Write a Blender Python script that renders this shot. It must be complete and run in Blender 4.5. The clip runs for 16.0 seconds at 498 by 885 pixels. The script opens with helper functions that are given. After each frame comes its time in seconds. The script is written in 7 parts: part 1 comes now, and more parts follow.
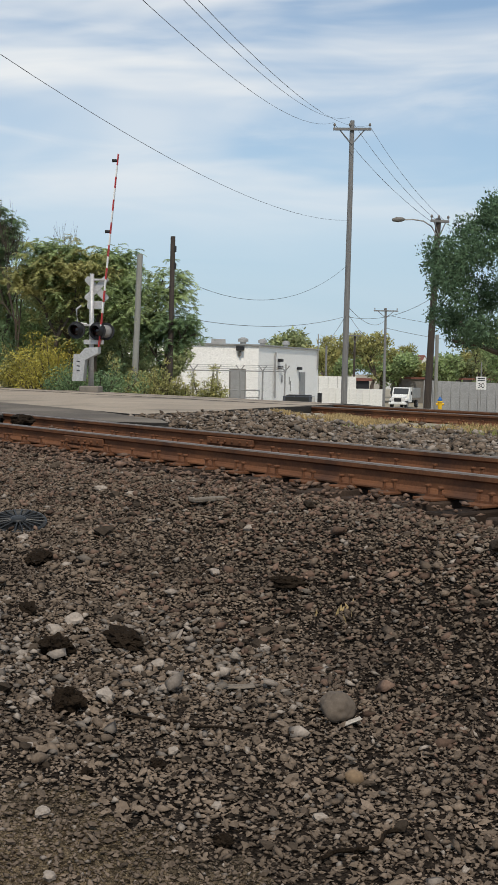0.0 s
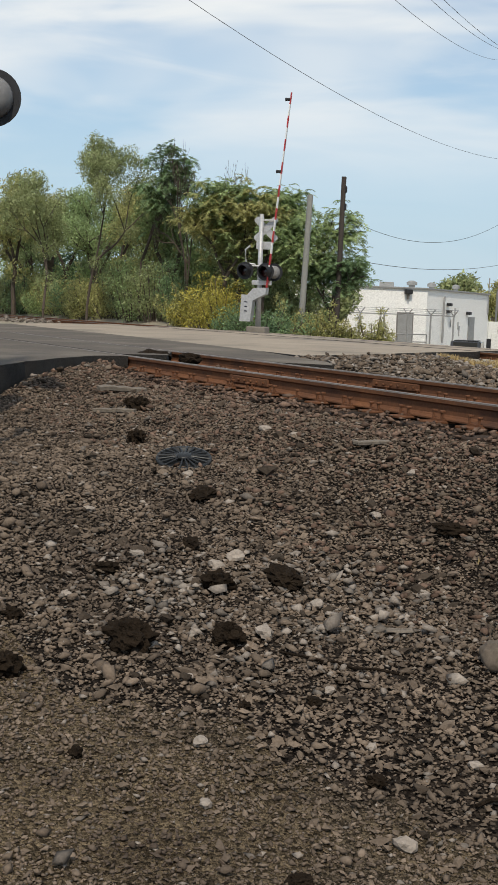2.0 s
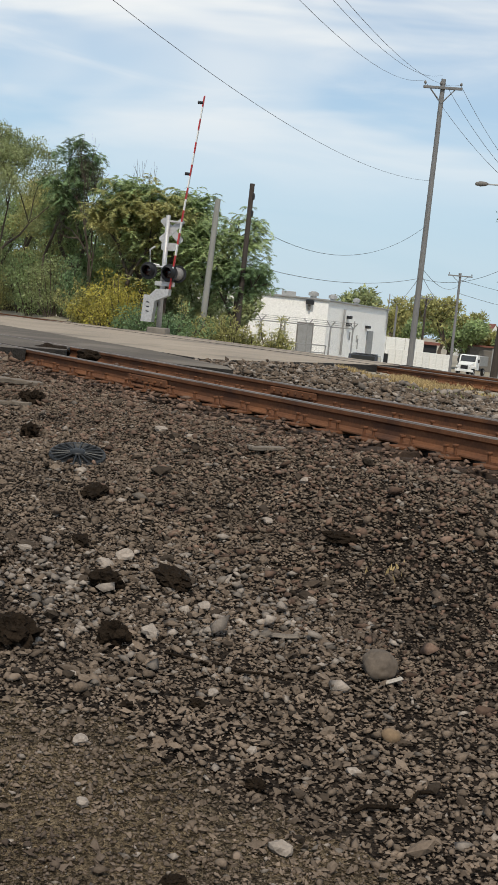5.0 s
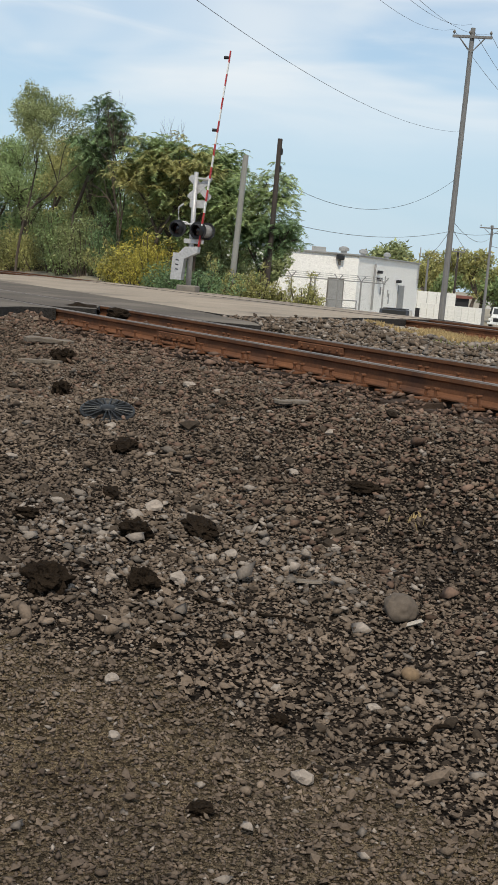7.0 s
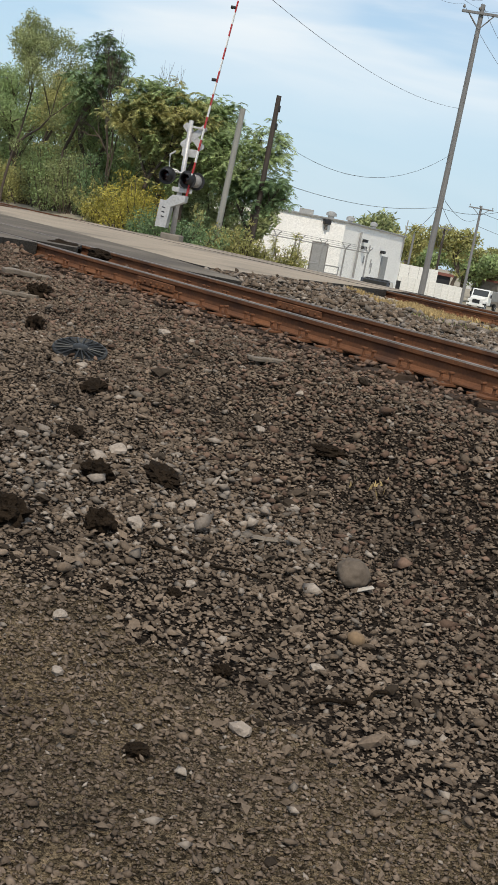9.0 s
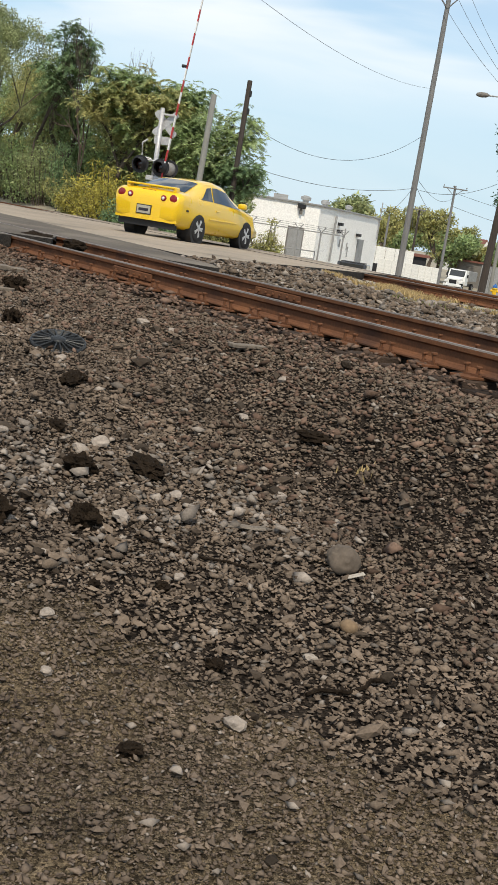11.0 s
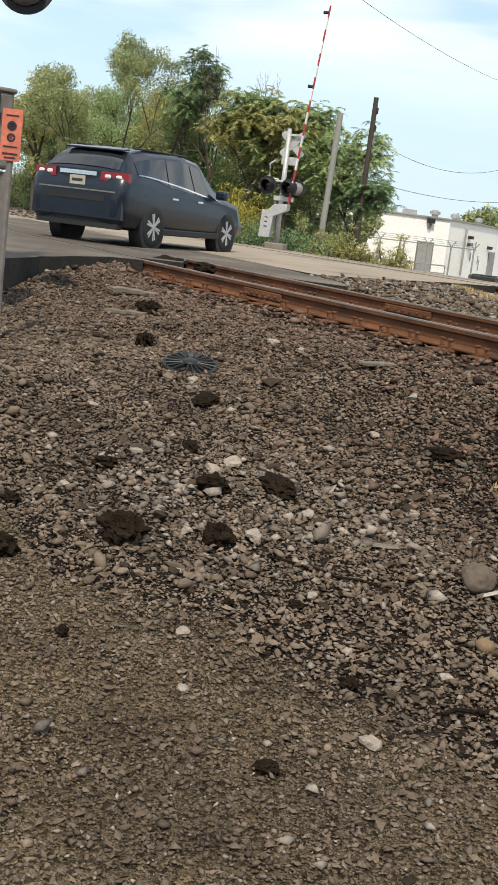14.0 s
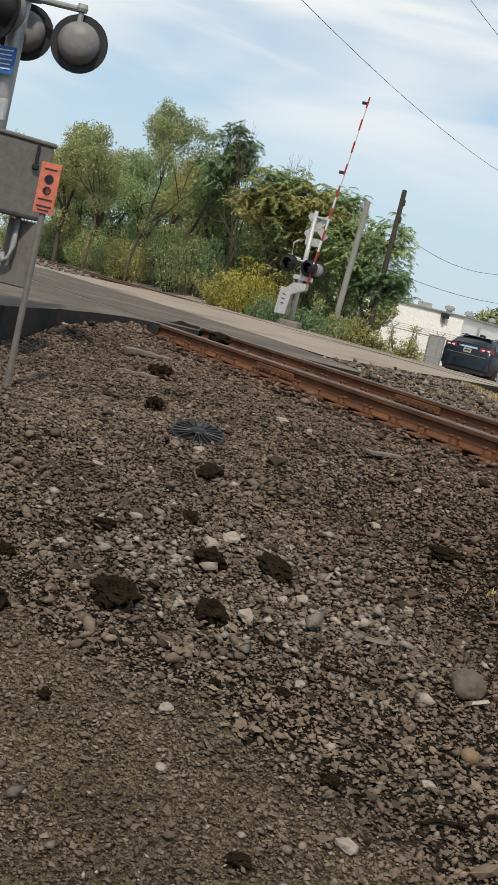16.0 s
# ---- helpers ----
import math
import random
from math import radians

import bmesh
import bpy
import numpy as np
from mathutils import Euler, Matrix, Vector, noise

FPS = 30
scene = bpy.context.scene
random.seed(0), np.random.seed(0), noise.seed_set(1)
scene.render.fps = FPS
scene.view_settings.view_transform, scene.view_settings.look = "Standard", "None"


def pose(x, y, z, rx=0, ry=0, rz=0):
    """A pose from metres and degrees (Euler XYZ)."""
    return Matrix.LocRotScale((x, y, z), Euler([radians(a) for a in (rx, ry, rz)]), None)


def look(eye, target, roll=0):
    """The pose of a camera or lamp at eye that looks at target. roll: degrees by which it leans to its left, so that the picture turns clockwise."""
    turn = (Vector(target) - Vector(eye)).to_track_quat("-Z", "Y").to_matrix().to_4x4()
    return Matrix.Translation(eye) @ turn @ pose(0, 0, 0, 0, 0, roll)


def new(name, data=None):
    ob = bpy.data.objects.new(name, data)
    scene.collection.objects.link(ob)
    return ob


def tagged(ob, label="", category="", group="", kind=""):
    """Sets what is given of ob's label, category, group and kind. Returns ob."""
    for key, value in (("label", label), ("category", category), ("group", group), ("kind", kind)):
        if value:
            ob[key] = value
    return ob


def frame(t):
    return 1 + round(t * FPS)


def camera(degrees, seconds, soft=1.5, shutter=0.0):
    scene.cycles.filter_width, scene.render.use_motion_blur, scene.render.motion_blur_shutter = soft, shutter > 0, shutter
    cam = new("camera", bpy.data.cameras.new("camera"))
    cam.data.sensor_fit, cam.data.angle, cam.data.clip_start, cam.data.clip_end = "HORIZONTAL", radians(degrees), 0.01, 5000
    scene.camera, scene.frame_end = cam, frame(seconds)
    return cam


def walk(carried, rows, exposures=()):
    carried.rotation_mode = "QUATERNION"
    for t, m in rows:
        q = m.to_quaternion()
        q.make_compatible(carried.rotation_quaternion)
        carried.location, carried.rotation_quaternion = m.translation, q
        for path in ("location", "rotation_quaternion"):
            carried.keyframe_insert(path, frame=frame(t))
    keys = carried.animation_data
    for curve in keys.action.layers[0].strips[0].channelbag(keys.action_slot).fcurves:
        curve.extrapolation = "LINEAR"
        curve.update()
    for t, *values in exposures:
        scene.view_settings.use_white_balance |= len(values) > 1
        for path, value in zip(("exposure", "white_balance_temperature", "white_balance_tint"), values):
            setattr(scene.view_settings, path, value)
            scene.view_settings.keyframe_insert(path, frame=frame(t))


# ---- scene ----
cam = camera(23.357, 16.0, soft=1.0)
PATH = [
    (0.0, pose(-0.006, 0.060, 0.707, 86.611, -0.953, -0.013)),
    (0.5, pose(-0.025, 0.049, 0.706, 85.063, -1.153, 8.536)),
    (1.0, pose(-0.014, 0.056, 0.704, 83.969, -1.025, 10.682)),
    (1.5, pose(-0.009, 0.076, 0.695, 84.256, -1.016, 8.418)),
    (2.0, pose(-0.014, 0.077, 0.699, 83.681, -2.066, 7.873)),
    (2.5, pose(-0.022, 0.086, 0.695, 83.741, -2.829, 5.187)),
    (3.0, pose(-0.022, 0.071, 0.699, 84.001, -3.658, 5.550)),
    (3.5, pose(-0.024, 0.066, 0.700, 83.812, -4.142, 6.270)),
    (4.0, pose(-0.024, 0.064, 0.700, 83.694, -4.215, 5.477)),
    (4.5, pose(-0.027, 0.076, 0.695, 83.982, -5.301, 4.119)),
    (4.7, pose(-0.026, 0.089, 0.690, 84.177, -5.581, 3.092)),
    (6.8, pose(0.043, -0.072, 0.681, 82.462, -4.794, 5.165)),
    (7.0, pose(0.040, -0.087, 0.683, 82.011, -4.593, 4.668)),
    (7.5, pose(0.041, -0.097, 0.680, 82.016, -6.176, 7.590)),
    (8.0, pose(0.048, -0.108, 0.678, 81.767, -6.988, 5.757)),
    (8.5, pose(0.052, -0.131, 0.676, 80.272, -8.190, 5.124)),
    (8.7, pose(0.045, -0.116, 0.667, 80.186, -10.520, 4.010)),
    (10.8, pose(0.016, 0.004, 0.654, 79.509, -8.701, 2.876)),
    (11.0, pose(0.015, 0.007, 0.650, 79.656, -8.797, 2.763)),
    (11.5, pose(0.015, 0.016, 0.649, 79.046, -7.098, 2.968)),
    (12.0, pose(0.019, 0.010, 0.651, 78.937, -7.592, 5.835)),
    (12.5, pose(0.010, 0.017, 0.645, 79.060, -8.527, 4.664)),
    (13.0, pose(0.018, 0.005, 0.652, 79.151, -7.829, 4.685)),
    (13.5, pose(0.009, -0.005, 0.654, 78.331, -7.446, 8.267)),
    (14.0, pose(0.021, -0.022, 0.662, 79.690, -6.789, 8.828)),
    (14.5, pose(0.009, -0.009, 0.658, 81.177, -5.985, 10.666)),
    (15.0, pose(0.001, -0.026, 0.728, 85.067, -4.968, 13.730)),
    (15.5, pose(-0.037, -0.031, 0.700, 83.107, -8.915, 13.866)),
    (16.0, pose(-0.048, 0.016, 0.676, 82.968, -13.181, 9.581)),
]
LIGHT_ROWS = [(0.0, -0.38, 6680, 9.5), (0.6, -0.36, 6720, 9.5), (1.5, -0.33, 6760, 9.0), (8.0, -0.22, 6760, 9.0), (11.0, -0.03, 6900, 9.0), (14.2, 0.14, 7020, 9.0), (15.0, -0.26, 6900, 9.5), (16.0, -0.24, 6930, 9.5)]
walk(cam, PATH, LIGHT_ROWS)

# ---- world, sun ----
SUN_ELEV, SUN_AZ = 52.0, 176.0        # degrees; azimuth clockwise from +y, where the sun stands


def build_world():
    w = bpy.data.worlds.new("sky")
    scene.world = w
    w.use_nodes = True
    nt = w.node_tree
    nt.nodes.clear()
    out = nt.nodes.new("ShaderNodeOutputWorld")
    bg = nt.nodes.new("ShaderNodeBackground")
    sky = nt.nodes.new("ShaderNodeTexSky")
    sky.sky_type = "NISHITA"
    sky.sun_disc = False
    sky.sun_elevation = radians(SUN_ELEV)
    sky.sun_rotation = radians(SUN_AZ)
    sky.air_density, sky.dust_density, sky.ozone_density = 1.0, 0.12, 1.7
    N, L = nt.nodes.new, nt.links.new
    tc, xyz = N("ShaderNodeTexCoord"), N("ShaderNodeSeparateXYZ")
    L(tc.outputs["Generated"], xyz.inputs[0])

    def streaks(scale, shift, turn, lo, hi, detail):
        mp, nz, rg = N("ShaderNodeMapping"), N("ShaderNodeTexNoise"), N("ShaderNodeMapRange")
        mp.inputs["Scale"].default_value = scale
        mp.inputs["Rotation"].default_value = turn
        mp.inputs["Location"].default_value = shift
        nz.inputs["Scale"].default_value = 1.5
        nz.inputs["Detail"].default_value = detail
        nz.inputs["Roughness"].default_value = 0.5
        nz.inputs["Distortion"].default_value = 0.7
        rg.interpolation_type = "SMOOTHSTEP"
        rg.inputs["From Min"].default_value, rg.inputs["From Max"].default_value = lo, hi
        L(tc.outputs["Generated"], mp.inputs["Vector"])
        L(mp.outputs[0], nz.inputs["Vector"])
        L(nz.outputs[0], rg.inputs[0])
        return rg.outputs[0]

    def ramp_up(lo, hi, to_lo, to_hi):
        rg = N("ShaderNodeMapRange")
        rg.interpolation_type = "SMOOTHSTEP"
        rg.inputs["From Min"].default_value, rg.inputs["From Max"].default_value = lo, hi
        rg.inputs["To Min"].default_value, rg.inputs["To Max"].default_value = to_lo, to_hi
        L(xyz.outputs["Z"], rg.inputs[0])
        return rg.outputs[0]

    def calc(op, a, b):
        m = N("ShaderNodeMath")
        m.operation = op
        m.use_clamp = True
        for sock, v in ((m.inputs[0], a), (m.inputs[1], b)):
            if isinstance(v, float):
                sock.default_value = v
            else:
                L(v, sock)
        return m.outputs[0]

    def blend(fac, a, colour):
        m = N("ShaderNodeMix")
        m.data_type = "RGBA"
        L(fac, m.inputs["Factor"])
        L(a, m.inputs["A"])
        m.inputs["B"].default_value = (*colour, 1)
        return m.outputs["Result"]

    tint = N("ShaderNodeMix")
    tint.data_type, tint.blend_type = "RGBA", "MULTIPLY"
    tint.inputs["Factor"].default_value = 1.0
    tint.inputs["B"].default_value = (0.98, 1.03, 1.06, 1)
    L(sky.outputs[0], tint.inputs["A"])
    # pale blue haze towards the horizon, high thin cloud banks above it
    col = blend(ramp_up(0.0, 0.30, 0.92, 0.25), tint.outputs["Result"], (3.75, 5.1, 6.4))
    bank = streaks((1.3, 1.3, 7.0), CLOUD_SHIFT, (0.04, 0.10, 0.4), 0.42, 0.60, 4.0)
    wisp = streaks((3.0, 3.0, 16.0), (1.7, 0.4, 0.9), (0.10, 0.16, 0.2), 0.42, 0.70, 6.0)
    cloud = calc("MULTIPLY", calc("ADD", calc("MULTIPLY", bank, 0.75), calc("MULTIPLY", wisp, 0.35)), ramp_up(0.08, 0.19, 0.12, 1.0))
    col = blend(cloud, col, (6.9, 7.3, 7.7))
    L(col, bg.inputs["Color"])
    bg.inputs["Strength"].default_value = 0.15
    nt.links.new(bg.outputs[0], out.inputs["Surface"])


CLOUD_SHIFT = (0.3, 0.1, 0.25)
build_world()
sun = new("sun", bpy.data.lights.new("sun", "SUN"))
sun.data.energy, sun.data.angle, sun.data.color = 3.6, radians(2.0), (1.0, 0.92, 0.80)
_a, _e = radians(SUN_AZ), radians(SUN_ELEV)
sun.matrix_world = look((math.sin(_a) * math.cos(_e) * 60, math.cos(_a) * math.cos(_e) * 60, math.sin(_e) * 60), (0, 0, 0))
scene.view_settings.exposure = 0.0

# ---- materials ----
def mat(name, base, other=None, rough=0.8, metal=0.0, scale=6.0, fine=60.0, bump=0.25, dirt=None, dirt_at=0.62,
        island=0.0, objrand=0.0, dist=0.01, stretch=(1, 1, 1), rough_var=0.1, spec=0.4, coat=0.0, detail=5.0, through_light=0.0):
    """Two-scale noise colour, optional dirt layer, fine bump; object coordinates."""
    m = bpy.data.materials.new(name)
    m.use_nodes = True
    nt = m.node_tree
    b = nt.nodes["Principled BSDF"]
    N = nt.nodes.new
    L = nt.links.new
    tc = N("ShaderNodeTexCoord")
    mp = N("ShaderNodeMapping")
    mp.inputs["Scale"].default_value = stretch
    L(tc.outputs["Object"], mp.inputs["Vector"])
    n1, n2 = N("ShaderNodeTexNoise"), N("ShaderNodeTexNoise")
    for n, s, d in ((n1, scale, detail), (n2, fine, 4.0)):
        n.inputs["Scale"].default_value = s
        n.inputs["Detail"].default_value = d
        n.inputs["Roughness"].default_value = 0.6
        L(mp.outputs[0], n.inputs["Vector"])
    other = other or tuple(c * 0.7 for c in base)
    mx = N("ShaderNodeMix")
    mx.data_type = "RGBA"
    r1 = N("ShaderNodeMapRange")
    r1.inputs["From Min"].default_value, r1.inputs["From Max"].default_value = 0.3, 0.7
    L(n1.outputs[0], r1.inputs[0])
    L(r1.outputs[0], mx.inputs["Factor"])
    mx.inputs["A"].default_value = (*other, 1)
    mx.inputs["B"].default_value = (*base, 1)
    col = mx.outputs["Result"]
    # grain
    hs = N("ShaderNodeHueSaturation")
    g = N("ShaderNodeMapRange")
    g.inputs["From Min"].default_value, g.inputs["From Max"].default_value = 0.25, 0.75
    g.inputs["To Min"].default_value, g.inputs["To Max"].default_value = 0.78, 1.22
    L(n2.outputs[0], g.inputs[0])
    val = g.outputs[0]
    if island or objrand:
        if island:
            src = N("ShaderNodeNewGeometry").outputs["Random Per Island"]
        else:
            src = N("ShaderNodeObjectInfo").outputs["Random"]
        amt = island or objrand
        q = N("ShaderNodeMapRange")
        q.inputs["To Min"].default_value, q.inputs["To Max"].default_value = 1 - amt, 1 + amt
        L(src, q.inputs[0])
        mu = N("ShaderNodeMath")
        mu.operation = "MULTIPLY"
        L(val, mu.inputs[0])
        L(q.outputs[0], mu.inputs[1])
        val = mu.outputs[0]
    L(val, hs.inputs["Value"])
    L(col, hs.inputs["Color"])
    col = hs.outputs[0]
    if dirt:
        n3 = N("ShaderNodeTexNoise")
        n3.inputs["Scale"].default_value = scale * 0.45
        n3.inputs["Detail"].default_value = 8
        n3.inputs["Roughness"].default_value = 0.65
        L(mp.outputs[0], n3.inputs["Vector"])
        r3 = N("ShaderNodeMapRange")
        r3.inputs["From Min"].default_value, r3.inputs["From Max"].default_value = dirt_at - 0.1, dirt_at + 0.08
        L(n3.outputs[0], r3.inputs[0])
        m3 = N("ShaderNodeMix")
        m3.data_type = "RGBA"
        L(r3.outputs[0], m3.inputs["Factor"])
        L(col, m3.inputs["A"])
        m3.inputs["B"].default_value = (*dirt, 1)
        col = m3.outputs["Result"]
    L(col, b.inputs["Base Color"])
    rr = N("ShaderNodeMapRange")
    rr.inputs["To Min"].default_value, rr.inputs["To Max"].default_value = max(rough - rough_var, 0.02), min(rough + rough_var, 1)
    L(n1.outputs[0], rr.inputs[0])
    L(rr.outputs[0], b.inputs["Roughness"])
    b.inputs["Metallic"].default_value = metal
    b.inputs["Specular IOR Level"].default_value = spec
    b.inputs["Coat Weight"].default_value = coat
    b.inputs["Coat Roughness"].default_value = 0.05
    if bump:
        bp = N("ShaderNodeBump")
        bp.inputs["Strength"].default_value = bump
        bp.inputs["Distance"].default_value = dist
        L(n2.outputs[0], bp.inputs["Height"])
        L(bp.outputs[0], b.inputs["Normal"])
    if through_light:
        tr = N("ShaderNodeBsdfTranslucent")
        L(col, tr.inputs["Color"])
        ms = N("ShaderNodeMixShader")
        ms.inputs[0].default_value = through_light
        L(b.outputs[0], ms.inputs[1])
        L(tr.outputs[0], ms.inputs[2])
        L(ms.outputs[0], nt.nodes["Material Output"].inputs["Surface"])
    return m


def lamp_glow(name, colour, strength):
    m = bpy.data.materials.new(name)
    m.use_nodes = True
    b = m.node_tree.nodes["Principled BSDF"]
    b.inputs["Base Color"].default_value = (*colour, 1)
    b.inputs["Emission Color"].default_value = (*colour, 1)
    b.inputs["Emission Strength"].default_value = strength
    return m


def glass_mat(name, tint, rough=0.03):
    m = bpy.data.materials.new(name)
    m.use_nodes = True
    b = m.node_tree.nodes["Principled BSDF"]
    b.inputs["Base Color"].default_value = (*tint, 1)
    b.inputs["Roughness"].default_value = rough
    b.inputs["Specular IOR Level"].default_value = 0.8
    return m


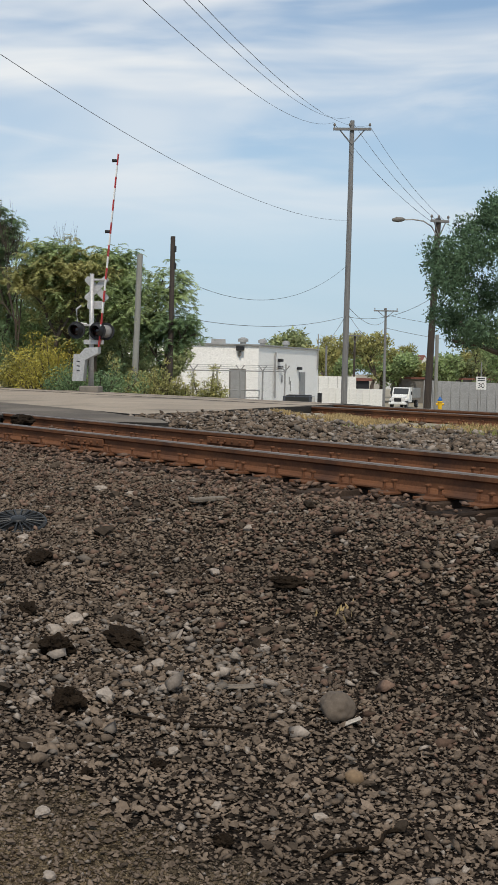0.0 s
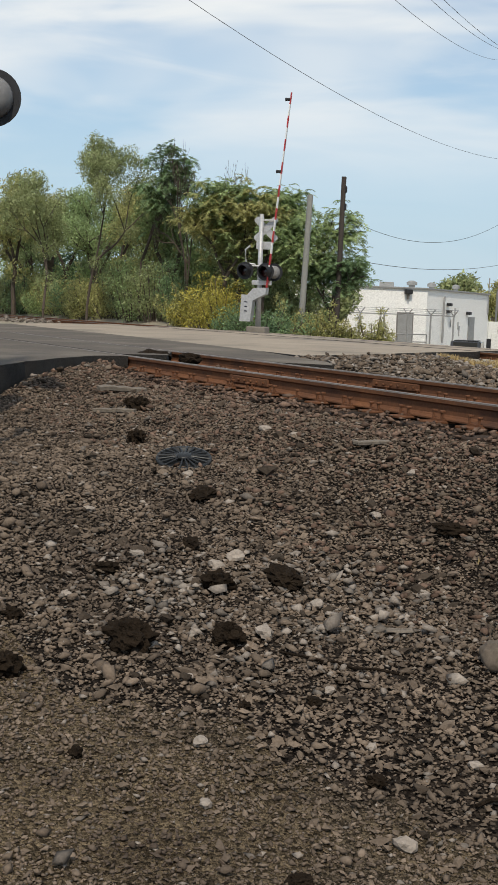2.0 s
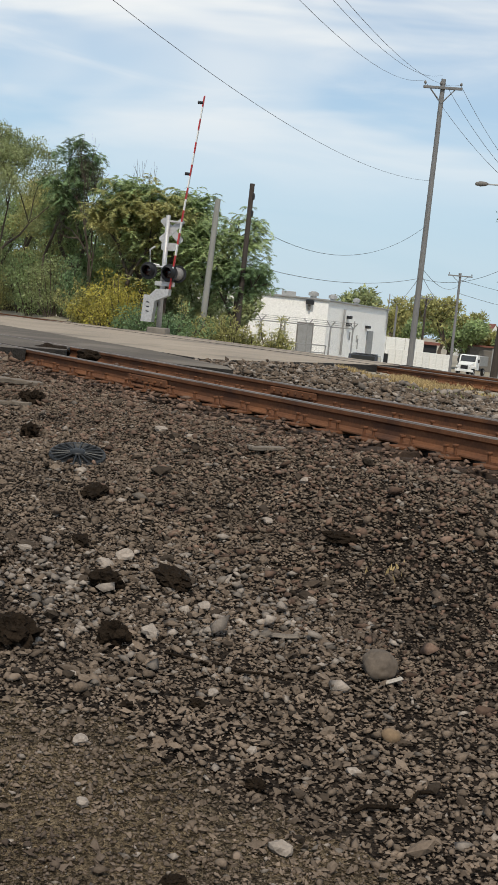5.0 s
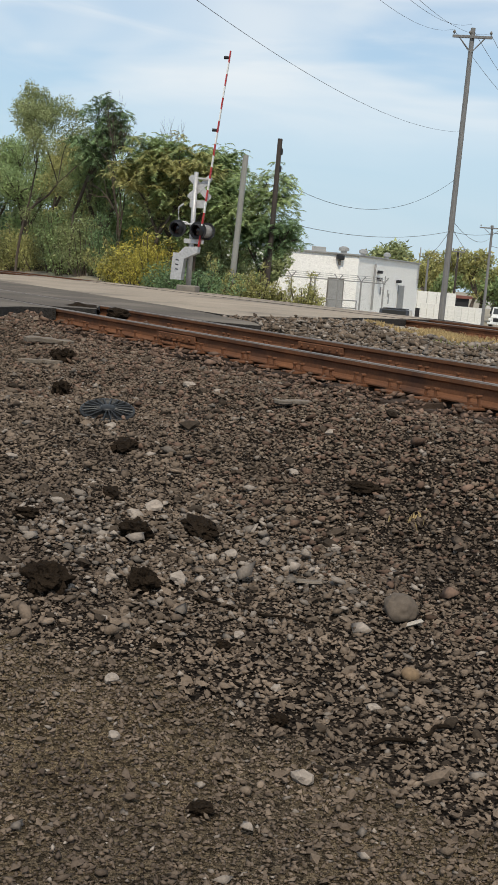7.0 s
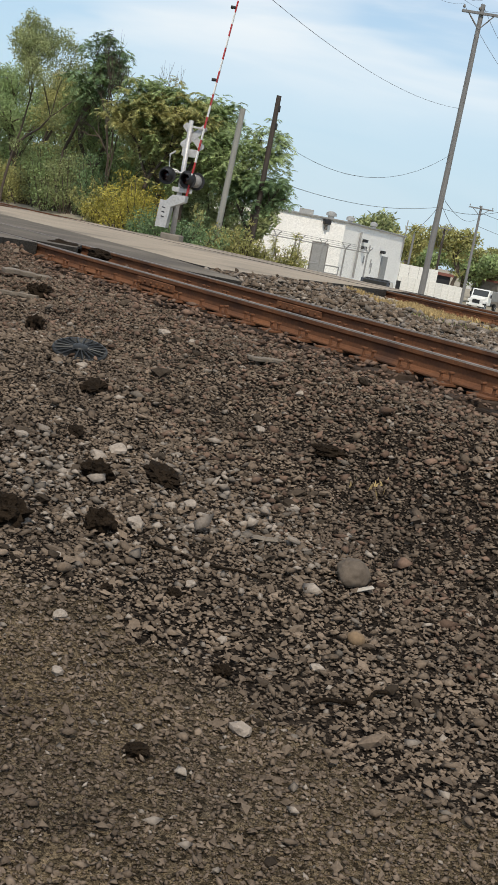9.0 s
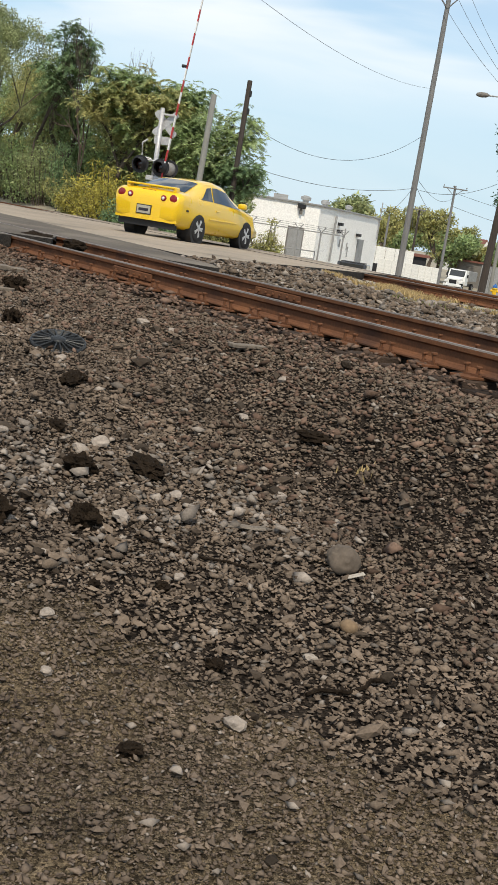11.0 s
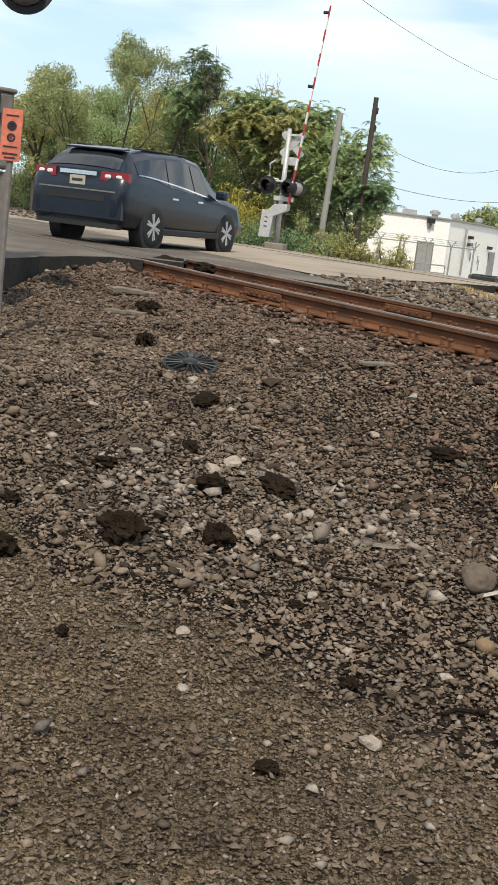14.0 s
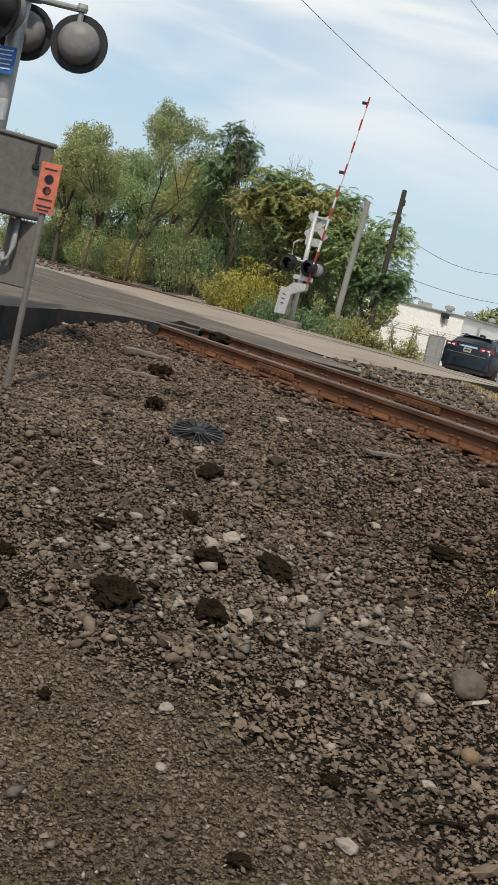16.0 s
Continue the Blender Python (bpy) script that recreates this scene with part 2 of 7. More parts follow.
M = {
    # near-black ground under the ballast: shade of the deep gaps put into its colour
    "ballast_gap_shade": mat("ballast_gap_shade", (0.026, 0.020, 0.0155), (0.013, 0.010, 0.008), rough=0.97, scale=4, fine=60, bump=0.9, dist=0.02, spec=0.04),
    "earth": mat("earth", (0.178, 0.134, 0.084), (0.108, 0.081, 0.053), rough=0.97, scale=1.3, fine=130, bump=1.0, dist=0.03, spec=0.05, dirt=(0.055, 0.045, 0.037), dirt_at=0.60),
    "far_ground": mat("far_ground", (0.34, 0.29, 0.22), (0.22, 0.2, 0.15), rough=0.95, scale=0.3, fine=8, bump=0.5, dist=0.05),
    "stone": mat("stone", (0.198, 0.151, 0.114), (0.103, 0.079, 0.060), rough=0.95, scale=2.2, fine=70, bump=0.6, island=0.34, spec=0.06, dist=0.006, dirt=(0.062, 0.047, 0.038), dirt_at=0.64),
    "pale_stone": mat("pale_stone", (0.265, 0.225, 0.19), (0.16, 0.136, 0.115), rough=0.93, scale=4, fine=70, bump=0.4, island=0.45, dist=0.006, spec=0.08),
    "rust_stone": mat("rust_stone", (0.175, 0.115, 0.085), (0.10, 0.068, 0.052), rough=0.95, scale=3, fine=60, bump=0.4, island=0.45, dist=0.006, spec=0.06),
    "dark_stone": mat("dark_stone", (0.075, 0.057, 0.043), (0.034, 0.027, 0.021), rough=0.96, scale=5, fine=50, bump=0.7, island=0.35, dist=0.01, spec=0.05),
    "rust": mat("rust", (0.185, 0.080, 0.038), (0.105, 0.047, 0.026), rough=0.93, scale=3.0, fine=45, bump=0.3, dirt=(0.065, 0.034, 0.024), dirt_at=0.60, dist=0.004, spec=0.2),
    "steel": mat("polished_steel", (0.27, 0.22, 0.185), (0.15, 0.12, 0.1), rough=0.48, metal=0.7, scale=2, fine=30, bump=0.05, stretch=(1, 1, 1)),
    "tie": mat("tie_timber", (0.062, 0.043, 0.032), (0.03, 0.022, 0.018), rough=0.97, scale=7, fine=40, bump=0.8, objrand=0.35, dist=0.01, spec=0.1),
    "asphalt": mat("asphalt", (0.125, 0.106, 0.088), (0.085, 0.073, 0.062), rough=0.92, scale=0.9, fine=60, bump=0.5, dirt=(0.185, 0.16, 0.13), dirt_at=0.60, dist=0.008, spec=0.2),
    "worn_road": mat("worn_road", (0.36, 0.30, 0.235), (0.255, 0.215, 0.172), rough=0.94, scale=0.5, fine=40, bump=0.35, dirt=(0.13, 0.112, 0.094), dirt_at=0.62, dist=0.006, spec=0.2),
    "white_wall": mat("white_wall", (0.86, 0.85, 0.82), (0.8, 0.79, 0.76), rough=0.85, scale=0.5, fine=12, bump=0.1, dirt=(0.70, 0.68, 0.64), dirt_at=0.74),
    "galv": mat("galvanised_steel", (0.33, 0.33, 0.325), (0.25, 0.25, 0.245), rough=0.6, metal=0.25, scale=2.5, fine=16, bump=0.03),
    "aluminium": mat("aluminium", (0.50, 0.50, 0.50), (0.41, 0.41, 0.41), rough=0.5, metal=0.4, scale=2.5, fine=18, bump=0.02),
    "grey_paint": mat("grey_paint", (0.165, 0.152, 0.138), (0.135, 0.124, 0.112), rough=0.62, scale=3, fine=14, bump=0.04, dirt=(0.105, 0.094, 0.082), dirt_at=0.64),
    "pole_wood": mat("pole_wood", (0.215, 0.213, 0.21), (0.145, 0.145, 0.147), rough=0.95, scale=3, fine=30, bump=0.5, stretch=(4, 4, 0.4), dist=0.01),
    "pole_dark": mat("pole_dark", (0.07, 0.055, 0.045), (0.04, 0.033, 0.03), rough=0.95, scale=3, fine=30, bump=0.5, stretch=(4, 4, 0.4), dist=0.01),
    "pole_grey": mat("pole_grey", (0.27, 0.27, 0.25), (0.2, 0.2, 0.18), rough=0.95, scale=3, fine=30, bump=0.4, stretch=(4, 4, 0.4), dist=0.01),
    "black": mat("black_paint", (0.018, 0.019, 0.022), (0.012, 0.012, 0.014), rough=0.55, scale=5, fine=40, bump=0.08),
    "lens_red": mat("red_lens", (0.03, 0.005, 0.005), (0.02, 0.004, 0.004), rough=0.15, scale=30, fine=120, bump=0.1, spec=0.6),
    "lens_grey": mat("grey_lens_back", (0.21, 0.205, 0.20), (0.165, 0.16, 0.158), rough=0.5, scale=5, fine=14, bump=0.02, dirt=(0.15, 0.145, 0.135), dirt_at=0.66),
    "sign_white": mat("sign_white", (0.78, 0.78, 0.76), (0.7, 0.7, 0.68), rough=0.5, scale=4, fine=40, bump=0.03),
    "red_paint": mat("red_paint", (0.50, 0.035, 0.035), (0.4, 0.03, 0.03), rough=0.5, scale=4, fine=40, bump=0.03),
    "orange": mat("orange_plate", (0.60, 0.17, 0.105), (0.50, 0.135, 0.085), rough=0.6, scale=5, fine=20, bump=0.02),
    "blue": mat("blue_sign", (0.03, 0.14, 0.42), (0.025, 0.11, 0.35), rough=0.5, scale=5, fine=50, bump=0.03),
    "concrete": mat("concrete", (0.22, 0.195, 0.165), (0.15, 0.133, 0.112), rough=0.93, scale=4, fine=50, bump=0.4, dist=0.006),
    "cable": mat("cable", (0.07, 0.07, 0.075), (0.05, 0.05, 0.055), rough=0.7, scale=3, fine=20, bump=0.0),
    "leaf": mat("leaf", (0.36, 0.44, 0.2), (0.2, 0.28, 0.12), through_light=0.32, rough=0.7, scale=0.6, fine=6, bump=0.0, island=0.5, spec=0.3),
    "leaf_dark": mat("leaf_dark", (0.125, 0.2, 0.11), (0.075, 0.13, 0.07), through_light=0.32, rough=0.7, scale=0.6, fine=6, bump=0.0, island=0.5, spec=0.3),
    "leaf_deep": mat("leaf_deep", (0.23, 0.33, 0.16), (0.13, 0.20, 0.095), through_light=0.32, rough=0.7, scale=0.6, fine=6, bump=0.0, island=0.5, spec=0.3),
    "leaf_grey": mat("leaf_grey", (0.36, 0.39, 0.19), (0.23, 0.275, 0.125), through_light=0.32, rough=0.7, scale=0.6, fine=6, bump=0.0, island=0.5, spec=0.3),
    "leaf_yellow": mat("leaf_yellow", (0.54, 0.45, 0.09), (0.31, 0.29, 0.07), through_light=0.32, rough=0.7, scale=0.6, fine=6, bump=0.0, island=0.5, spec=0.3),
    "leaf_tan": mat("leaf_tan", (0.45, 0.41, 0.17), (0.27, 0.29, 0.11), through_light=0.32, rough=0.7, scale=0.6, fine=6, bump=0.0, island=0.5, spec=0.3),
    "bark": mat("bark", (0.11, 0.085, 0.065), (0.06, 0.047, 0.038), rough=0.95, scale=5, fine=40, bump=0.7, dist=0.01),
    "dry_grass": mat("dry_grass", (0.44, 0.32, 0.15), (0.3, 0.225, 0.11), rough=0.9, scale=1, fine=10, bump=0.0, island=0.4),
    "green_grass": mat("green_grass", (0.20, 0.2, 0.06), (0.12, 0.14, 0.04), rough=0.9, scale=1, fine=10, bump=0.0, island=0.4),
    "rubber": mat("rubber", (0.022, 0.022, 0.023), (0.015, 0.015, 0.016), rough=0.85, scale=10, fine=80, bump=0.2),
    "rim": mat("alloy_rim", (0.5, 0.5, 0.51), (0.4, 0.4, 0.41), rough=0.35, metal=0.35, scale=10, fine=80, bump=0.02),
    "yellow_paint": mat("yellow_car_paint", (0.80, 0.51, 0.008), (0.77, 0.49, 0.008), rough=0.3, scale=2, fine=200, bump=0.0, coat=0.8, spec=0.5),
    "blue_grey_paint": mat("blue_grey_car_paint", (0.009, 0.015, 0.026), (0.007, 0.012, 0.021), rough=0.3, scale=2, fine=200, bump=0.0, coat=0.3, spec=0.35),
    "car_glass": glass_mat("car_glass", (0.018, 0.022, 0.026)),
    "trim_black": mat("trim_black", (0.02, 0.02, 0.021), (0.014, 0.014, 0.015), rough=0.6, scale=10, fine=80, bump=0.05),
    "chrome": mat("chrome", (0.8, 0.8, 0.82), (0.7, 0.7, 0.72), rough=0.12, metal=1.0, scale=10, fine=80, bump=0.0),
    "tail_red": mat("tail_red", (0.25, 0.012, 0.016), (0.18, 0.01, 0.012), rough=0.15, scale=20, fine=90, bump=0.05, spec=0.6),
    "clear_lens": mat("clear_lens", (0.75, 0.73, 0.72), (0.6, 0.58, 0.58), rough=0.15, scale=20, fine=90, bump=0.05),
    "plate": mat("number_plate", (0.42, 0.39, 0.31), (0.34, 0.32, 0.26), rough=0.5, scale=20, fine=90, bump=0.02),
    "dark_text": mat("dark_text", (0.03, 0.03, 0.04), (0.02, 0.02, 0.03), rough=0.6, bump=0.0),
    "house_wall": mat("house_wall", (0.75, 0.74, 0.7), (0.65, 0.64, 0.6), rough=0.8, scale=1, fine=12, bump=0.05),
    "roof_red": mat("roof_red", (0.22, 0.09, 0.07), (0.15, 0.065, 0.05), rough=0.9, scale=1, fine=20, bump=0.2),
    "hydrant_yellow": mat("hydrant_yellow", (0.80, 0.50, 0.02), (0.7, 0.42, 0.02), rough=0.5, bump=0.03),
    "plastic": mat("black_plastic", (0.014, 0.0145, 0.015), (0.009, 0.0095, 0.010), rough=0.45, scale=8, fine=60, bump=0.08, dirt=(0.06, 0.053, 0.046), dirt_at=0.66),
}


def pebbled(m, scale, low, high, relief):
    """Fine grit: small cells of differing tone with raised tops."""
    nt = m.node_tree
    b = nt.nodes["Principled BSDF"]
    N, L = nt.nodes.new, nt.links.new
    tc, vo = N("ShaderNodeTexCoord"), N("ShaderNodeTexVoronoi")
    vo.inputs["Scale"].default_value = scale
    vo.inputs["Randomness"].default_value = 1.0
    L(tc.outputs["Object"], vo.inputs["Vector"])
    bw, rg = N("ShaderNodeRGBToBW"), N("ShaderNodeMapRange")
    L(vo.outputs["Color"], bw.inputs[0])
    rg.inputs["From Min"].default_value, rg.inputs["From Max"].default_value = 0.2, 0.8
    rg.inputs["To Min"].default_value, rg.inputs["To Max"].default_value = low, high
    L(bw.outputs[0], rg.inputs[0])
    mx = N("ShaderNodeMix")
    mx.data_type, mx.blend_type = "RGBA", "MULTIPLY"
    mx.inputs["Factor"].default_value = 1.0
    old = b.inputs["Base Color"].links[0].from_socket
    L(old, mx.inputs["A"])
    L(rg.outputs[0], mx.inputs["B"])
    L(mx.outputs["Result"], b.inputs["Base Color"])
    bp = N("ShaderNodeBump")
    bp.invert = True
    bp.inputs["Strength"].default_value = 1.0
    bp.inputs["Distance"].default_value = relief
    L(vo.outputs["Distance"], bp.inputs["Height"])
    L(b.inputs["Normal"].links[0].from_socket, bp.inputs["Normal"])
    L(bp.outputs[0], b.inputs["Normal"])


pebbled(M["earth"], 75, 0.35, 1.75, 0.012)
pebbled(M["ballast_gap_shade"], 60, 0.3, 2.2, 0.015)


# ---- helpers of this scene ----
U = Vector((-0.582, 0.8132))           # along the tracks
V = Vector((0.8132, 0.582))            # across the tracks, away from the camera
NEAR_RAIL, FAR_RAIL = 6.36, 7.86       # head centres across the first track
SECOND = (15.85, 17.35)                # the second track


def pq(x, y):
    return x * U.x + y * U.y, x * V.x + y * V.y


def xy(p, q):
    return p * U.x + q * V.x, p * U.y + q * V.y


def lerp(x, pts):
    if x <= pts[0][0]:
        return pts[0][1]
    for (a, fa), (b, fb) in zip(pts, pts[1:]):
        if x <= b:
            k = (x - a) / (b - a)
            k = 0.5 * k + 0.5 * k * k * (3 - 2 * k)
            return fa + (fb - fa) * k
    return pts[-1][1]


def smooth(a, b, x):
    k = min(max((x - a) / (b - a), 0), 1)
    return k * k * (3 - 2 * k)


LOW = [(0.0, -1.12), (3.0, -1.06), (4.6, -0.88), (8.2, -0.50), (10.0, -0.50), (11.8, -0.42), (13.5, -0.40)]


def road_edge(q):
    """p of the road's edge towards the camera's right, at q."""
    return lerp(q, [(-112, -84), (-40, -25), (-9.5, 1.0), (-2.2, 7.6), (2.4, 12.0), (6.1, 15.6), (11.0, 16.6), (15.0, 19.2), (18.5, 22.0), (60, 47.0)])


def ground_z(x, y, fine=True):
    p, q = pq(x, y)
    if q < 8.6:
        low = lerp(p, LOW)
        z = low + (-0.25 - low) * smooth(3.9, 5.75, q)
        z -= 0.09 * smooth(5.84, 6.02, q) * smooth(8.55, 8.35, q)
        e = road_edge(q)
        z += 0.17 * smooth(e - 1.7, e - 0.25, p) * max(smooth(3.3, 4.4, q), smooth(1.9, 0.8, q) * smooth(-4.0, -2.0, q))
    elif q < 15.2:
        z = lerp(q, [(8.6, -0.22), (9.6, -0.13), (12.0, -0.13), (15.2, -0.25)]) + 0.12 * smooth(road_edge(q) - 2.6, road_edge(q) - 0.4, p)
    elif q < 18.2:
        z = -0.2
    else:
        z = lerp(q, [(18.2, -0.2), (24, -0.55), (31, -1.1), (38, -1.4), (45, -1.6), (54, -2.0), (104, -2.75)]) + 0.46 * smooth(55, 47, p) * smooth(34, 41, q) * smooth(54, 48, q) - 0.48 * smooth(48, 54, p) * smooth(34, 40, q) + 0.5 * smooth(36, 42, p) * smooth(18.2, 20, q) * smooth(34, 26, q)
    # below the road slab
    e = road_edge(q)
    if p > e - 0.2:
        z = min(z, -0.45) if q < 15.5 else z - 0.12
        if p > e + 12.4 and q < 5.6:
            z = min(-0.45 + 0.75 * (p - e - 12.4), 0.22)
        elif p > 45 and 8.6 < q < 15.5:
            z = -0.1
    if fine:
        z += 0.035 * noise.noise((x * 0.9, y * 0.9, 1.0)) + 0.015 * noise.noise((x * 3.1, y * 3.1, 4.0))
    return z


def link(name, bm, material, parent=None, smooth_shade=False):
    me = bpy.data.meshes.new(name)
    bm.normal_update()
    bm.to_mesh(me)
    bm.free()
    if smooth_shade:
        me.polygons.foreach_set("use_smooth", [True] * len(me.polygons))
    for m in (material if isinstance(material, (list, tuple)) else [material]):
        me.materials.append(m)
    ob = new(name, me)
    if parent is not None:
        ob.parent = parent
    return ob


def part(name, bm, material, parent, label="", smooth_shade=False):
    ob = link(name, bm, material, parent, smooth_shade)
    if label:
        tagged(ob, label)
    return ob


def thing(name, m, label, category, group="", kind=""):
    ob = new(name)
    ob.empty_display_size = 0.1
    ob.matrix_world = m
    return tagged(ob, label, category, group, kind)


def share(name, me, parent, m):
    ob = new(name, me)
    ob.parent = parent
    ob.matrix_basis = m
    return ob


def box(bm, sx, sy, sz, m=None, bevel=0.0, segs=1):
    """A box of that size centred at the origin of m."""
    r = bmesh.ops.create_cube(bm, size=1.0, matrix=Matrix.Diagonal((sx, sy, sz, 1)))
    vs = r["verts"]
    if bevel:
        es = list({e for v in vs for e in v.link_edges})
        rb = bmesh.ops.bevel(bm, geom=es, offset=bevel, segments=segs, affect="EDGES", profile=0.5)
        vs = list({v for f in rb["faces"] for v in f.verts} | {v for v in vs if v.is_valid})
    if m is not None:
        bmesh.ops.transform(bm, matrix=m, verts=vs)
    return vs


def tube(bm, r0, r1, h, m=None, n=12, caps=True):
    """A tapered cylinder from z=0 to z=h."""
    r = bmesh.ops.create_cone(bm, cap_ends=caps, cap_tris=False, segments=n, radius1=r0, radius2=r1, depth=h,
                              matrix=Matrix.Translation((0, 0, h / 2)))
    if m is not None:
        bmesh.ops.transform(bm, matrix=m, verts=r["verts"])
    return r["verts"]


def rod(bm, a, b, r0, r1=None, n=8):
    a, b = Vector(a), Vector(b)
    d = b - a
    m = Matrix.Translation(a) @ d.to_track_quat("Z", "Y").to_matrix().to_4x4()
    return tube(bm, r0, r0 if r1 is None else r1, d.length, m, n)


def sweep(bm, pts, r, n=6):
    """A round cable through points."""
    pts = [Vector(p) for p in pts]
    rings = []
    for i, p in enumerate(pts):
        d = (pts[min(i + 1, len(pts) - 1)] - pts[max(i - 1, 0)]).normalized()
        q = d.to_track_quat("Z", "Y")
        rings.append([bm.verts.new(p + q @ Vector((r * math.cos(k * math.tau / n), r * math.sin(k * math.tau / n), 0))) for k in range(n)])
    for a, b in zip(rings, rings[1:]):
        for k in range(n):
            bm.faces.new((a[k], a[(k + 1) % n], b[(k + 1) % n], b[k]))
    bm.faces.new(rings[0][::-1])
    bm.faces.new(rings[-1])


def lathe(bm, prof, n=16, m=None):
    """Turn (radius, z) pairs round z."""
    rings = []
    for r, z in prof:
        rings.append([bm.verts.new((r * math.cos(k * math.tau / n), r * math.sin(k * math.tau / n), z)) for k in range(n)])
    for a, b in zip(rings, rings[1:]):
        for k in range(n):
            bm.faces.new((a[k], a[(k + 1) % n], b[(k + 1) % n], b[k]))
    bm.faces.new(rings[0][::-1])
    bm.faces.new(rings[-1])
    vs = [v for r in rings for v in r]
    if m is not None:
        bmesh.ops.transform(bm, matrix=m, verts=vs)
    return vs


def prism(bm, outline, depth, m=None):
    """An outline in x, z pushed along y by depth, centred."""
    a = [bm.verts.new((x, -depth / 2, z)) for x, z in outline]
    b = [bm.verts.new((x, depth / 2, z)) for x, z in outline]
    n = len(a)
    bm.faces.new(a)
    bm.faces.new(b[::-1])
    for i in range(n):
        bm.faces.new((a[(i + 1) % n], a[i], b[i], b[(i + 1) % n]))
    if m is not None:
        bmesh.ops.transform(bm, matrix=m, verts=a + b)
    return a + b


def words(text, size, material, parent, m, name="lettering"):
    cu = bpy.data.curves.new(name, "FONT")
    cu.body, cu.size, cu.align_x, cu.align_y, cu.extrude = text, size, "CENTER", "CENTER", 0.002
    tmp = bpy.data.objects.new(name, cu)
    scene.collection.objects.link(tmp)
    me = bpy.data.meshes.new_from_object(tmp.evaluated_get(bpy.context.evaluated_depsgraph_get()))
    bpy.data.objects.remove(tmp)
    me.materials.clear()
    me.materials.append(material)
    ob = new(name, me)
    ob.parent = parent
    ob.matrix_basis = m
    return ob


# ---- ground ----
def cover_amount(p, q):
    """How thickly stones lie: thick on the shoulder, thin on the trodden earth near the feet."""
    x, y = xy(p, q)
    return smooth(-0.75, 0.45, y - (4.2 - 0.57 * x) + 0.35 * noise.noise((x * 1.1, y * 1.1, 7.0)))


def build_ground():
    def axis(lo, hi, fine_lo, fine_hi, step):
        out = list(np.arange(fine_lo, fine_hi, step))
        s, x = step, fine_hi
        while x < hi:
            out.append(x)
            s *= 1.22
            x += s
        out.append(hi)
        s, x = step, fine_lo
        while x > lo:
            s *= 1.22
            x -= s
            out.append(max(x, lo))
        return sorted(set(round(float(v), 4) for v in out))
    ps, qs = axis(-2500, 2500, -1, 19, 0.14), axis(-2500, 2500, -2.0, 19, 0.14)
    bm = bmesh.new()
    grid = [[bm.verts.new((*xy(p, q), ground_z(*xy(p, q)))) for q in qs] for p in ps]
    for i in range(len(ps) - 1):
        for j in range(len(qs) - 1):
            f = bm.faces.new((grid[i][j], grid[i][j + 1], grid[i + 1][j + 1], grid[i + 1][j]))
            f.smooth = True
            # slot 2 paints the gaps' shade wherever stones lie thickly
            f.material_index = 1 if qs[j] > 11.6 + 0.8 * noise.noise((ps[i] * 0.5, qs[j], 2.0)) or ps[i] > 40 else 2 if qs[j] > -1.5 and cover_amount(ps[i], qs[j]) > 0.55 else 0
    ob = link("ground", bm, [M["earth"], M["far_ground"], M["ballast_gap_shade"]])
    tagged(ob, "brown earth and fine gravel beside the tracks", "ground", kind="structure")
    for f in ob.data.polygons:
        if f.normal.z < 0:
            ob.data.flip_normals()
        break


build_ground()


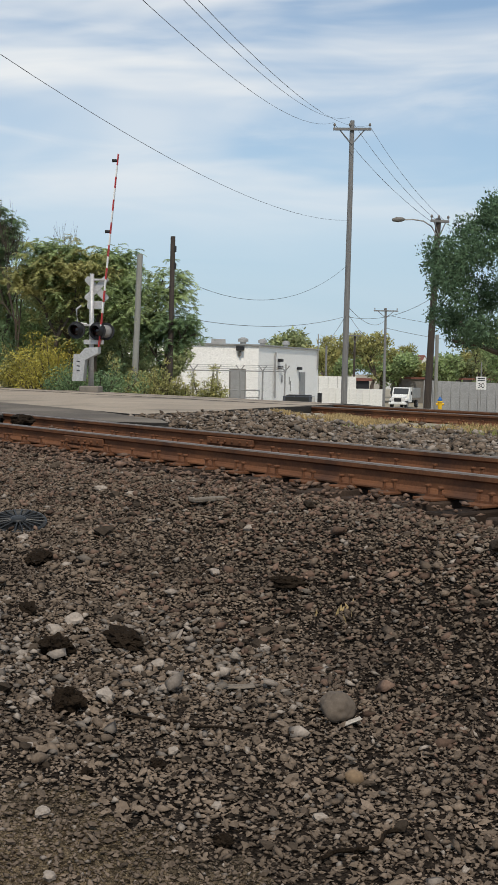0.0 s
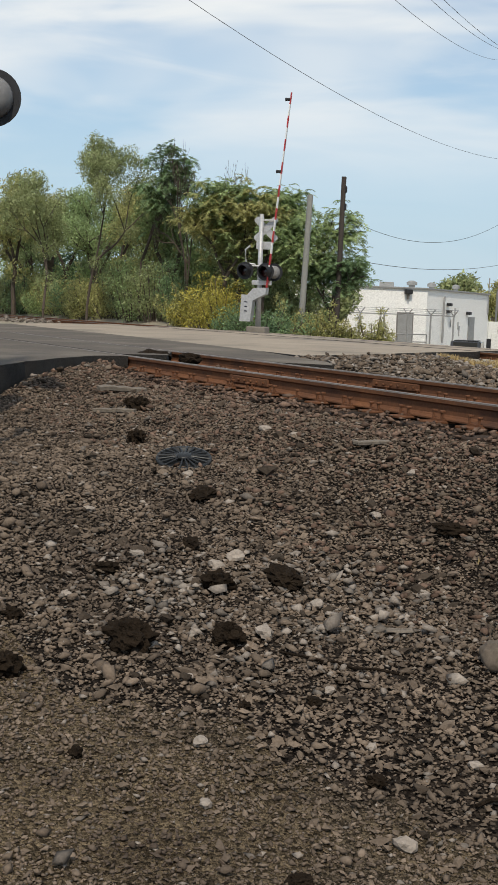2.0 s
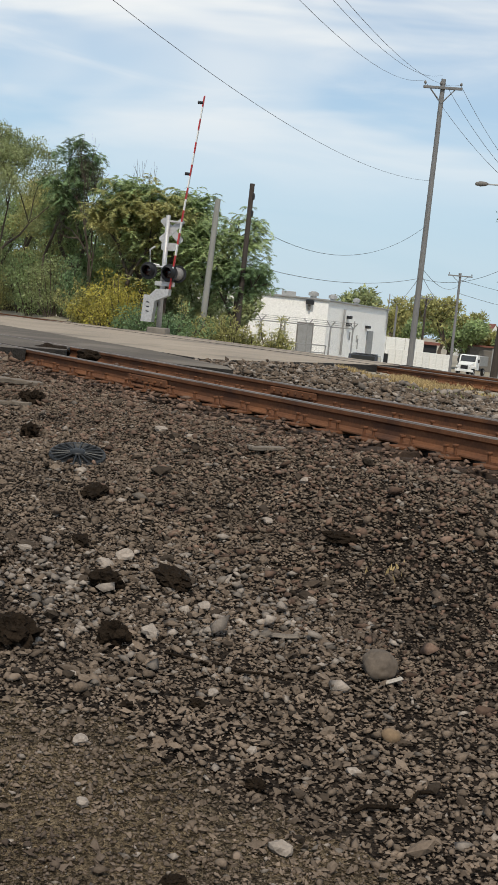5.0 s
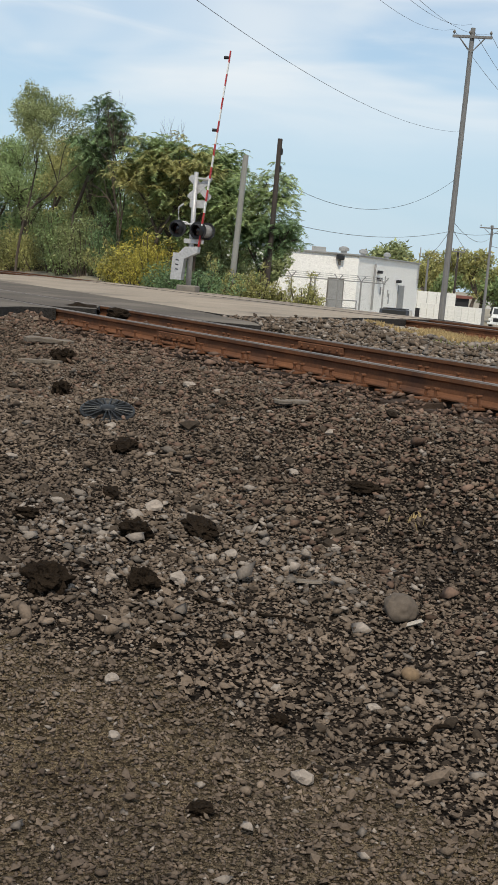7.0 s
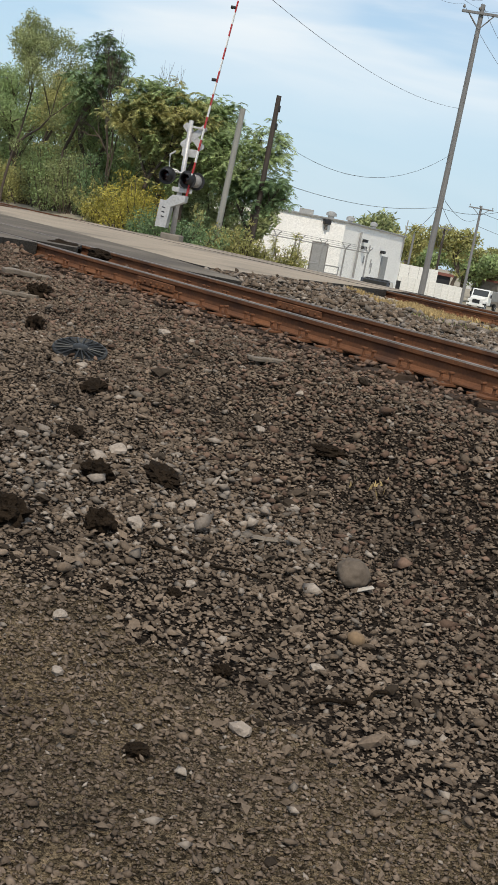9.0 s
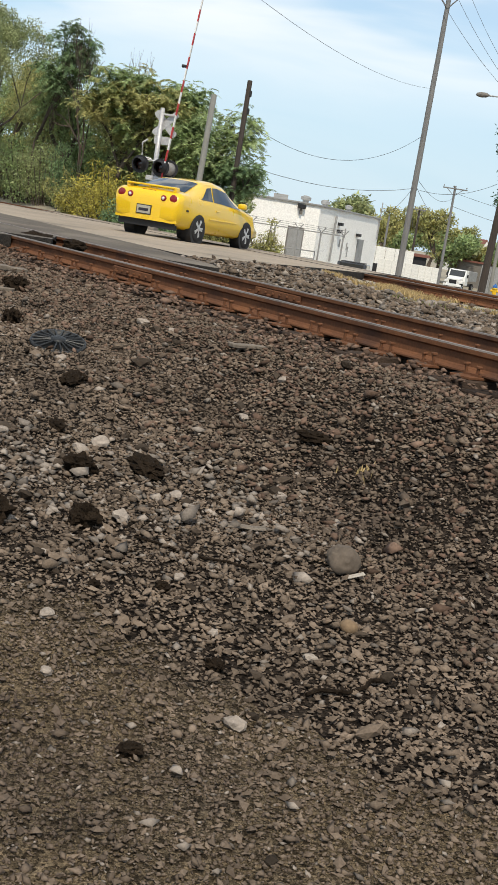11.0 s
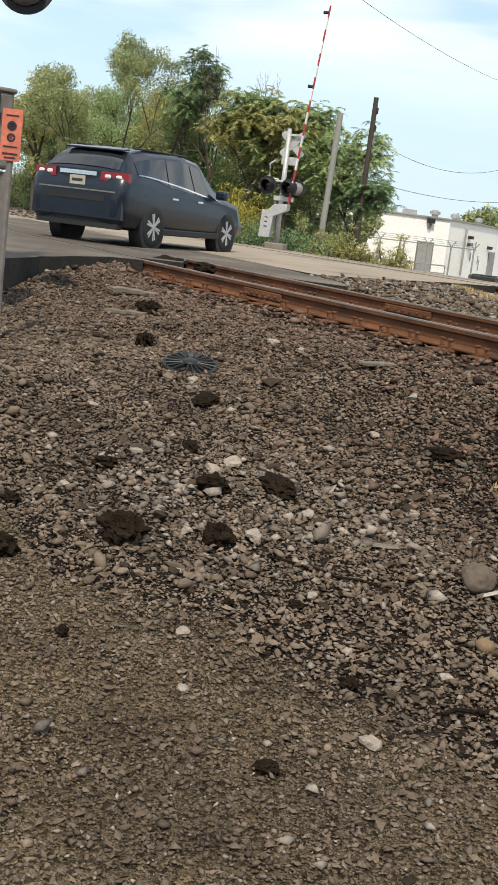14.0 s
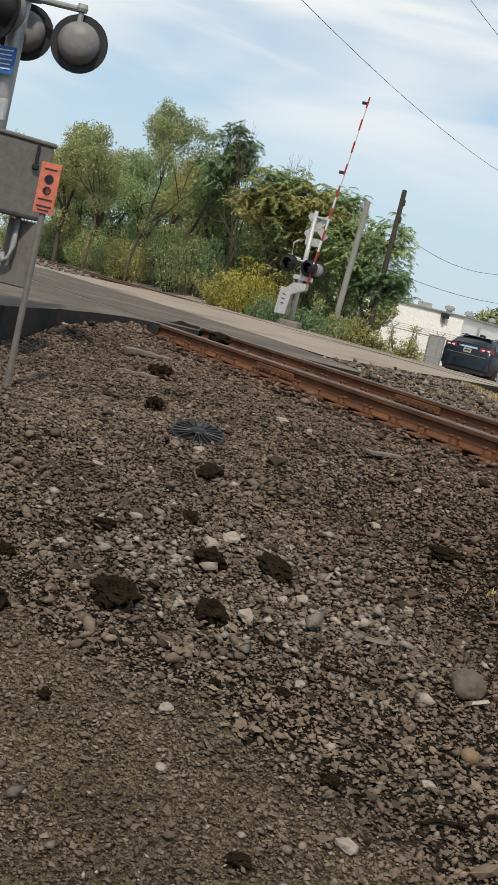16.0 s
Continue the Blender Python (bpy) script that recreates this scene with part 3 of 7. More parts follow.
# ---- loose ballast: one heap of uncountable stones ----
def rocks(name, n, where, size, material, seed, flat=0.60, sink=0.35, label="", shape="rock", bed=None):
    """Angular stones, each a rough icosahedron, laid on the ground. where(rng) gives x, y or None."""
    rng = np.random.default_rng(seed)
    bm = bmesh.new()
    if shape in ("chip", "shard"):
        n_side = 4 if shape == "chip" else 5
        ring = [bm.verts.new((math.cos(k * math.tau / n_side), math.sin(k * math.tau / n_side), 0.25 * (-1) ** k)) for k in range(n_side)]
        top, low = bm.verts.new((0.15, 0.1, 1.0)), bm.verts.new((0, 0, -1.0))
        for k in range(n_side):
            bm.faces.new((ring[k], ring[(k + 1) % n_side], top))
            bm.faces.new((ring[(k + 1) % n_side], ring[k], low))
        bm.verts.index_update()
    else:
        bmesh.ops.create_icosphere(bm, subdivisions=1, radius=1.0)
    bmesh.ops.triangulate(bm, faces=bm.faces)
    base = np.array([v.co[:] for v in bm.verts])
    tris = np.array([[v.index for v in f.verts] for f in bm.faces])
    bm.free()
    V_, F_, k = [], [], 0
    while k < n:
        got = where(rng)
        if got is None:
            continue
        x, y = got
        s = size(rng) * (1 if y > 9 or shape == "chip" else 0.42 + 0.58 * cover_amount(*pq(x, y)))
        v = base * (1 + rng.uniform(-0.3, 0.3, (len(base), 1)))
        v = v * np.array([rng.uniform(0.95, 1.6), rng.uniform(0.65, 1.05), flat * rng.uniform(0.7, 1.2)]) * s
        q = Euler((rng.normal(0, 0.30), rng.normal(0, 0.30), rng.uniform(0, 6.28))).to_matrix()
        v = v @ np.array(q).T
        v += np.array([x, y, (ground_z(x, y) if bed is None else bed) + s * flat * (1 - sink) - s * 0.25 + rng.uniform(0, 1.05) ** 2 * s])
        V_.append(v)
        F_.append(tris + k * len(base))
        k += 1
    verts, faces = np.concatenate(V_), np.concatenate(F_)
    me = bpy.data.meshes.new(name)
    me.vertices.add(len(verts))
    me.vertices.foreach_set("co", verts.ravel())
    me.loops.add(len(faces) * 3)
    me.loops.foreach_set("vertex_index", faces.ravel())
    me.polygons.add(len(faces))
    me.polygons.foreach_set("loop_start", np.arange(0, len(faces) * 3, 3))
    me.polygons.foreach_set("loop_total", np.full(len(faces), 3))
    me.update(calc_edges=True)
    me.materials.append(material)
    me.polygons.foreach_set("use_smooth", [shape == "shard" or name == "gravel"] * len(me.polygons))
    return tagged(new(name, me), label, "ballast", kind="stuff")


def in_view(x, y):
    return -0.8 - 0.55 * y < x < 0.5 + 0.33 * y


def field(lo, hi, qlo, qhi, bias=None, on_road=False):
    def where(rng):
        p, q = rng.uniform(lo, hi), rng.uniform(qlo, qhi)
        x, y = xy(p, q)
        if y < 2.2 or not in_view(x, y) or (not on_road and p > road_edge(q) - 0.1):
            return None
        if bias and rng.random() > bias(p, q):
            return None
        return x, y
    return where


def size_of(mean, spread=0.35):
    return lambda rng: mean * float(np.exp(rng.normal(0, spread)))


shoulder = field(1.0, 16.5, -1.0, 5.9, lambda p, q: 0.35 + 0.65 * cover_amount(p, q))


def washed(p, q):
    """The paler patch of cleaner stones in the middle of the shoulder."""
    x, y = xy(p, q)
    return smooth(1.0, 0.2, math.hypot((x + 0.75) / 1.5, (y - 6.1) / 1.25)) * (0.4 + 0.6 * smooth(-0.2, 0.3, noise.noise((x * 1.7, y * 1.7, 3.0))))


rocks("ballast", 4500, shoulder, size_of(0.0130, 0.38), M["stone"], 3, label="angular grey-brown railway ballast stones on the shoulder")
rocks("ballast", 40000, shoulder, size_of(0.0108, 0.40), M["stone"], 23, label="flat broken ballast stones on the shoulder", shape="shard")
rocks("ballast", 70000, shoulder, size_of(0.0092, 0.36), M["stone"], 26, label="small broken ballast stones on the shoulder", shape="chip")
rocks("ballast", 2200, shoulder, size_of(0.0145, 0.40), M["pale_stone"], 4, label="pale limestone pieces among the ballast", shape="shard")
rocks("ballast", 900, field(3.0, 9.0, 1.5, 6.0, washed), size_of(0.0165, 0.40), M["pale_stone"], 24, label="washed pale grey stones on the shoulder", shape="shard")
rocks("ballast", 4600, field(3.0, 16.5, 3.6, 5.80, lambda p, q: 0.3 + 0.7 * smooth(4.2, 5.4, q)), size_of(0.019, 0.3), M["rust_stone"], 5, label="rust-stained ballast stones beside the rail", shape="shard")
rocks("ballast", 500, field(5.5, 15.2, 5.72, 6.24, lambda p, q: smooth(6.35, 5.75, q) * smooth(4.0, 8.5, p)), size_of(0.023, 0.3), M["rust_stone"], 25, label="ballast stones lying over the tie ends", shape="shard", bed=-0.212)
rocks("ballast", 1300, shoulder, size_of(0.017, 0.45), M["dark_stone"], 6, label="dark oily ballast stones")
rocks("gravel", 42000, field(0.5, 9, -1.5, 4.6, lambda p, q: 1.0 - 0.75 * cover_amount(p, q)), size_of(0.0060, 0.42), M["stone"], 7, label="fine gravel pressed into the earth", sink=0.35, shape="chip")
rocks("gravel", 3000, field(0.5, 9, -1.5, 4.6, lambda p, q: 1.0 - 0.6 * cover_amount(p, q)), size_of(0.0072, 0.45), M["pale_stone"], 8, label="small pale pebbles in the earth", sink=0.35, shape="chip")
rocks("gravel", 1200, field(0.5, 9, -1.5, 2.6), size_of(0.018, 0.4), M["stone"], 13, label="scattered small stones on the trodden earth", sink=0.5)
rocks("ballast", 6000, field(-2, 16.5, 5.7, 8.7), size_of(0.024, 0.35), M["rust_stone"], 9, label="brown ballast between the ties", sink=0.7, shape="shard")
rocks("ballast", 7000, field(-4, 20, 8.5, 14.0, lambda p, q: (smooth(0, 9, p) * 0.9 + 0.1) * (1 - 0.7 * smooth(10.8, 12.6, q))), size_of(0.029, 0.35), M["stone"], 10, label="grey ballast between the two tracks", shape="shard")
rocks("ballast", 3500, field(2, 20, 8.7, 13.0), size_of(0.029, 0.35), M["pale_stone"], 11, label="pale ballast between the two tracks", shape="shard")
rocks("ballast", 2500, field(40, 75, 13.2, 15.4, on_road=True), size_of(0.05, 0.35), M["pale_stone"], 12, label="pale ballast shoulder along the second track", shape="shard")


# ---- tracks ----
def track_pose(p, q, z=0.0):
    """A frame at (p, q): its x axis along the track, y across it."""
    x, y = xy(p, q)
    return Matrix.Translation((x, y, z)) @ Matrix.Rotation(math.atan2(U.y, U.x), 4, "Z")


RAIL = [(-0.076, 0), (0.076, 0), (0.076, 0.012), (0.03, 0.028), (0.011, 0.045), (0.010, 0.125), (0.035, 0.140), (0.036, 0.172), (0.028, 0.184),
        (-0.028, 0.184), (-0.036, 0.172), (-0.035, 0.140), (-0.010, 0.125), (-0.011, 0.045), (-0.03, 0.028), (-0.076, 0.012)]


def rail_mesh(bm, p0, p1, y, z):
    """The rail's section swept along x; the head's top is bright."""
    steps = np.linspace(p0, p1, 12)
    rings = [[bm.verts.new((x, y + a, z + b)) for a, b in RAIL] for x in steps]
    for r, s in zip(rings, rings[1:]):
        for i in range(len(RAIL)):
            j = (i + 1) % len(RAIL)
            f = bm.faces.new((r[i], s[i], s[j], r[j]))
            f.material_index = 1 if i in (8, 9) or i == 7 else 0
    bm.faces.new(rings[0])
    bm.faces.new(rings[-1][::-1])
    bmesh.ops.recalc_face_normals(bm, faces=bm.faces)


def build_track(q0, q1, p0, p1, tie_from, tie_to, detail, label):
    mid = (q0 + q1) / 2
    tr = thing("railway_track", track_pose(0, mid), label, "railway track", kind="")
    # along +x of the frame is +p; y of the frame points towards -q
    for q in (q0, q1):
        bm = bmesh.new()
        rail_mesh(bm, p0, p1, mid - q, -0.184)
        part("rail", bm, [M["rust"], M["steel"]], tr, "rust-brown steel rail with a bright worn head")
    rng = random.Random(int(q0 * 10))
    bm = bmesh.new()
    box(bm, 0.225, 2.6, 0.18, bevel=0.012)
    tie = link("tie", bm, M["tie"])
    bm = bmesh.new()
    box(bm, 0.20, 0.46, 0.022, bevel=0.004)
    box(bm, 0.17, 0.03, 0.02, Matrix.Translation((0, 0.1, 0.018)))
    box(bm, 0.17, 0.03, 0.02, Matrix.Translation((0, -0.1, 0.018)))
    plate = link("tie_plate", bm, M["rust"])
    bm = bmesh.new()
    box(bm, 0.018, 0.018, 0.07, Matrix.Translation((0, 0, 0.02)))
    box(bm, 0.034, 0.045, 0.02, Matrix.Translation((0, 0.006, 0.055)), bevel=0.004)
    spike = link("spike", bm, M["rust"])
    metal = [tie.data, plate.data, spike.data]
    for o in (tie, plate, spike):
        bpy.data.objects.remove(o)
    p = tie_from
    while p < tie_to:
        dy, rz = rng.uniform(-0.07, 0.07), rng.uniform(-2.0, 2.0)
        share("tie", metal[0], tr, pose(p, dy, -0.30 + rng.uniform(-0.012, 0.008), rng.uniform(-0.6, 0.6), 0, rz))
        if detail:
            for q in (q0, q1):
                y = mid - q
                share("tie_plate", metal[1], tr, pose(p, y, -0.199, 0, 0, 0))
                if detail > 1 or q == q0:
                    for dx, s in ((-0.055, 1), (0.06, 1), (0.0, -1)):
                        if rng.random() < 0.9:
                            share("spike", metal[2], tr, pose(p + dx + rng.uniform(-0.01, 0.01), y + s * 0.105, -0.176 + rng.uniform(0, 0.02), rng.uniform(-6, 6), rng.uniform(-6, 6), 0 if s < 0 else 180))
        p += 0.5 + rng.uniform(-0.025, 0.025)
    return tr


track_one = build_track(NEAR_RAIL, FAR_RAIL, -14.0, 90.0, -1.0, 15.3, 2, "rusty railway track on timber ties crossing the road")
# joint bars with bolts on the near track's rails
for qq, pp, side in ((NEAR_RAIL, 12.0, 1), (FAR_RAIL, 11.3, 1)):
    bm = bmesh.new()
    yy = (NEAR_RAIL + FAR_RAIL) / 2 - qq
    box(bm, 0.92, 0.030, 0.085, Matrix.Translation((pp, yy + side * 0.024, -0.098)), bevel=0.008)
    for k in range(6):
        rod(bm, (pp - 0.36 + k * 0.144, yy + side * 0.03, -0.098), (pp - 0.36 + k * 0.144, yy + side * 0.062, -0.098), 0.014, n=6)
    part("joint_bar", bm, M["rust"], track_one, "bolted rail joint bar")
track_two = build_track(SECOND[0], SECOND[1], -40.0, 160.0, 0.0, 24.0, 1, "second rusty railway track beyond the dry grass")


# ---- road ----
M["broken_edge"] = mat("broken_asphalt_edge", (0.04, 0.034, 0.029), (0.02, 0.018, 0.016), rough=0.97, scale=7, fine=45, bump=1.0, dist=0.03)


def slab(name, outline, z_of, thick, material, label, step=0.5):
    """A slab over the polygon given in (p, q), with sides; z_of(p, q) is its top."""
    bm = bmesh.new()
    n = len(outline)
    pts = []
    for i in range(n):
        a, b = Vector(outline[i]), Vector(outline[(i + 1) % n])
        k = max(int((b - a).length / step), 1)
        pts += [a.lerp(b, j / k) for j in range(k)]
    vs = [bm.verts.new((v.x, v.y, 0)) for v in pts]
    f = bm.faces.new(vs)
    bmesh.ops.triangulate(bm, faces=[f])
    for it in range(12):
        long = [e for e in bm.edges if e.calc_length() > 2.4 and e.is_manifold]
        if not long:
            break
        bmesh.ops.subdivide_edges(bm, edges=long, cuts=1)
        bmesh.ops.triangulate(bm, faces=[f for f in bm.faces if len(f.verts) > 3])
    r = bmesh.ops.extrude_face_region(bm, geom=list(bm.faces))
    low = [v for v in r["geom"] if isinstance(v, bmesh.types.BMVert)]
    lowset = set(low)
    for v in bm.verts:
        p, q = v.co.x, v.co.y
        z = z_of(p, q)
        x, y = xy(p, q)
        v.co = (x, y, z - (thick if v in lowset else 0))
    bmesh.ops.recalc_face_normals(bm, faces=bm.faces)
    for f in bm.faces:
        f.normal_update()
        if f.normal.z < 0.5:
            f.material_index = 1
    ob = link(name, bm, [material, M["broken_edge"]])
    return tagged(ob, label, "road", kind="structure")


def road_z(p, q):
    return lerp(q, [(-112, -0.9), (-30, -0.25), (2.0, -0.06), (5.5, -0.004), (9.0, 0.0), (12, 0.04), (15, 0.01), (18, -0.01), (24, -0.30), (31, -0.95), (38, -1.5), (45, -1.75), (54, -2.0), (104, -3.35)])


def edge_line(qs, off=0.0, wob=0.08):
    return [(road_edge(q) + off + wob * (noise.noise((q * 1.7, 3.3, 0)) + 0.9 * noise.noise((q * 5.3, 1.3, 0))), q) for q in qs]


GAP = 0.065
# apron before the first track, between its rails, and beyond it
near_q = [-112, -80, -60, -40, -30, -20, -14, -9, -5, -3] + [-2 + 0.2 * k for k in range(41)] + [NEAR_RAIL - 0.045]
slab("road", edge_line(near_q, 0.0, 0.16) + [(30, NEAR_RAIL - 0.045), (26, 4.5), (24, 2.4), (19.5, -2.2), (13, -9.5), (-12, -40), (-70, -112)], road_z, 0.42, M["asphalt"], "dark patched asphalt road before the rails")
slab("road", [(16.2, NEAR_RAIL + 0.045 + GAP), (16.0, 7.1), (17.3, FAR_RAIL - 0.045 - GAP), (34, FAR_RAIL - 0.045 - GAP), (33, NEAR_RAIL + 0.045 + GAP)],
     road_z, 0.35, M["asphalt"], "dark asphalt between the rails of the crossing")
slab("road", [(14.3, FAR_RAIL + 0.05), (13.7, 8.5), (14.6, 8.95), (15.8, 9.2), (18.2, 9.7), (24, 10.1), (35, 10.4), (34, FAR_RAIL + 0.05)],
     road_z, 0.35, M["asphalt"], "dark asphalt strip beyond the rail")
far_q = [9.0, 9.6, 10.5, 11.5, 12.5, 13.5, 14.6, SECOND[0] - 0.06]
slab("road", edge_line(far_q, 0.1)[1:] + [(40, SECOND[0] - 0.06), (35, 10.4), (24, 10.1), (18.2, 9.7)], lambda p, q: road_z(p, q) - 0.003, 0.35, M["worn_road"],
     "pale worn road surface between the tracks")
slab("road", [(20.0, SECOND[0] + 0.12), (20.8, SECOND[1] - 0.12), (38, SECOND[1] - 0.12), (38, SECOND[0] + 0.12)], road_z, 0.3, M["worn_road"], "pale road between the rails of the second track")
slab("road", edge_line([SECOND[1] + 0.06, 20, 24, 30, 45, 60, 104], 0.2) + [(85, 104), (56, 60), (47, 45), (39, 30), (36, 24), (35, SECOND[1] + 0.06)], road_z, 0.3, M["worn_road"],
     "pale road going down beyond the tracks")


# ---- crossing signals ----
def lamp_head(parent, m, hood=True):
    """A flasher: round black background, housing, lens and hood; it faces -y of m."""
    bm = bmesh.new()
    lathe(bm, [(0.268, 0.0), (0.268, 0.012), (0.27, 0.018), (0.17, 0.02), (0.17, 0.0)], 28, m @ pose(0, 0, 0, 90, 0, 0))
    bg = part("background", bm, M["black"], parent, "round black lamp background")
    bm = bmesh.new()
    lathe(bm, [(0.20, 0.0), (0.195, 0.05), (0.175, 0.11), (0.13, 0.15), (0.05, 0.165)], 24, m @ pose(0, 0.0, 0, -90, 0, 0))
    hs = part("housing", bm, M["lens_grey"], parent, "grey domed lamp housing", True)
    bm = bmesh.new()
    lathe(bm, [(0.15, 0.0), (0.13, 0.02), (0.05, 0.032)], 20, m @ pose(0, -0.02, 0, 90, 0, 0))
    part("lens", bm, M["lens_red"], bg, "dark red lens", True)
    for a in (40, 160, 280):
        bm = bmesh.new()
        box(bm, 0.03, 0.05, 0.05, m @ pose(0.17 * math.cos(radians(a)), 0.03, 0.17 * math.sin(radians(a))), 0.006)
        part("latch", bm, M["aluminium"], hs)
    if hood:
        bm = bmesh.new()
        n, out, inn = 18, [], []
        for k in range(n + 1):
            a = radians(-62 + 304 * k / n)
            c, s = math.cos(a), math.sin(a)
            ln = 0.33 + 0.06 * math.sin(a)
            for r, L in ((0.205, out), (0.197, inn)):
                L.append((bm.verts.new((r * c, -0.018, r * s)), bm.verts.new((r * 0.72 * c, -ln, r * 0.72 * s + 0.015))))
        for L in (out, inn):
            for a, b in zip(L, L[1:]):
                bm.faces.new((a[0], b[0], b[1], a[1]) if L is out else (a[0], a[1], b[1], b[0]))
        for a, b, c, d in zip(out, out[1:], inn, inn[1:]):
            bm.faces.new((a[1], b[1], d[1], c[1]))
        bmesh.ops.transform(bm, matrix=m, verts=bm.verts)
        part("hood", bm, M["black"], bg, "black tapering lamp hood", True)


def blade(parent, m, material, w, h, name, label, thick=0.012, cut=0.05):
    bm = bmesh.new()
    o = [(-w / 2 + cut, -h / 2), (w / 2 - cut, -h / 2), (w / 2, -h / 2 + cut), (w / 2, h / 2 - cut), (w / 2 - cut, h / 2), (-w / 2 + cut, h / 2), (-w / 2, h / 2 - cut), (-w / 2, -h / 2 + cut)]
    prism(bm, o, thick, m)
    return part(name, bm, material, parent, label)


def gate_arm(parent, base, tip, w=0.10, bands=13, plain=0):
    """A tapered arm of red and white bands from base to tip, with two small lamps."""
    base, tip = Vector(base), Vector(tip)
    for k in range(bands):
        a, b = base.lerp(tip, k / bands), base.lerp(tip, (k + 1) / bands)
        bm = bmesh.new()
        s = w * (1 - 0.45 * k / bands)
        red = k % 2 == 0 and k >= plain
        d = b - a
        box(bm, s, 0.03, d.length, Matrix.Translation((a + b) / 2) @ d.to_track_quat("Z", "Y").to_matrix().to_4x4(), 0.004)
        part("band", bm, M["red_paint"] if red else M["sign_white"], parent, "red band" if red else "white band")
    for f in (0.60, 0.965):
        p = base.lerp(tip, f)
        bm = bmesh.new()
        rod(bm, p + Vector((0, -0.02, 0)), p + Vector((-0.16, -0.02, 0)), 0.045, 0.05, 10)
        part("arm_lamp", bm, M["black"], parent, "small dark gate-arm lamp")


def near_signal(at, turn):
    g = thing("crossing_signal", pose(*at, 0, 0, turn), "silver crossing signal with black flashers, crossbuck and grey gate box", "crossing signal")
    bm = bmesh.new()
    box(bm, 0.66, 0.62, 0.20, pose(0, 0, 0.0), 0.03)
    part("foundation", bm, M["concrete"], g, "weathered concrete foundation")
    bm = bmesh.new()
    box(bm, 0.44, 0.40, 0.06, pose(0, 0, 0.13), 0.012)
    lathe(bm, [(0.19, 0.14), (0.16, 0.22), (0.135, 0.34), (0.125, 0.52), (0.14, 0.53), (0.14, 0.58), (0.10, 0.60)], 20)
    for a in range(4):
        box(bm, 0.05, 0.16, 0.34, Matrix.Rotation(radians(45 + 90 * a), 4, "Z") @ pose(0, 0.14, 0.30), 0.015)
    part("pedestal", bm, M["galv"], g, "ribbed cast pedestal")
    for sx, w in ((-0.17, 0.22), (0.19, 0.16)):
        bm = bmesh.new()
        box(bm, w, 0.3, 0.36, pose(sx, -0.13, 0.36), 0.035, 2)
        part("junction_box", bm, M["grey_paint"], g, "small grey junction box")
    bm = bmesh.new()
    tube(bm, 0.084, 0.084, 4.9, pose(0, 0, 0.55), 20)
    part("mast", bm, M["aluminium"], g, "bright aluminium mast", True)
    # gate mechanism
    bt = pose(0.36, -0.15, 0, 0, 0, 58)
    bx = part("gate_box", box_bm(0.60, 0.44, 0.70, bt @ pose(0, 0, 1.66), 0.035, 2), M["grey_paint"], g, "large grey gate mechanism box")
    part("lid", box_bm(0.63, 0.47, 0.045, bt @ pose(0, 0, 2.02), 0.015, 1), M["grey_paint"], bx, "overhanging lid")
    bm = bmesh.new()
    box(bm, 0.03, 0.02, 0.17, bt @ pose(0.13, -0.235, 1.90), 0.006)
    box(bm, 0.06, 0.04, 0.05, bt @ pose(0.13, -0.24, 1.79), 0.008)
    part("latch", bm, M["black"], bx, "dark latch")
    part("back_panel", box_bm(0.30, 0.10, 0.62, pose(0.52, 0.02, 0.98), 0.01, 1), M["grey_paint"], g, "grey panel under the box")
    bm = bmesh.new()
    sweep(bm, [(0.5, -0.08, 1.32), (0.51, -0.09, 1.05), (0.5, -0.1, 0.92), (0.44, -0.1, 0.88), (0.40, -0.09, 0.95)], 0.03, 8)
    part("conduit", bm, M["galv"], g, "bent conduit", True)
    bm = bmesh.new()
    sweep(bm, [(-0.04, -0.24, 1.40), (-0.13, -0.25, 1.3), (-0.16, -0.22, 1.05), (-0.15, -0.2, 0.75), (-0.14, -0.16, 0.5)], 0.042, 10)
    part("hose", bm, M["black"], g, "thick black flexible hose", True)
    bm = bmesh.new()
    sweep(bm, [(-0.30, -0.3, 1.75), (-0.36, -0.3, 1.45), (-0.42, -0.3, 1.05), (-0.38, -0.28, 0.82), (-0.25, -0.2, 0.66), (-0.1, -0.15, 0.6)], 0.010, 6)
    part("wire", bm, M["cable"], g, "thin drooping black wire")
    bm = bmesh.new()
    rod(bm, (0.0, -0.30, 1.79), (0.02, -0.42, 1.79), 0.135, n=24)
    for k in range(8):
        a = k * math.tau / 8
        hx, hz = 0.02 + 0.095 * math.cos(a), 1.79 + 0.095 * math.sin(a)
        rod(bm, (hx, -0.42, hz), (hx, -0.436, hz), 0.013, n=6)
    rod(bm, (0.02, -0.42, 1.79), (0.025, -0.46, 1.79), 0.036, n=10)
    part("hub", bm, M["grey_paint"], g, "bolted gate pivot hub")
    bm = bmesh.new()
    prism(bm, [(-0.62, 1.82), (-0.50, 1.66), (-0.05, 1.66), (-0.05, 1.93), (-0.28, 1.93), (-0.40, 2.02), (-0.42, 2.32), (-0.62, 2.32)], 0.10, pose(0.08, -0.30, 0))
    part("counterweight_arm", bm, M["grey_paint"], g, "curved grey counterweight arm")
    bm = bmesh.new()
    box(bm, 0.84, 0.05, 0.20, pose(-0.10, -0.36, 2.22), 0.008)
    for bx_ in (-0.46, -0.36, 0.05, 0.22):
        for bz in (2.17, 2.27):
            rod(bm, (bx_, -0.385, bz), (bx_, -0.41, bz), 0.017, n=6)
    part("bracket", bm, M["aluminium"], g, "bolted aluminium gate bracket")
    bm = bmesh.new()
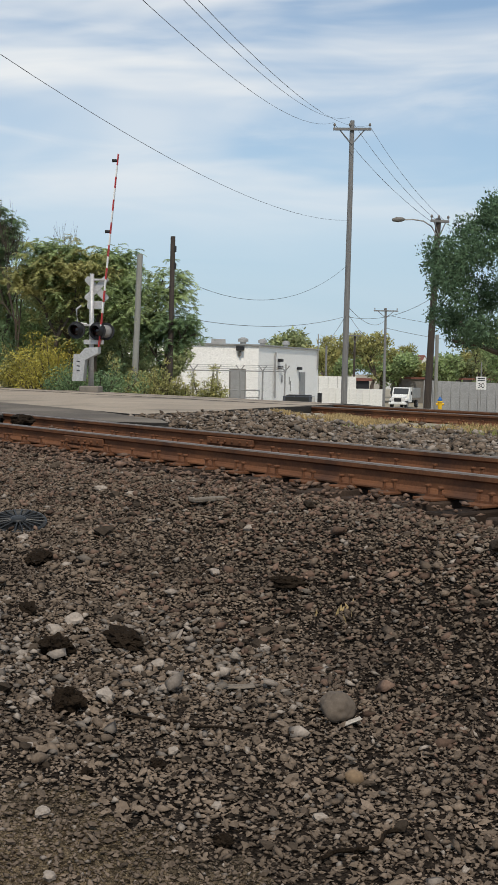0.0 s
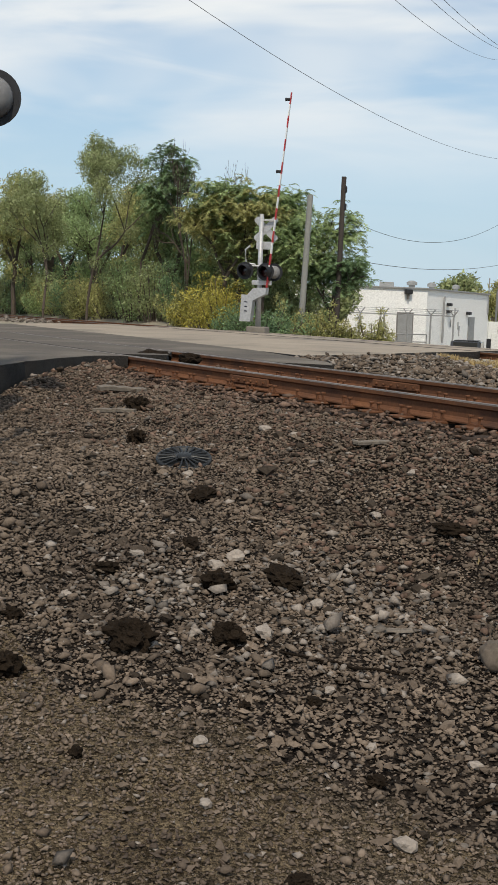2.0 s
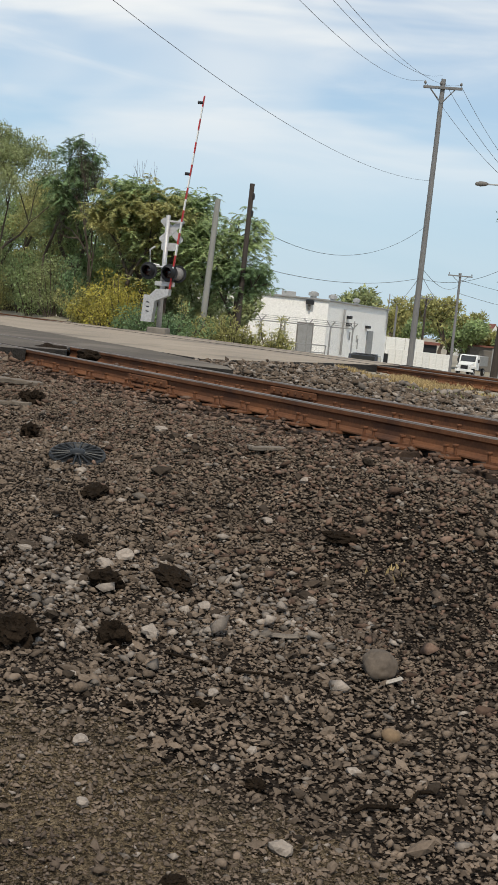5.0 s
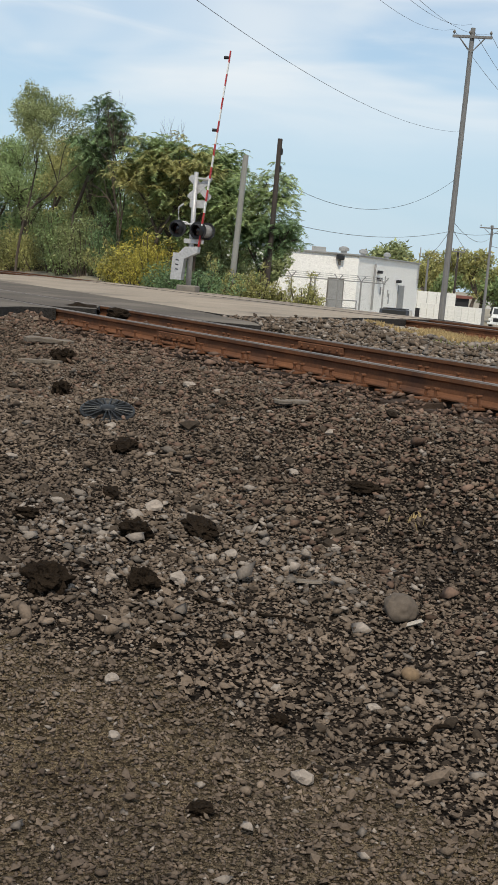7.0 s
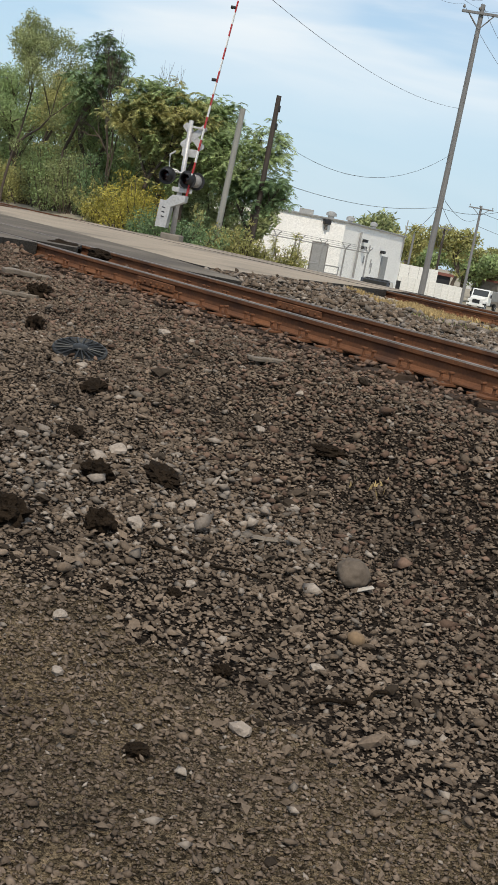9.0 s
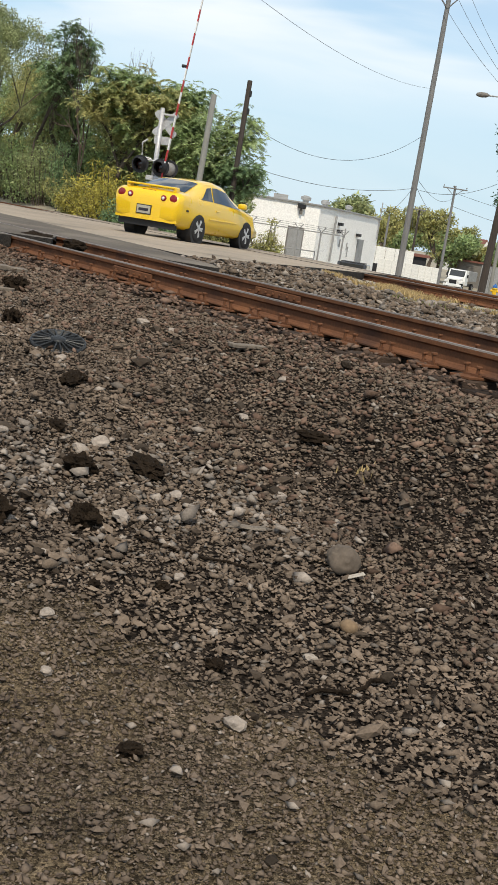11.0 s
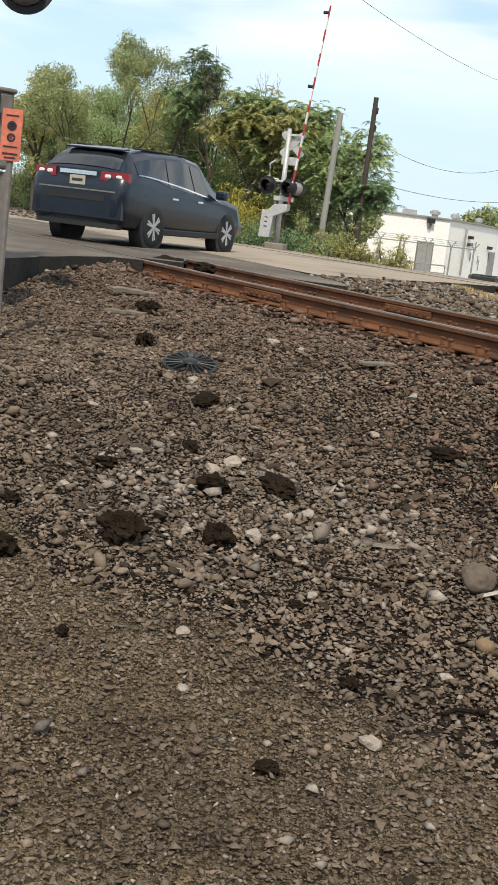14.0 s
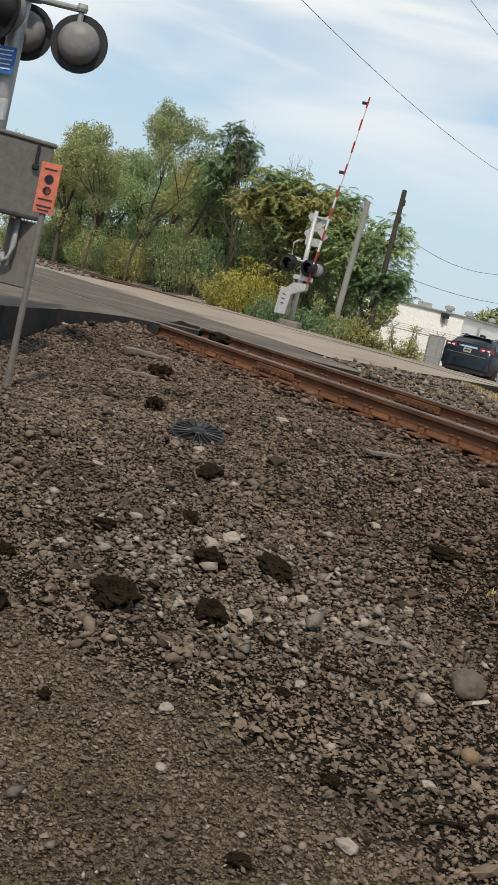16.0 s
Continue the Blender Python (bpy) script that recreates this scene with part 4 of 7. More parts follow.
    prism(bm, [(-0.24, 2.3), (-0.04, 2.3), (-0.10, 2.72), (-0.17, 2.72)], 0.09, pose(0, -0.26, 0))
    part("arm_clamp", bm, M["galv"], g, "tapered arm clamp")
    bm = bmesh.new()
    box(bm, 0.10, 0.12, 0.28, pose(-0.27, -0.26, 2.46), 0.02)
    part("cover", bm, M["black"], g, "black shroud")
    gate_arm(g, (-0.20, -0.12, 2.4), (-0.13, -0.08, 8.6), 0.125, 15, 2)
    # flashers
    bm = bmesh.new()
    rod(bm, (-0.74, -0.22, 3.40), (0.10, -0.16, 3.36), 0.03, n=10)
    rod(bm, (0.0, 0.05, 3.34), (0.62, 0.10, 3.30), 0.03, n=10)
    rod(bm, (-0.62, -0.22, 3.40), (-0.62, -0.2, 3.22), 0.028, n=8)
    rod(bm, (0.60, 0.10, 3.30), (0.60, 0.10, 3.16), 0.028, n=8)
    box(bm, 0.30, 0.24, 0.14, pose(0.04, -0.04, 3.36), 0.02)
    lathe(bm, [(0.045, 0), (0.055, 0.03), (0.045, 0.07)], 12, pose(0.60, 0.10, 3.28))
    part("cross_arm", bm, M["galv"], g, "grey lamp cross-arm")
    lamp_head(g, pose(-0.62, -0.22, 3.18, 0, 0, -24))
    lamp_head(g, pose(0.02, -0.26, 3.13, 0, 0, -24))
    lamp_head(g, pose(-0.02, 0.16, 3.04, 0, 0, 205))
    lamp_head(g, pose(0.62, 0.13, 3.00, 0, 0, 205))
    # signs
    bs = blade(g, pose(0.03, -0.13, 2.70), M["blue"], 0.23, 0.25, "notice", "small blue emergency notice", 0.006, 0.01)
    for k in range(5):
        bm = bmesh.new()
        box(bm, 0.17 - 0.02 * (k % 2), 0.004, 0.011, pose(0.03, -0.136, 2.79 - 0.042 * k))
        part("bar", bm, M["sign_white"], bs)
    ts = blade(g, pose(-0.18, -0.14, 3.62), M["sign_white"], 0.66, 0.27, "tracks_sign", "white sign with black letters", 0.008, 0.04)
    words("T R A C K S", 0.132, M["dark_text"], ts, pose(-0.18, -0.147, 3.62, 90, 0, 0))
    ns = blade(g, pose(-0.18, -0.143, 3.90), M["sign_white"], 0.30, 0.32, "number_sign", "white plate with a black numeral", 0.008, 0.03)
    words("2", 0.26, M["dark_text"], ns, pose(-0.18, -0.15, 3.90, 90, 0, 0))
    bm = bmesh.new()
    box(bm, 0.08, 0.01, 0.12, pose(-0.18, -0.15, 3.44))
    part("reflector", bm, M["red_paint"], g, "red reflective strip")
    for a, txt in ((45, "RAILROAD"), (-45, "CROSSING")):
        cb = blade(g, pose(-0.1, -0.13 - (0.014 if a > 0 else 0), 4.28) @ pose(0, 0, 0, 0, a, 0), M["sign_white"], 1.22, 0.23, "crossbuck_blade", "white crossbuck blade with black letters", 0.008, 0.05)
        words(txt, 0.15, M["dark_text"], cb, pose(-0.1, -0.138 - (0.014 if a > 0 else 0), 4.28) @ pose(0, 0, 0, 0, a, 0) @ pose(0, 0, 0, 90, 0, 0))
    return g


def box_bm(sx, sy, sz, m, bevel=0.0, segs=1):
    bm = bmesh.new()
    box(bm, sx, sy, sz, m, bevel, segs)
    return bm


near_signal((-4.66, 11.15, -0.43), -14)


def far_signal(at, turn):
    g = thing("crossing_signal", pose(*at, 0, 0, turn), "silver crossing signal with raised red and white gate arm", "crossing signal")
    part("foundation", box_bm(0.6, 0.6, 0.3, pose(0, 0, 0.0), 0.03), M["concrete"], g)
    bm = bmesh.new()
    tube(bm, 0.085, 0.065, 3.5, pose(0, 0, 0.1), 14)
    part("mast", bm, M["aluminium"], g, "aluminium mast", True)
    bm = bmesh.new()
    prism(bm, [(-0.52, 0.30), (-0.18, 0.30), (-0.12, 0.95), (0.28, 1.15), (0.30, 1.35), (-0.12, 1.32), (-0.30, 1.12), (-0.48, 1.12)], 0.34, pose(0, -0.12, 0))
    gb = part("gate_box", bm, M["aluminium"], g, "pale grey gate mechanism box")
    for k in range(3):
        part("label", box_bm(0.10, 0.006, 0.035, pose(-0.33, -0.295, 0.62 + 0.14 * k, 0, 8, 0)), M["dark_text"], gb, "dark label")
    part("bracket", box_bm(0.62, 0.10, 0.14, pose(0.1, -0.1, 1.5), 0.01), M["aluminium"], g, "bolted bracket")
    bm = bmesh.new()
    rod(bm, (-0.5, -0.1, 2.02), (0.45, -0.1, 2.0), 0.03, n=8)
    sweep(bm, [(-0.12, -0.1, 2.05), (-0.42, -0.12, 2.1), (-0.45, -0.12, 2.5), (-0.30, -0.1, 2.62)], 0.03, 8)
    part("cross_arm", bm, M["aluminium"], g)
    lamp_head(g, pose(-0.42, -0.18, 1.86))
    lamp_head(g, pose(0.24, -0.20, 1.84))
    lamp_head(g, pose(0.42, 0.14, 1.84, 0, 0, 180))
    for a in (45, -45):
        blade(g, pose(0.12, 0.10 + (0.014 if a > 0 else 0), 3.15) @ pose(0, 0, 0, 0, a, 0), M["aluminium"], 0.95, 0.2, "crossbuck_blade", "bare metal back of a crossbuck blade", 0.01, 0.04)
    blade(g, pose(0.08, 0.10, 2.65), M["aluminium"], 0.5, 0.24, "plate", "bare back of a sign plate", 0.01, 0.03)
    part("top_bar", box_bm(0.6, 0.06, 0.06, pose(0.2, 0.02, 3.42), 0.01), M["aluminium"], g)
    gate_arm(g, (0.30, -0.22, 1.35), (0.85, -0.22, 7.2), 0.165, 17)
    return g


far_signal((-4.88, 37.40, 0.02), -8)


# ---- orange marker post ----
def marker_post(at):
    g = thing("marker_post", pose(*at, 0, 0, 12), "galvanised channel post with a small orange warning plate", "marker post")
    bm = bmesh.new()
    prism(bm, [(-0.026, 0), (0.026, 0), (0.026, 0.004), (0.012, 0.02), (-0.012, 0.02), (-0.026, 0.004)], 1.82, pose(0, 0, 0.86, 90, 0, 0))
    part("post", bm, M["grey_paint"], g, "leaning steel channel post")
    pl = part("plate", box_bm(0.16, 0.008, 0.40, pose(0.0, -0.03, 1.62), 0.002), M["orange"], g, "orange-red warning plate")
    for z, w, h in ((1.77, 0.10, 0.012), (1.475, 0.12, 0.014), (1.445, 0.09, 0.012), (1.53, 0.11, 0.012)):
        part("bar", box_bm(w, 0.003, h, pose(0, -0.036, z)), M["dark_text"], pl)
    for z, r in ((1.69, 0.038), (1.60, 0.034)):
        bm = bmesh.new()
        lathe(bm, [(r, 0), (r, 0.003), (r * 0.66, 0.003), (r * 0.66, 0.0)], 18, pose(0, -0.034, z, 90, 0, 0))
        part("emblem", bm, M["dark_text"], pl)
    return g


marker_post((-3.40, 9.36, -0.50))


# ---- signal cabinets beyond the road ----
def cabinet(at, turn, w, d, h, label):
    g = thing("signal_cabinet", pose(*at, 0, 0, turn), label, "equipment cabinet", "signal cabinets beside the track")
    part("base", box_bm(w + 0.12, d + 0.12, 0.12, pose(0, 0, 0.0), 0.01), M["concrete"], g, "pale concrete base")
    part("body", box_bm(w, d, h, pose(0, 0, 0.06 + h / 2), 0.015), M["galv"], g, "bare metal cabinet body")
    bm = bmesh.new()
    prism(bm, [(-d / 2 - 0.06, 0), (d / 2 + 0.06, 0), (0.02, 0.14), (-0.02, 0.14)], w + 0.1, pose(0, 0, 0.06 + h, 0, 0, 90))
    part("roof", bm, M["galv"], g, "low pitched metal roof")
    dr = part("door", box_bm(w * 0.5, 0.02, h * 0.8, pose(-w * 0.1, -d / 2 - 0.01, 0.06 + h * 0.48), 0.006), M["aluminium"], g, "metal door")
    part("label", box_bm(w * 0.2, 0.004, 0.03, pose(-w * 0.08, -d / 2 - 0.022, 0.1 + h * 0.62)), M["dark_text"], dr)
    part("label", box_bm(w * 0.16, 0.004, 0.03, pose(-w * 0.08, -d / 2 - 0.022, 0.02 + h * 0.62)), M["dark_text"], dr)
    part("handle", box_bm(0.03, 0.03, 0.14, pose(-w * 0.3, -d / 2 - 0.03, 0.06 + h * 0.45), 0.006), M["black"], dr)
    for k in range(2):
        part("notice", box_bm(0.07, 0.006, 0.13, pose(w * 0.36 - w * 0.76 * (k > 2) + 0.1 * k - 0.05, -d / 2 - 0.006, h * 0.7)), M["sign_white"], g, "small white notice")
    return g


cabinet((-12.25, 24.3, 0.22), 24, 1.15, 1.0, 1.32, "bare metal signal cabinet with pitched lid on a concrete base")
cabinet((-10.95, 24.9, 0.22), 24, 1.40, 1.0, 1.45, "larger bare metal signal cabinet with small white notices")
bm = bmesh.new()
rod(bm, (0, 0, 0), (0.05, 0, 2.0), 0.02, 0.015, 6)
g_ = thing("marker_rod", pose(-11.6, 25.4, 0.1), "thin pale fibreglass marker rod behind the cabinets", "marker rod")
part("rod", bm, M["sign_white"], g_)


# ---- building, fence, yard ----
def wall_face(a, b):
    """Frame with x from a to b along the wall, y out of it to the right-hand side."""
    d = Vector((b[0] - a[0], b[1] - a[1], 0))
    return Matrix.Translation((a[0], a[1], 0)) @ Matrix.Rotation(math.atan2(d.y, d.x), 4, "Z"), d.length


def warehouse():
    corner, left, right = (0.60, 76.1), (-13.0, 71.0), (5.05, 88.2)
    zb, zt = -2.9, 2.30
    g = thing("warehouse", Matrix.Identity(4), "low white painted block warehouse behind the tracks", "building")
    back = (left[0] + right[0] - corner[0], left[1] + right[1] - corner[1])
    bm = bmesh.new()
    pts = [left, corner, right, back]
    lo = [bm.verts.new((*p, zb)) for p in pts]
    hi = [bm.verts.new((*p, zt)) for p in pts]
    for i in range(4):
        bm.faces.new((lo[i], lo[(i + 1) % 4], hi[(i + 1) % 4], hi[i]))
    bm.faces.new(hi)
    part("wall", bm, M["white_wall"], g, "white painted block wall")
    for a, b in ((left, corner), (corner, right)):
        m, n = wall_face(a, b)
        part("coping", box_bm(n + 0.1, 0.3, 0.10, m @ pose(n / 2, 0.02, zt + 0.05), 0.01), M["galv"], g, "dark metal roof edge")
    m, n = wall_face(left, corner)
    x0 = n - 1.05
    dr = part("door", box_bm(0.95, 0.06, 2.0, m @ pose(x0 - 0.35, -0.03, -0.25), 0.01), M["galv"], g, "grey steel door")
    part("frame", box_bm(1.1, 0.04, 2.1, m @ pose(x0 - 0.35, -0.02, -0.22), 0.01), M["grey_paint"], dr)
    part("wall_lamp", box_bm(0.45, 0.35, 0.28, m @ pose(n - 1.3, -0.18, 2.12), 0.03), M["black"], g, "dark flood lamp")
    part("lamp_arm", box_bm(0.12, 0.2, 0.3, m @ pose(n - 1.3, -0.12, 1.8), 0.02), M["grey_paint"], g)
    part("steps", box_bm(1.8, 1.0, 0.7, m @ pose(x0 - 0.3, -0.5, -1.5), 0.02), M["concrete"], g)
    m, n = wall_face(corner, right)
    part("door", box_bm(1.3, 0.06, 2.1, m @ pose(n * 0.70, -0.03, -0.35), 0.01), M["galv"], g, "pale grey steel door")
    for fx, z, w, h in ((0.36, 0.25, 0.25, 0.5), (0.48, 0.1, 0.2, 0.5), (0.50, -0.25, 0.2, 0.7), (0.42, 0.95, 0.16, 0.6)):
        part("slot_window", box_bm(w * 0.5, 0.06, h, m @ pose(n * fx, -0.02, z)), M["galv"], g, "narrow grey opening")
    for fx, z in ((0.30, 1.45), (0.30, 1.0), (0.62, 0.95)):
        part("wall_lamp", box_bm(0.35, 0.3, 0.2, m @ pose(n * fx, -0.16, z), 0.02), M["black"], g)
    bm = bmesh.new()
    sweep(bm, [m @ Vector((n * 0.22, -0.14, -1.0)), m @ Vector((n * 0.22, -0.14, 1.6)), m @ Vector((n * 0.225, -0.14, 1.85)), m @ Vector((n * 0.25, -0.05, 1.9))], 0.07, 8)
    part("pipe", bm, M["galv"], g, "grey downpipe")
    bm = bmesh.new()
    tube(bm, 0.05, 0.04, 2.6, m @ pose(n - 0.4, -0.1, 0.9), 8)
    part("service_mast", bm, M["galv"], g)
    for x, y, s in ((0.9, 82.0, 0.30), (-0.4, 79.0, 0.34), (2.6, 85.5, 0.26)):
        bm = bmesh.new()
        lathe(bm, [(s * 0.6, 0), (s * 0.6, 0.3), (s, 0.32), (s, 0.5), (s * 0.4, 0.6)], 12, pose(x, y, zt))
        part("roof_vent", bm, M["galv"], g, "round roof vent")
    part("roof_unit", box_bm(0.9, 0.9, 0.45, pose(-2.0, 78.5, zt + 0.22), 0.02), M["galv"], g)


warehouse()


def yard_fence():
    """Chain-link posts with barbed arms before the warehouse."""
    g = thing("security_fence", Matrix.Identity(4), "galvanised chain-link fence with barbed wire arms before the warehouse", "fence")
    a, b = Vector((-4.6, 70.0, 0)), Vector((2.2, 73.5, 0))
    tops = []
    for k in range(6):
        p = a.lerp(b, k / 5)
        zb = ground_z(p.x, p.y, False) - 0.1
        bm = bmesh.new()
        rod(bm, (p.x, p.y, zb), (p.x, p.y, 0.75), 0.05, n=8)
        part("post", bm, M["galv"], g)
        bm = bmesh.new()
        rod(bm, (p.x, p.y, 0.72), (p.x + 0.26, p.y - 0.1, 1.06), 0.03, n=6)
        rod(bm, (p.x, p.y, 0.72), (p.x - 0.26, p.y + 0.1, 1.06), 0.03, n=6)
        part("barb_arm", bm, M["galv"], g)
        tops.append(p)
    for z, dx in ((0.72, 0), (-1.2, 0), (1.06, 0.3), (0.95, 0.2), (0.84, 0.1)):
        bm = bmesh.new()
        rod(bm, tops[0] + Vector((dx, 0, z)), tops[-1] + Vector((dx, 0, z)), 0.032 if dx == 0 else 0.012, n=6)
        part("rail" if dx == 0 else "barbed_wire", bm, M["galv"], g)
    bm = bmesh.new()
    n = 70
    for s in (1, -1):
        for k in range(n):
            x0 = k / n
            x1 = x0 + s * 2.0 / 7.6
            if 0 <= x1 <= 1:
                p, q = a.lerp(b, x0), a.lerp(b, x1)
                rod(bm, (p.x, p.y, -1.25), (q.x, q.y, 0.72), 0.002, n=3)
    part("mesh", bm, M["galv"], g, "chain-link wire mesh")
    # low handrail behind
    r = thing("handrail", Matrix.Identity(4), "low grey pipe handrail by the warehouse door", "handrail")
    for k in range(6):
        x, y = -3.6 + 0.85 * k, 71.8 + 0.4 * k
        bm = bmesh.new()
        rod(bm, (x, y, ground_z(x, y, False) - 0.1), (x, y, -0.45), 0.035, n=6)
        part("post", bm, M["galv"], r)
    for z in (-0.45, -0.9):
        bm = bmesh.new()
        rod(bm, (-3.6, 71.8, z), (0.65, 73.8, z), 0.035, n=6)
        part("rail", bm, M["galv"], r)


yard_fence()


def slat_fence(a, b, h, n, material, label):
    g = thing("yard_fence", Matrix.Identity(4), label, "fence")
    a, b = Vector(a), Vector(b)
    me = None
    ang = math.atan2(b.y - a.y, b.x - a.x)
    w = (b - a).length / n
    for k in range(n):
        p = a.lerp(b, (k + 0.5) / n)
        if me is None:
            o = part("panel", box_bm(w * 0.97, 0.06, h, None, 0.01), material, g)
            me = o.data
            o.matrix_basis = Matrix.Translation((p.x, p.y, p.z + h / 2)) @ Matrix.Rotation(ang, 4, "Z")
        else:
            share("panel", me, g, Matrix.Translation((p.x, p.y, p.z + h / 2)) @ Matrix.Rotation(ang, 4, "Z"))
    return g


slat_fence((5.6, 92, -2.2), (10.5, 94.5, -2.3), 1.75, 9, M["house_wall"], "long pale board fence along the yard")
slat_fence((11.6, 80, -2.0), (24, 82, -2.3), 2.3, 20, M["galv"], "grey corrugated metal yard fence")
slat_fence((5.0, 100, -1.0), (9.0, 101, -1.0), 1.4, 5, M["house_wall"], "white flat-roofed shed side beyond the yard")


def shed(name, at, size, turn, mats, label, roof=0.0):
    g = thing(name, pose(*at, 0, 0, turn), label, "building")
    w, d, h = size
    part("wall", box_bm(w, d, h, pose(0, 0, h / 2)), mats[0], g)
    if roof:
        bm = bmesh.new()
        prism(bm, [(-w / 2 - 0.3, h), (w / 2 + 0.3, h), (0, h + roof)], d + 0.5)
        part("roof", bm, mats[1], g, "pitched roof")
        bm = bmesh.new()
        prism(bm, [(-w / 2, h + 0.02), (w / 2, h + 0.02), (0, h + roof - 0.25)], d + 0.54)
        part("gable", bm, mats[0], g)
        for x in (-0.25, 0.2):
            part("window", box_bm(0.9, 0.06, 1.2, pose(w * x, -d / 2 - 0.03, h * 0.72)), M["car_glass"], g, "dark window")
    else:
        part("roof", box_bm(w + 0.5, d + 0.5, 0.25, pose(0, 0, h + 0.12)), mats[1], g, "flat dark roof")
    return g


shed("dwelling", (26.2, 200, -1.9), (3.6, 7.0, 3.4), 42, (M["house_wall"], M["roof_red"]), "white house with red-brown gable roof in the distance", 2.3)
shed("shed", (29.0, 172, -3.6), (16, 8, 3.6), 4, (M["grey_paint"], M["roof_red"]), "long low shed with brown roof beyond the yard")
shed("shed", (7.9, 112, -2.6), (5.6, 6, 2.6), 4, (M["black"], M["roof_red"]), "dark open shed beyond the yard fence")
slat_fence((7.3, 104, -1.1), (9.2, 104.4, -1.1), 1.4, 2, M["black"], "dark container end beyond the fence")


# ---- poles and wires ----
def utility_pole(at, top, r0, r1, material, label, arm=None, tilt=(0, 0)):
    foot = ground_z(at[0], at[1], False) - 0.1
    top += at[2] - foot
    g = thing("utility_pole", pose(at[0], at[1], foot), label, "utility pole")
    bm = bmesh.new()
    lathe(bm, [(r0 + (r1 - r0) * k / 9, top * k / 9) for k in range(10)], 14)
    for v in bm.verts:
        v.co.x += tilt[0] * v.co.z / top + 0.02 * noise.noise((0, 0, v.co.z * 0.4))
        v.co.y += tilt[1] * v.co.z / top
    part("pole", bm, material, g, "tapered timber pole")
    if arm:
        w, drop, yaw = arm
        m = pose(tilt[0], tilt[1], top - drop, 0, 0, yaw)
        part("crossarm", box_bm(w, 0.12, 0.13, m @ pose(0, -0.16, 0), 0.01), M["pole_wood"], g, "timber crossarm")
        bm = bmesh.new()
        for s in (-1, 1):
            rod(bm, m @ Vector((s * w * 0.32, -0.16, -0.05)), m @ Vector((0, -0.12, -0.75)), 0.03, n=6)
        part("brace", bm, M["pole_wood"], g)
        for x in (-0.46, -0.06, 0.46):
            bm = bmesh.new()
            lathe(bm, [(0.02, 0), (0.02, 0.08), (0.06, 0.1), (0.07, 0.16), (0.03, 0.24)], 10, m @ pose(w * x, -0.16, 0.06))
            part("insulator", bm, M["grey_paint"], g, "grey pin insulator")
    return g


utility_pole((4.93, 62.3, -1.15), 14.7, 0.165, 0.115, M["pole_wood"], "tall weathered timber utility pole with one crossarm", (1.95, 0.45, -4), (0.14, 0.1))
dark_pole = utility_pole((-2.83, 43.2, -0.5), 5.95, 0.10, 0.085, M["pole_dark"], "dark timber pole standing in the bushes", None, (0.05, 0.1))
for zz in (5.1, 5.7):
    part("bracket", box_bm(0.10, 0.12, 0.22, pose(0.13, 0.08, zz), 0.02), M["black"], dark_pole, "small dark bracket")
utility_pole((-4.05, 42.6, 0.0), 4.75, 0.115, 0.10, M["pole_grey"], "pale grey timber pole among the leaves", None, (0.15, 0.2))
utility_pole((14.6, 130, -3.2), 10.9, 0.17, 0.12, M["pole_wood"], "distant timber utility pole with two crossarms", (2.6, 0.3, 0))
utility_pole((10.47, 120, -2.8), 7.3, 0.13, 0.10, M["pole_dark"], "thin dark distant pole", (1.2, 0.1, 10))
utility_pole((8.9, 60.1, -1.4), 9.8, 0.19, 0.14, M["pole_dark"], "dark leaning timber pole carrying a street lamp", (1.0, 0.15, 20), (0.35, 0.1))
utility_pole((9.93, 64.0, -1.5), 4.3, 0.10, 0.09, M["pole_grey"], "short pale pole beside the timber pole")
utility_pole((6.9, 108, -2.5), 5.6, 0.11, 0.09, M["pole_wood"], "short distant pole beyond the yard")


def street_lamp():
    g = thing("street_lamp", Matrix.Identity(4), "street lamp on a long curved arm", "street lamp")
    bm = bmesh.new()
    sweep(bm, [(9.2, 60.1, 7.5), (8.9, 60.1, 8.0), (8.5, 60.1, 8.25), (8.0, 60.1, 8.32), (7.5, 60.1, 8.3)], 0.035, 8)
    part("arm", bm, M["galv"], g, "curved steel arm")
    bm = bmesh.new()
    lathe(bm, [(0.03, 0), (0.11, 0.15), (0.13, 0.4), (0.08, 0.62), (0.02, 0.66)], 12, pose(7.6, 60.1, 8.32, 0, -93, 0))
    part("head", bm, M["grey_paint"], g, "grey cobra lamp head")


street_lamp()


def wire(a, b, sag, r, label="black overhead wire between poles", n=28):
    g = thing("overhead_wire", Matrix.Identity(4), label, "wire", "overhead wires")
    a, b = Vector(a), Vector(b)
    bm = bmesh.new()
    sweep(bm, [a.lerp(b, k / n) - Vector((0, 0, 4 * sag * (k / n) * (1 - k / n))) for k in range(n + 1)], r, 5)
    part("cable", bm, M["cable"], g)


wire((4.15, 62.4, 13.45), (-3.0, 8.4, 5.3), 1.0, 0.0055)
wire((5.0, 62.4, 13.75), (-2.5, 8.4, 5.3), 1.0, 0.0055)
wire((5.97, 62.4, 13.35), (-2.36, 8.4, 5.3), 1.0, 0.0055)
wire((4.95, 62.3, 8.5), (-6.9, 14.0, 6.95), 1.2, 0.0065)
wire((-2.78, 43.2, 4.1), (4.95, 62.3, 6.2), 1.3, 0.009)
wire((-2.78, 43.2, 2.65), (4.95, 62.3, 3.6), 0.45, 0.010)
for x, z in ((4.15, 13.4), (5.0, 13.6), (5.97, 13.3)):
    wire((x, 62.4, z), (9.2 + (x - 5) * 0.4, 60.3, 8.3), 0.35, 0.010)
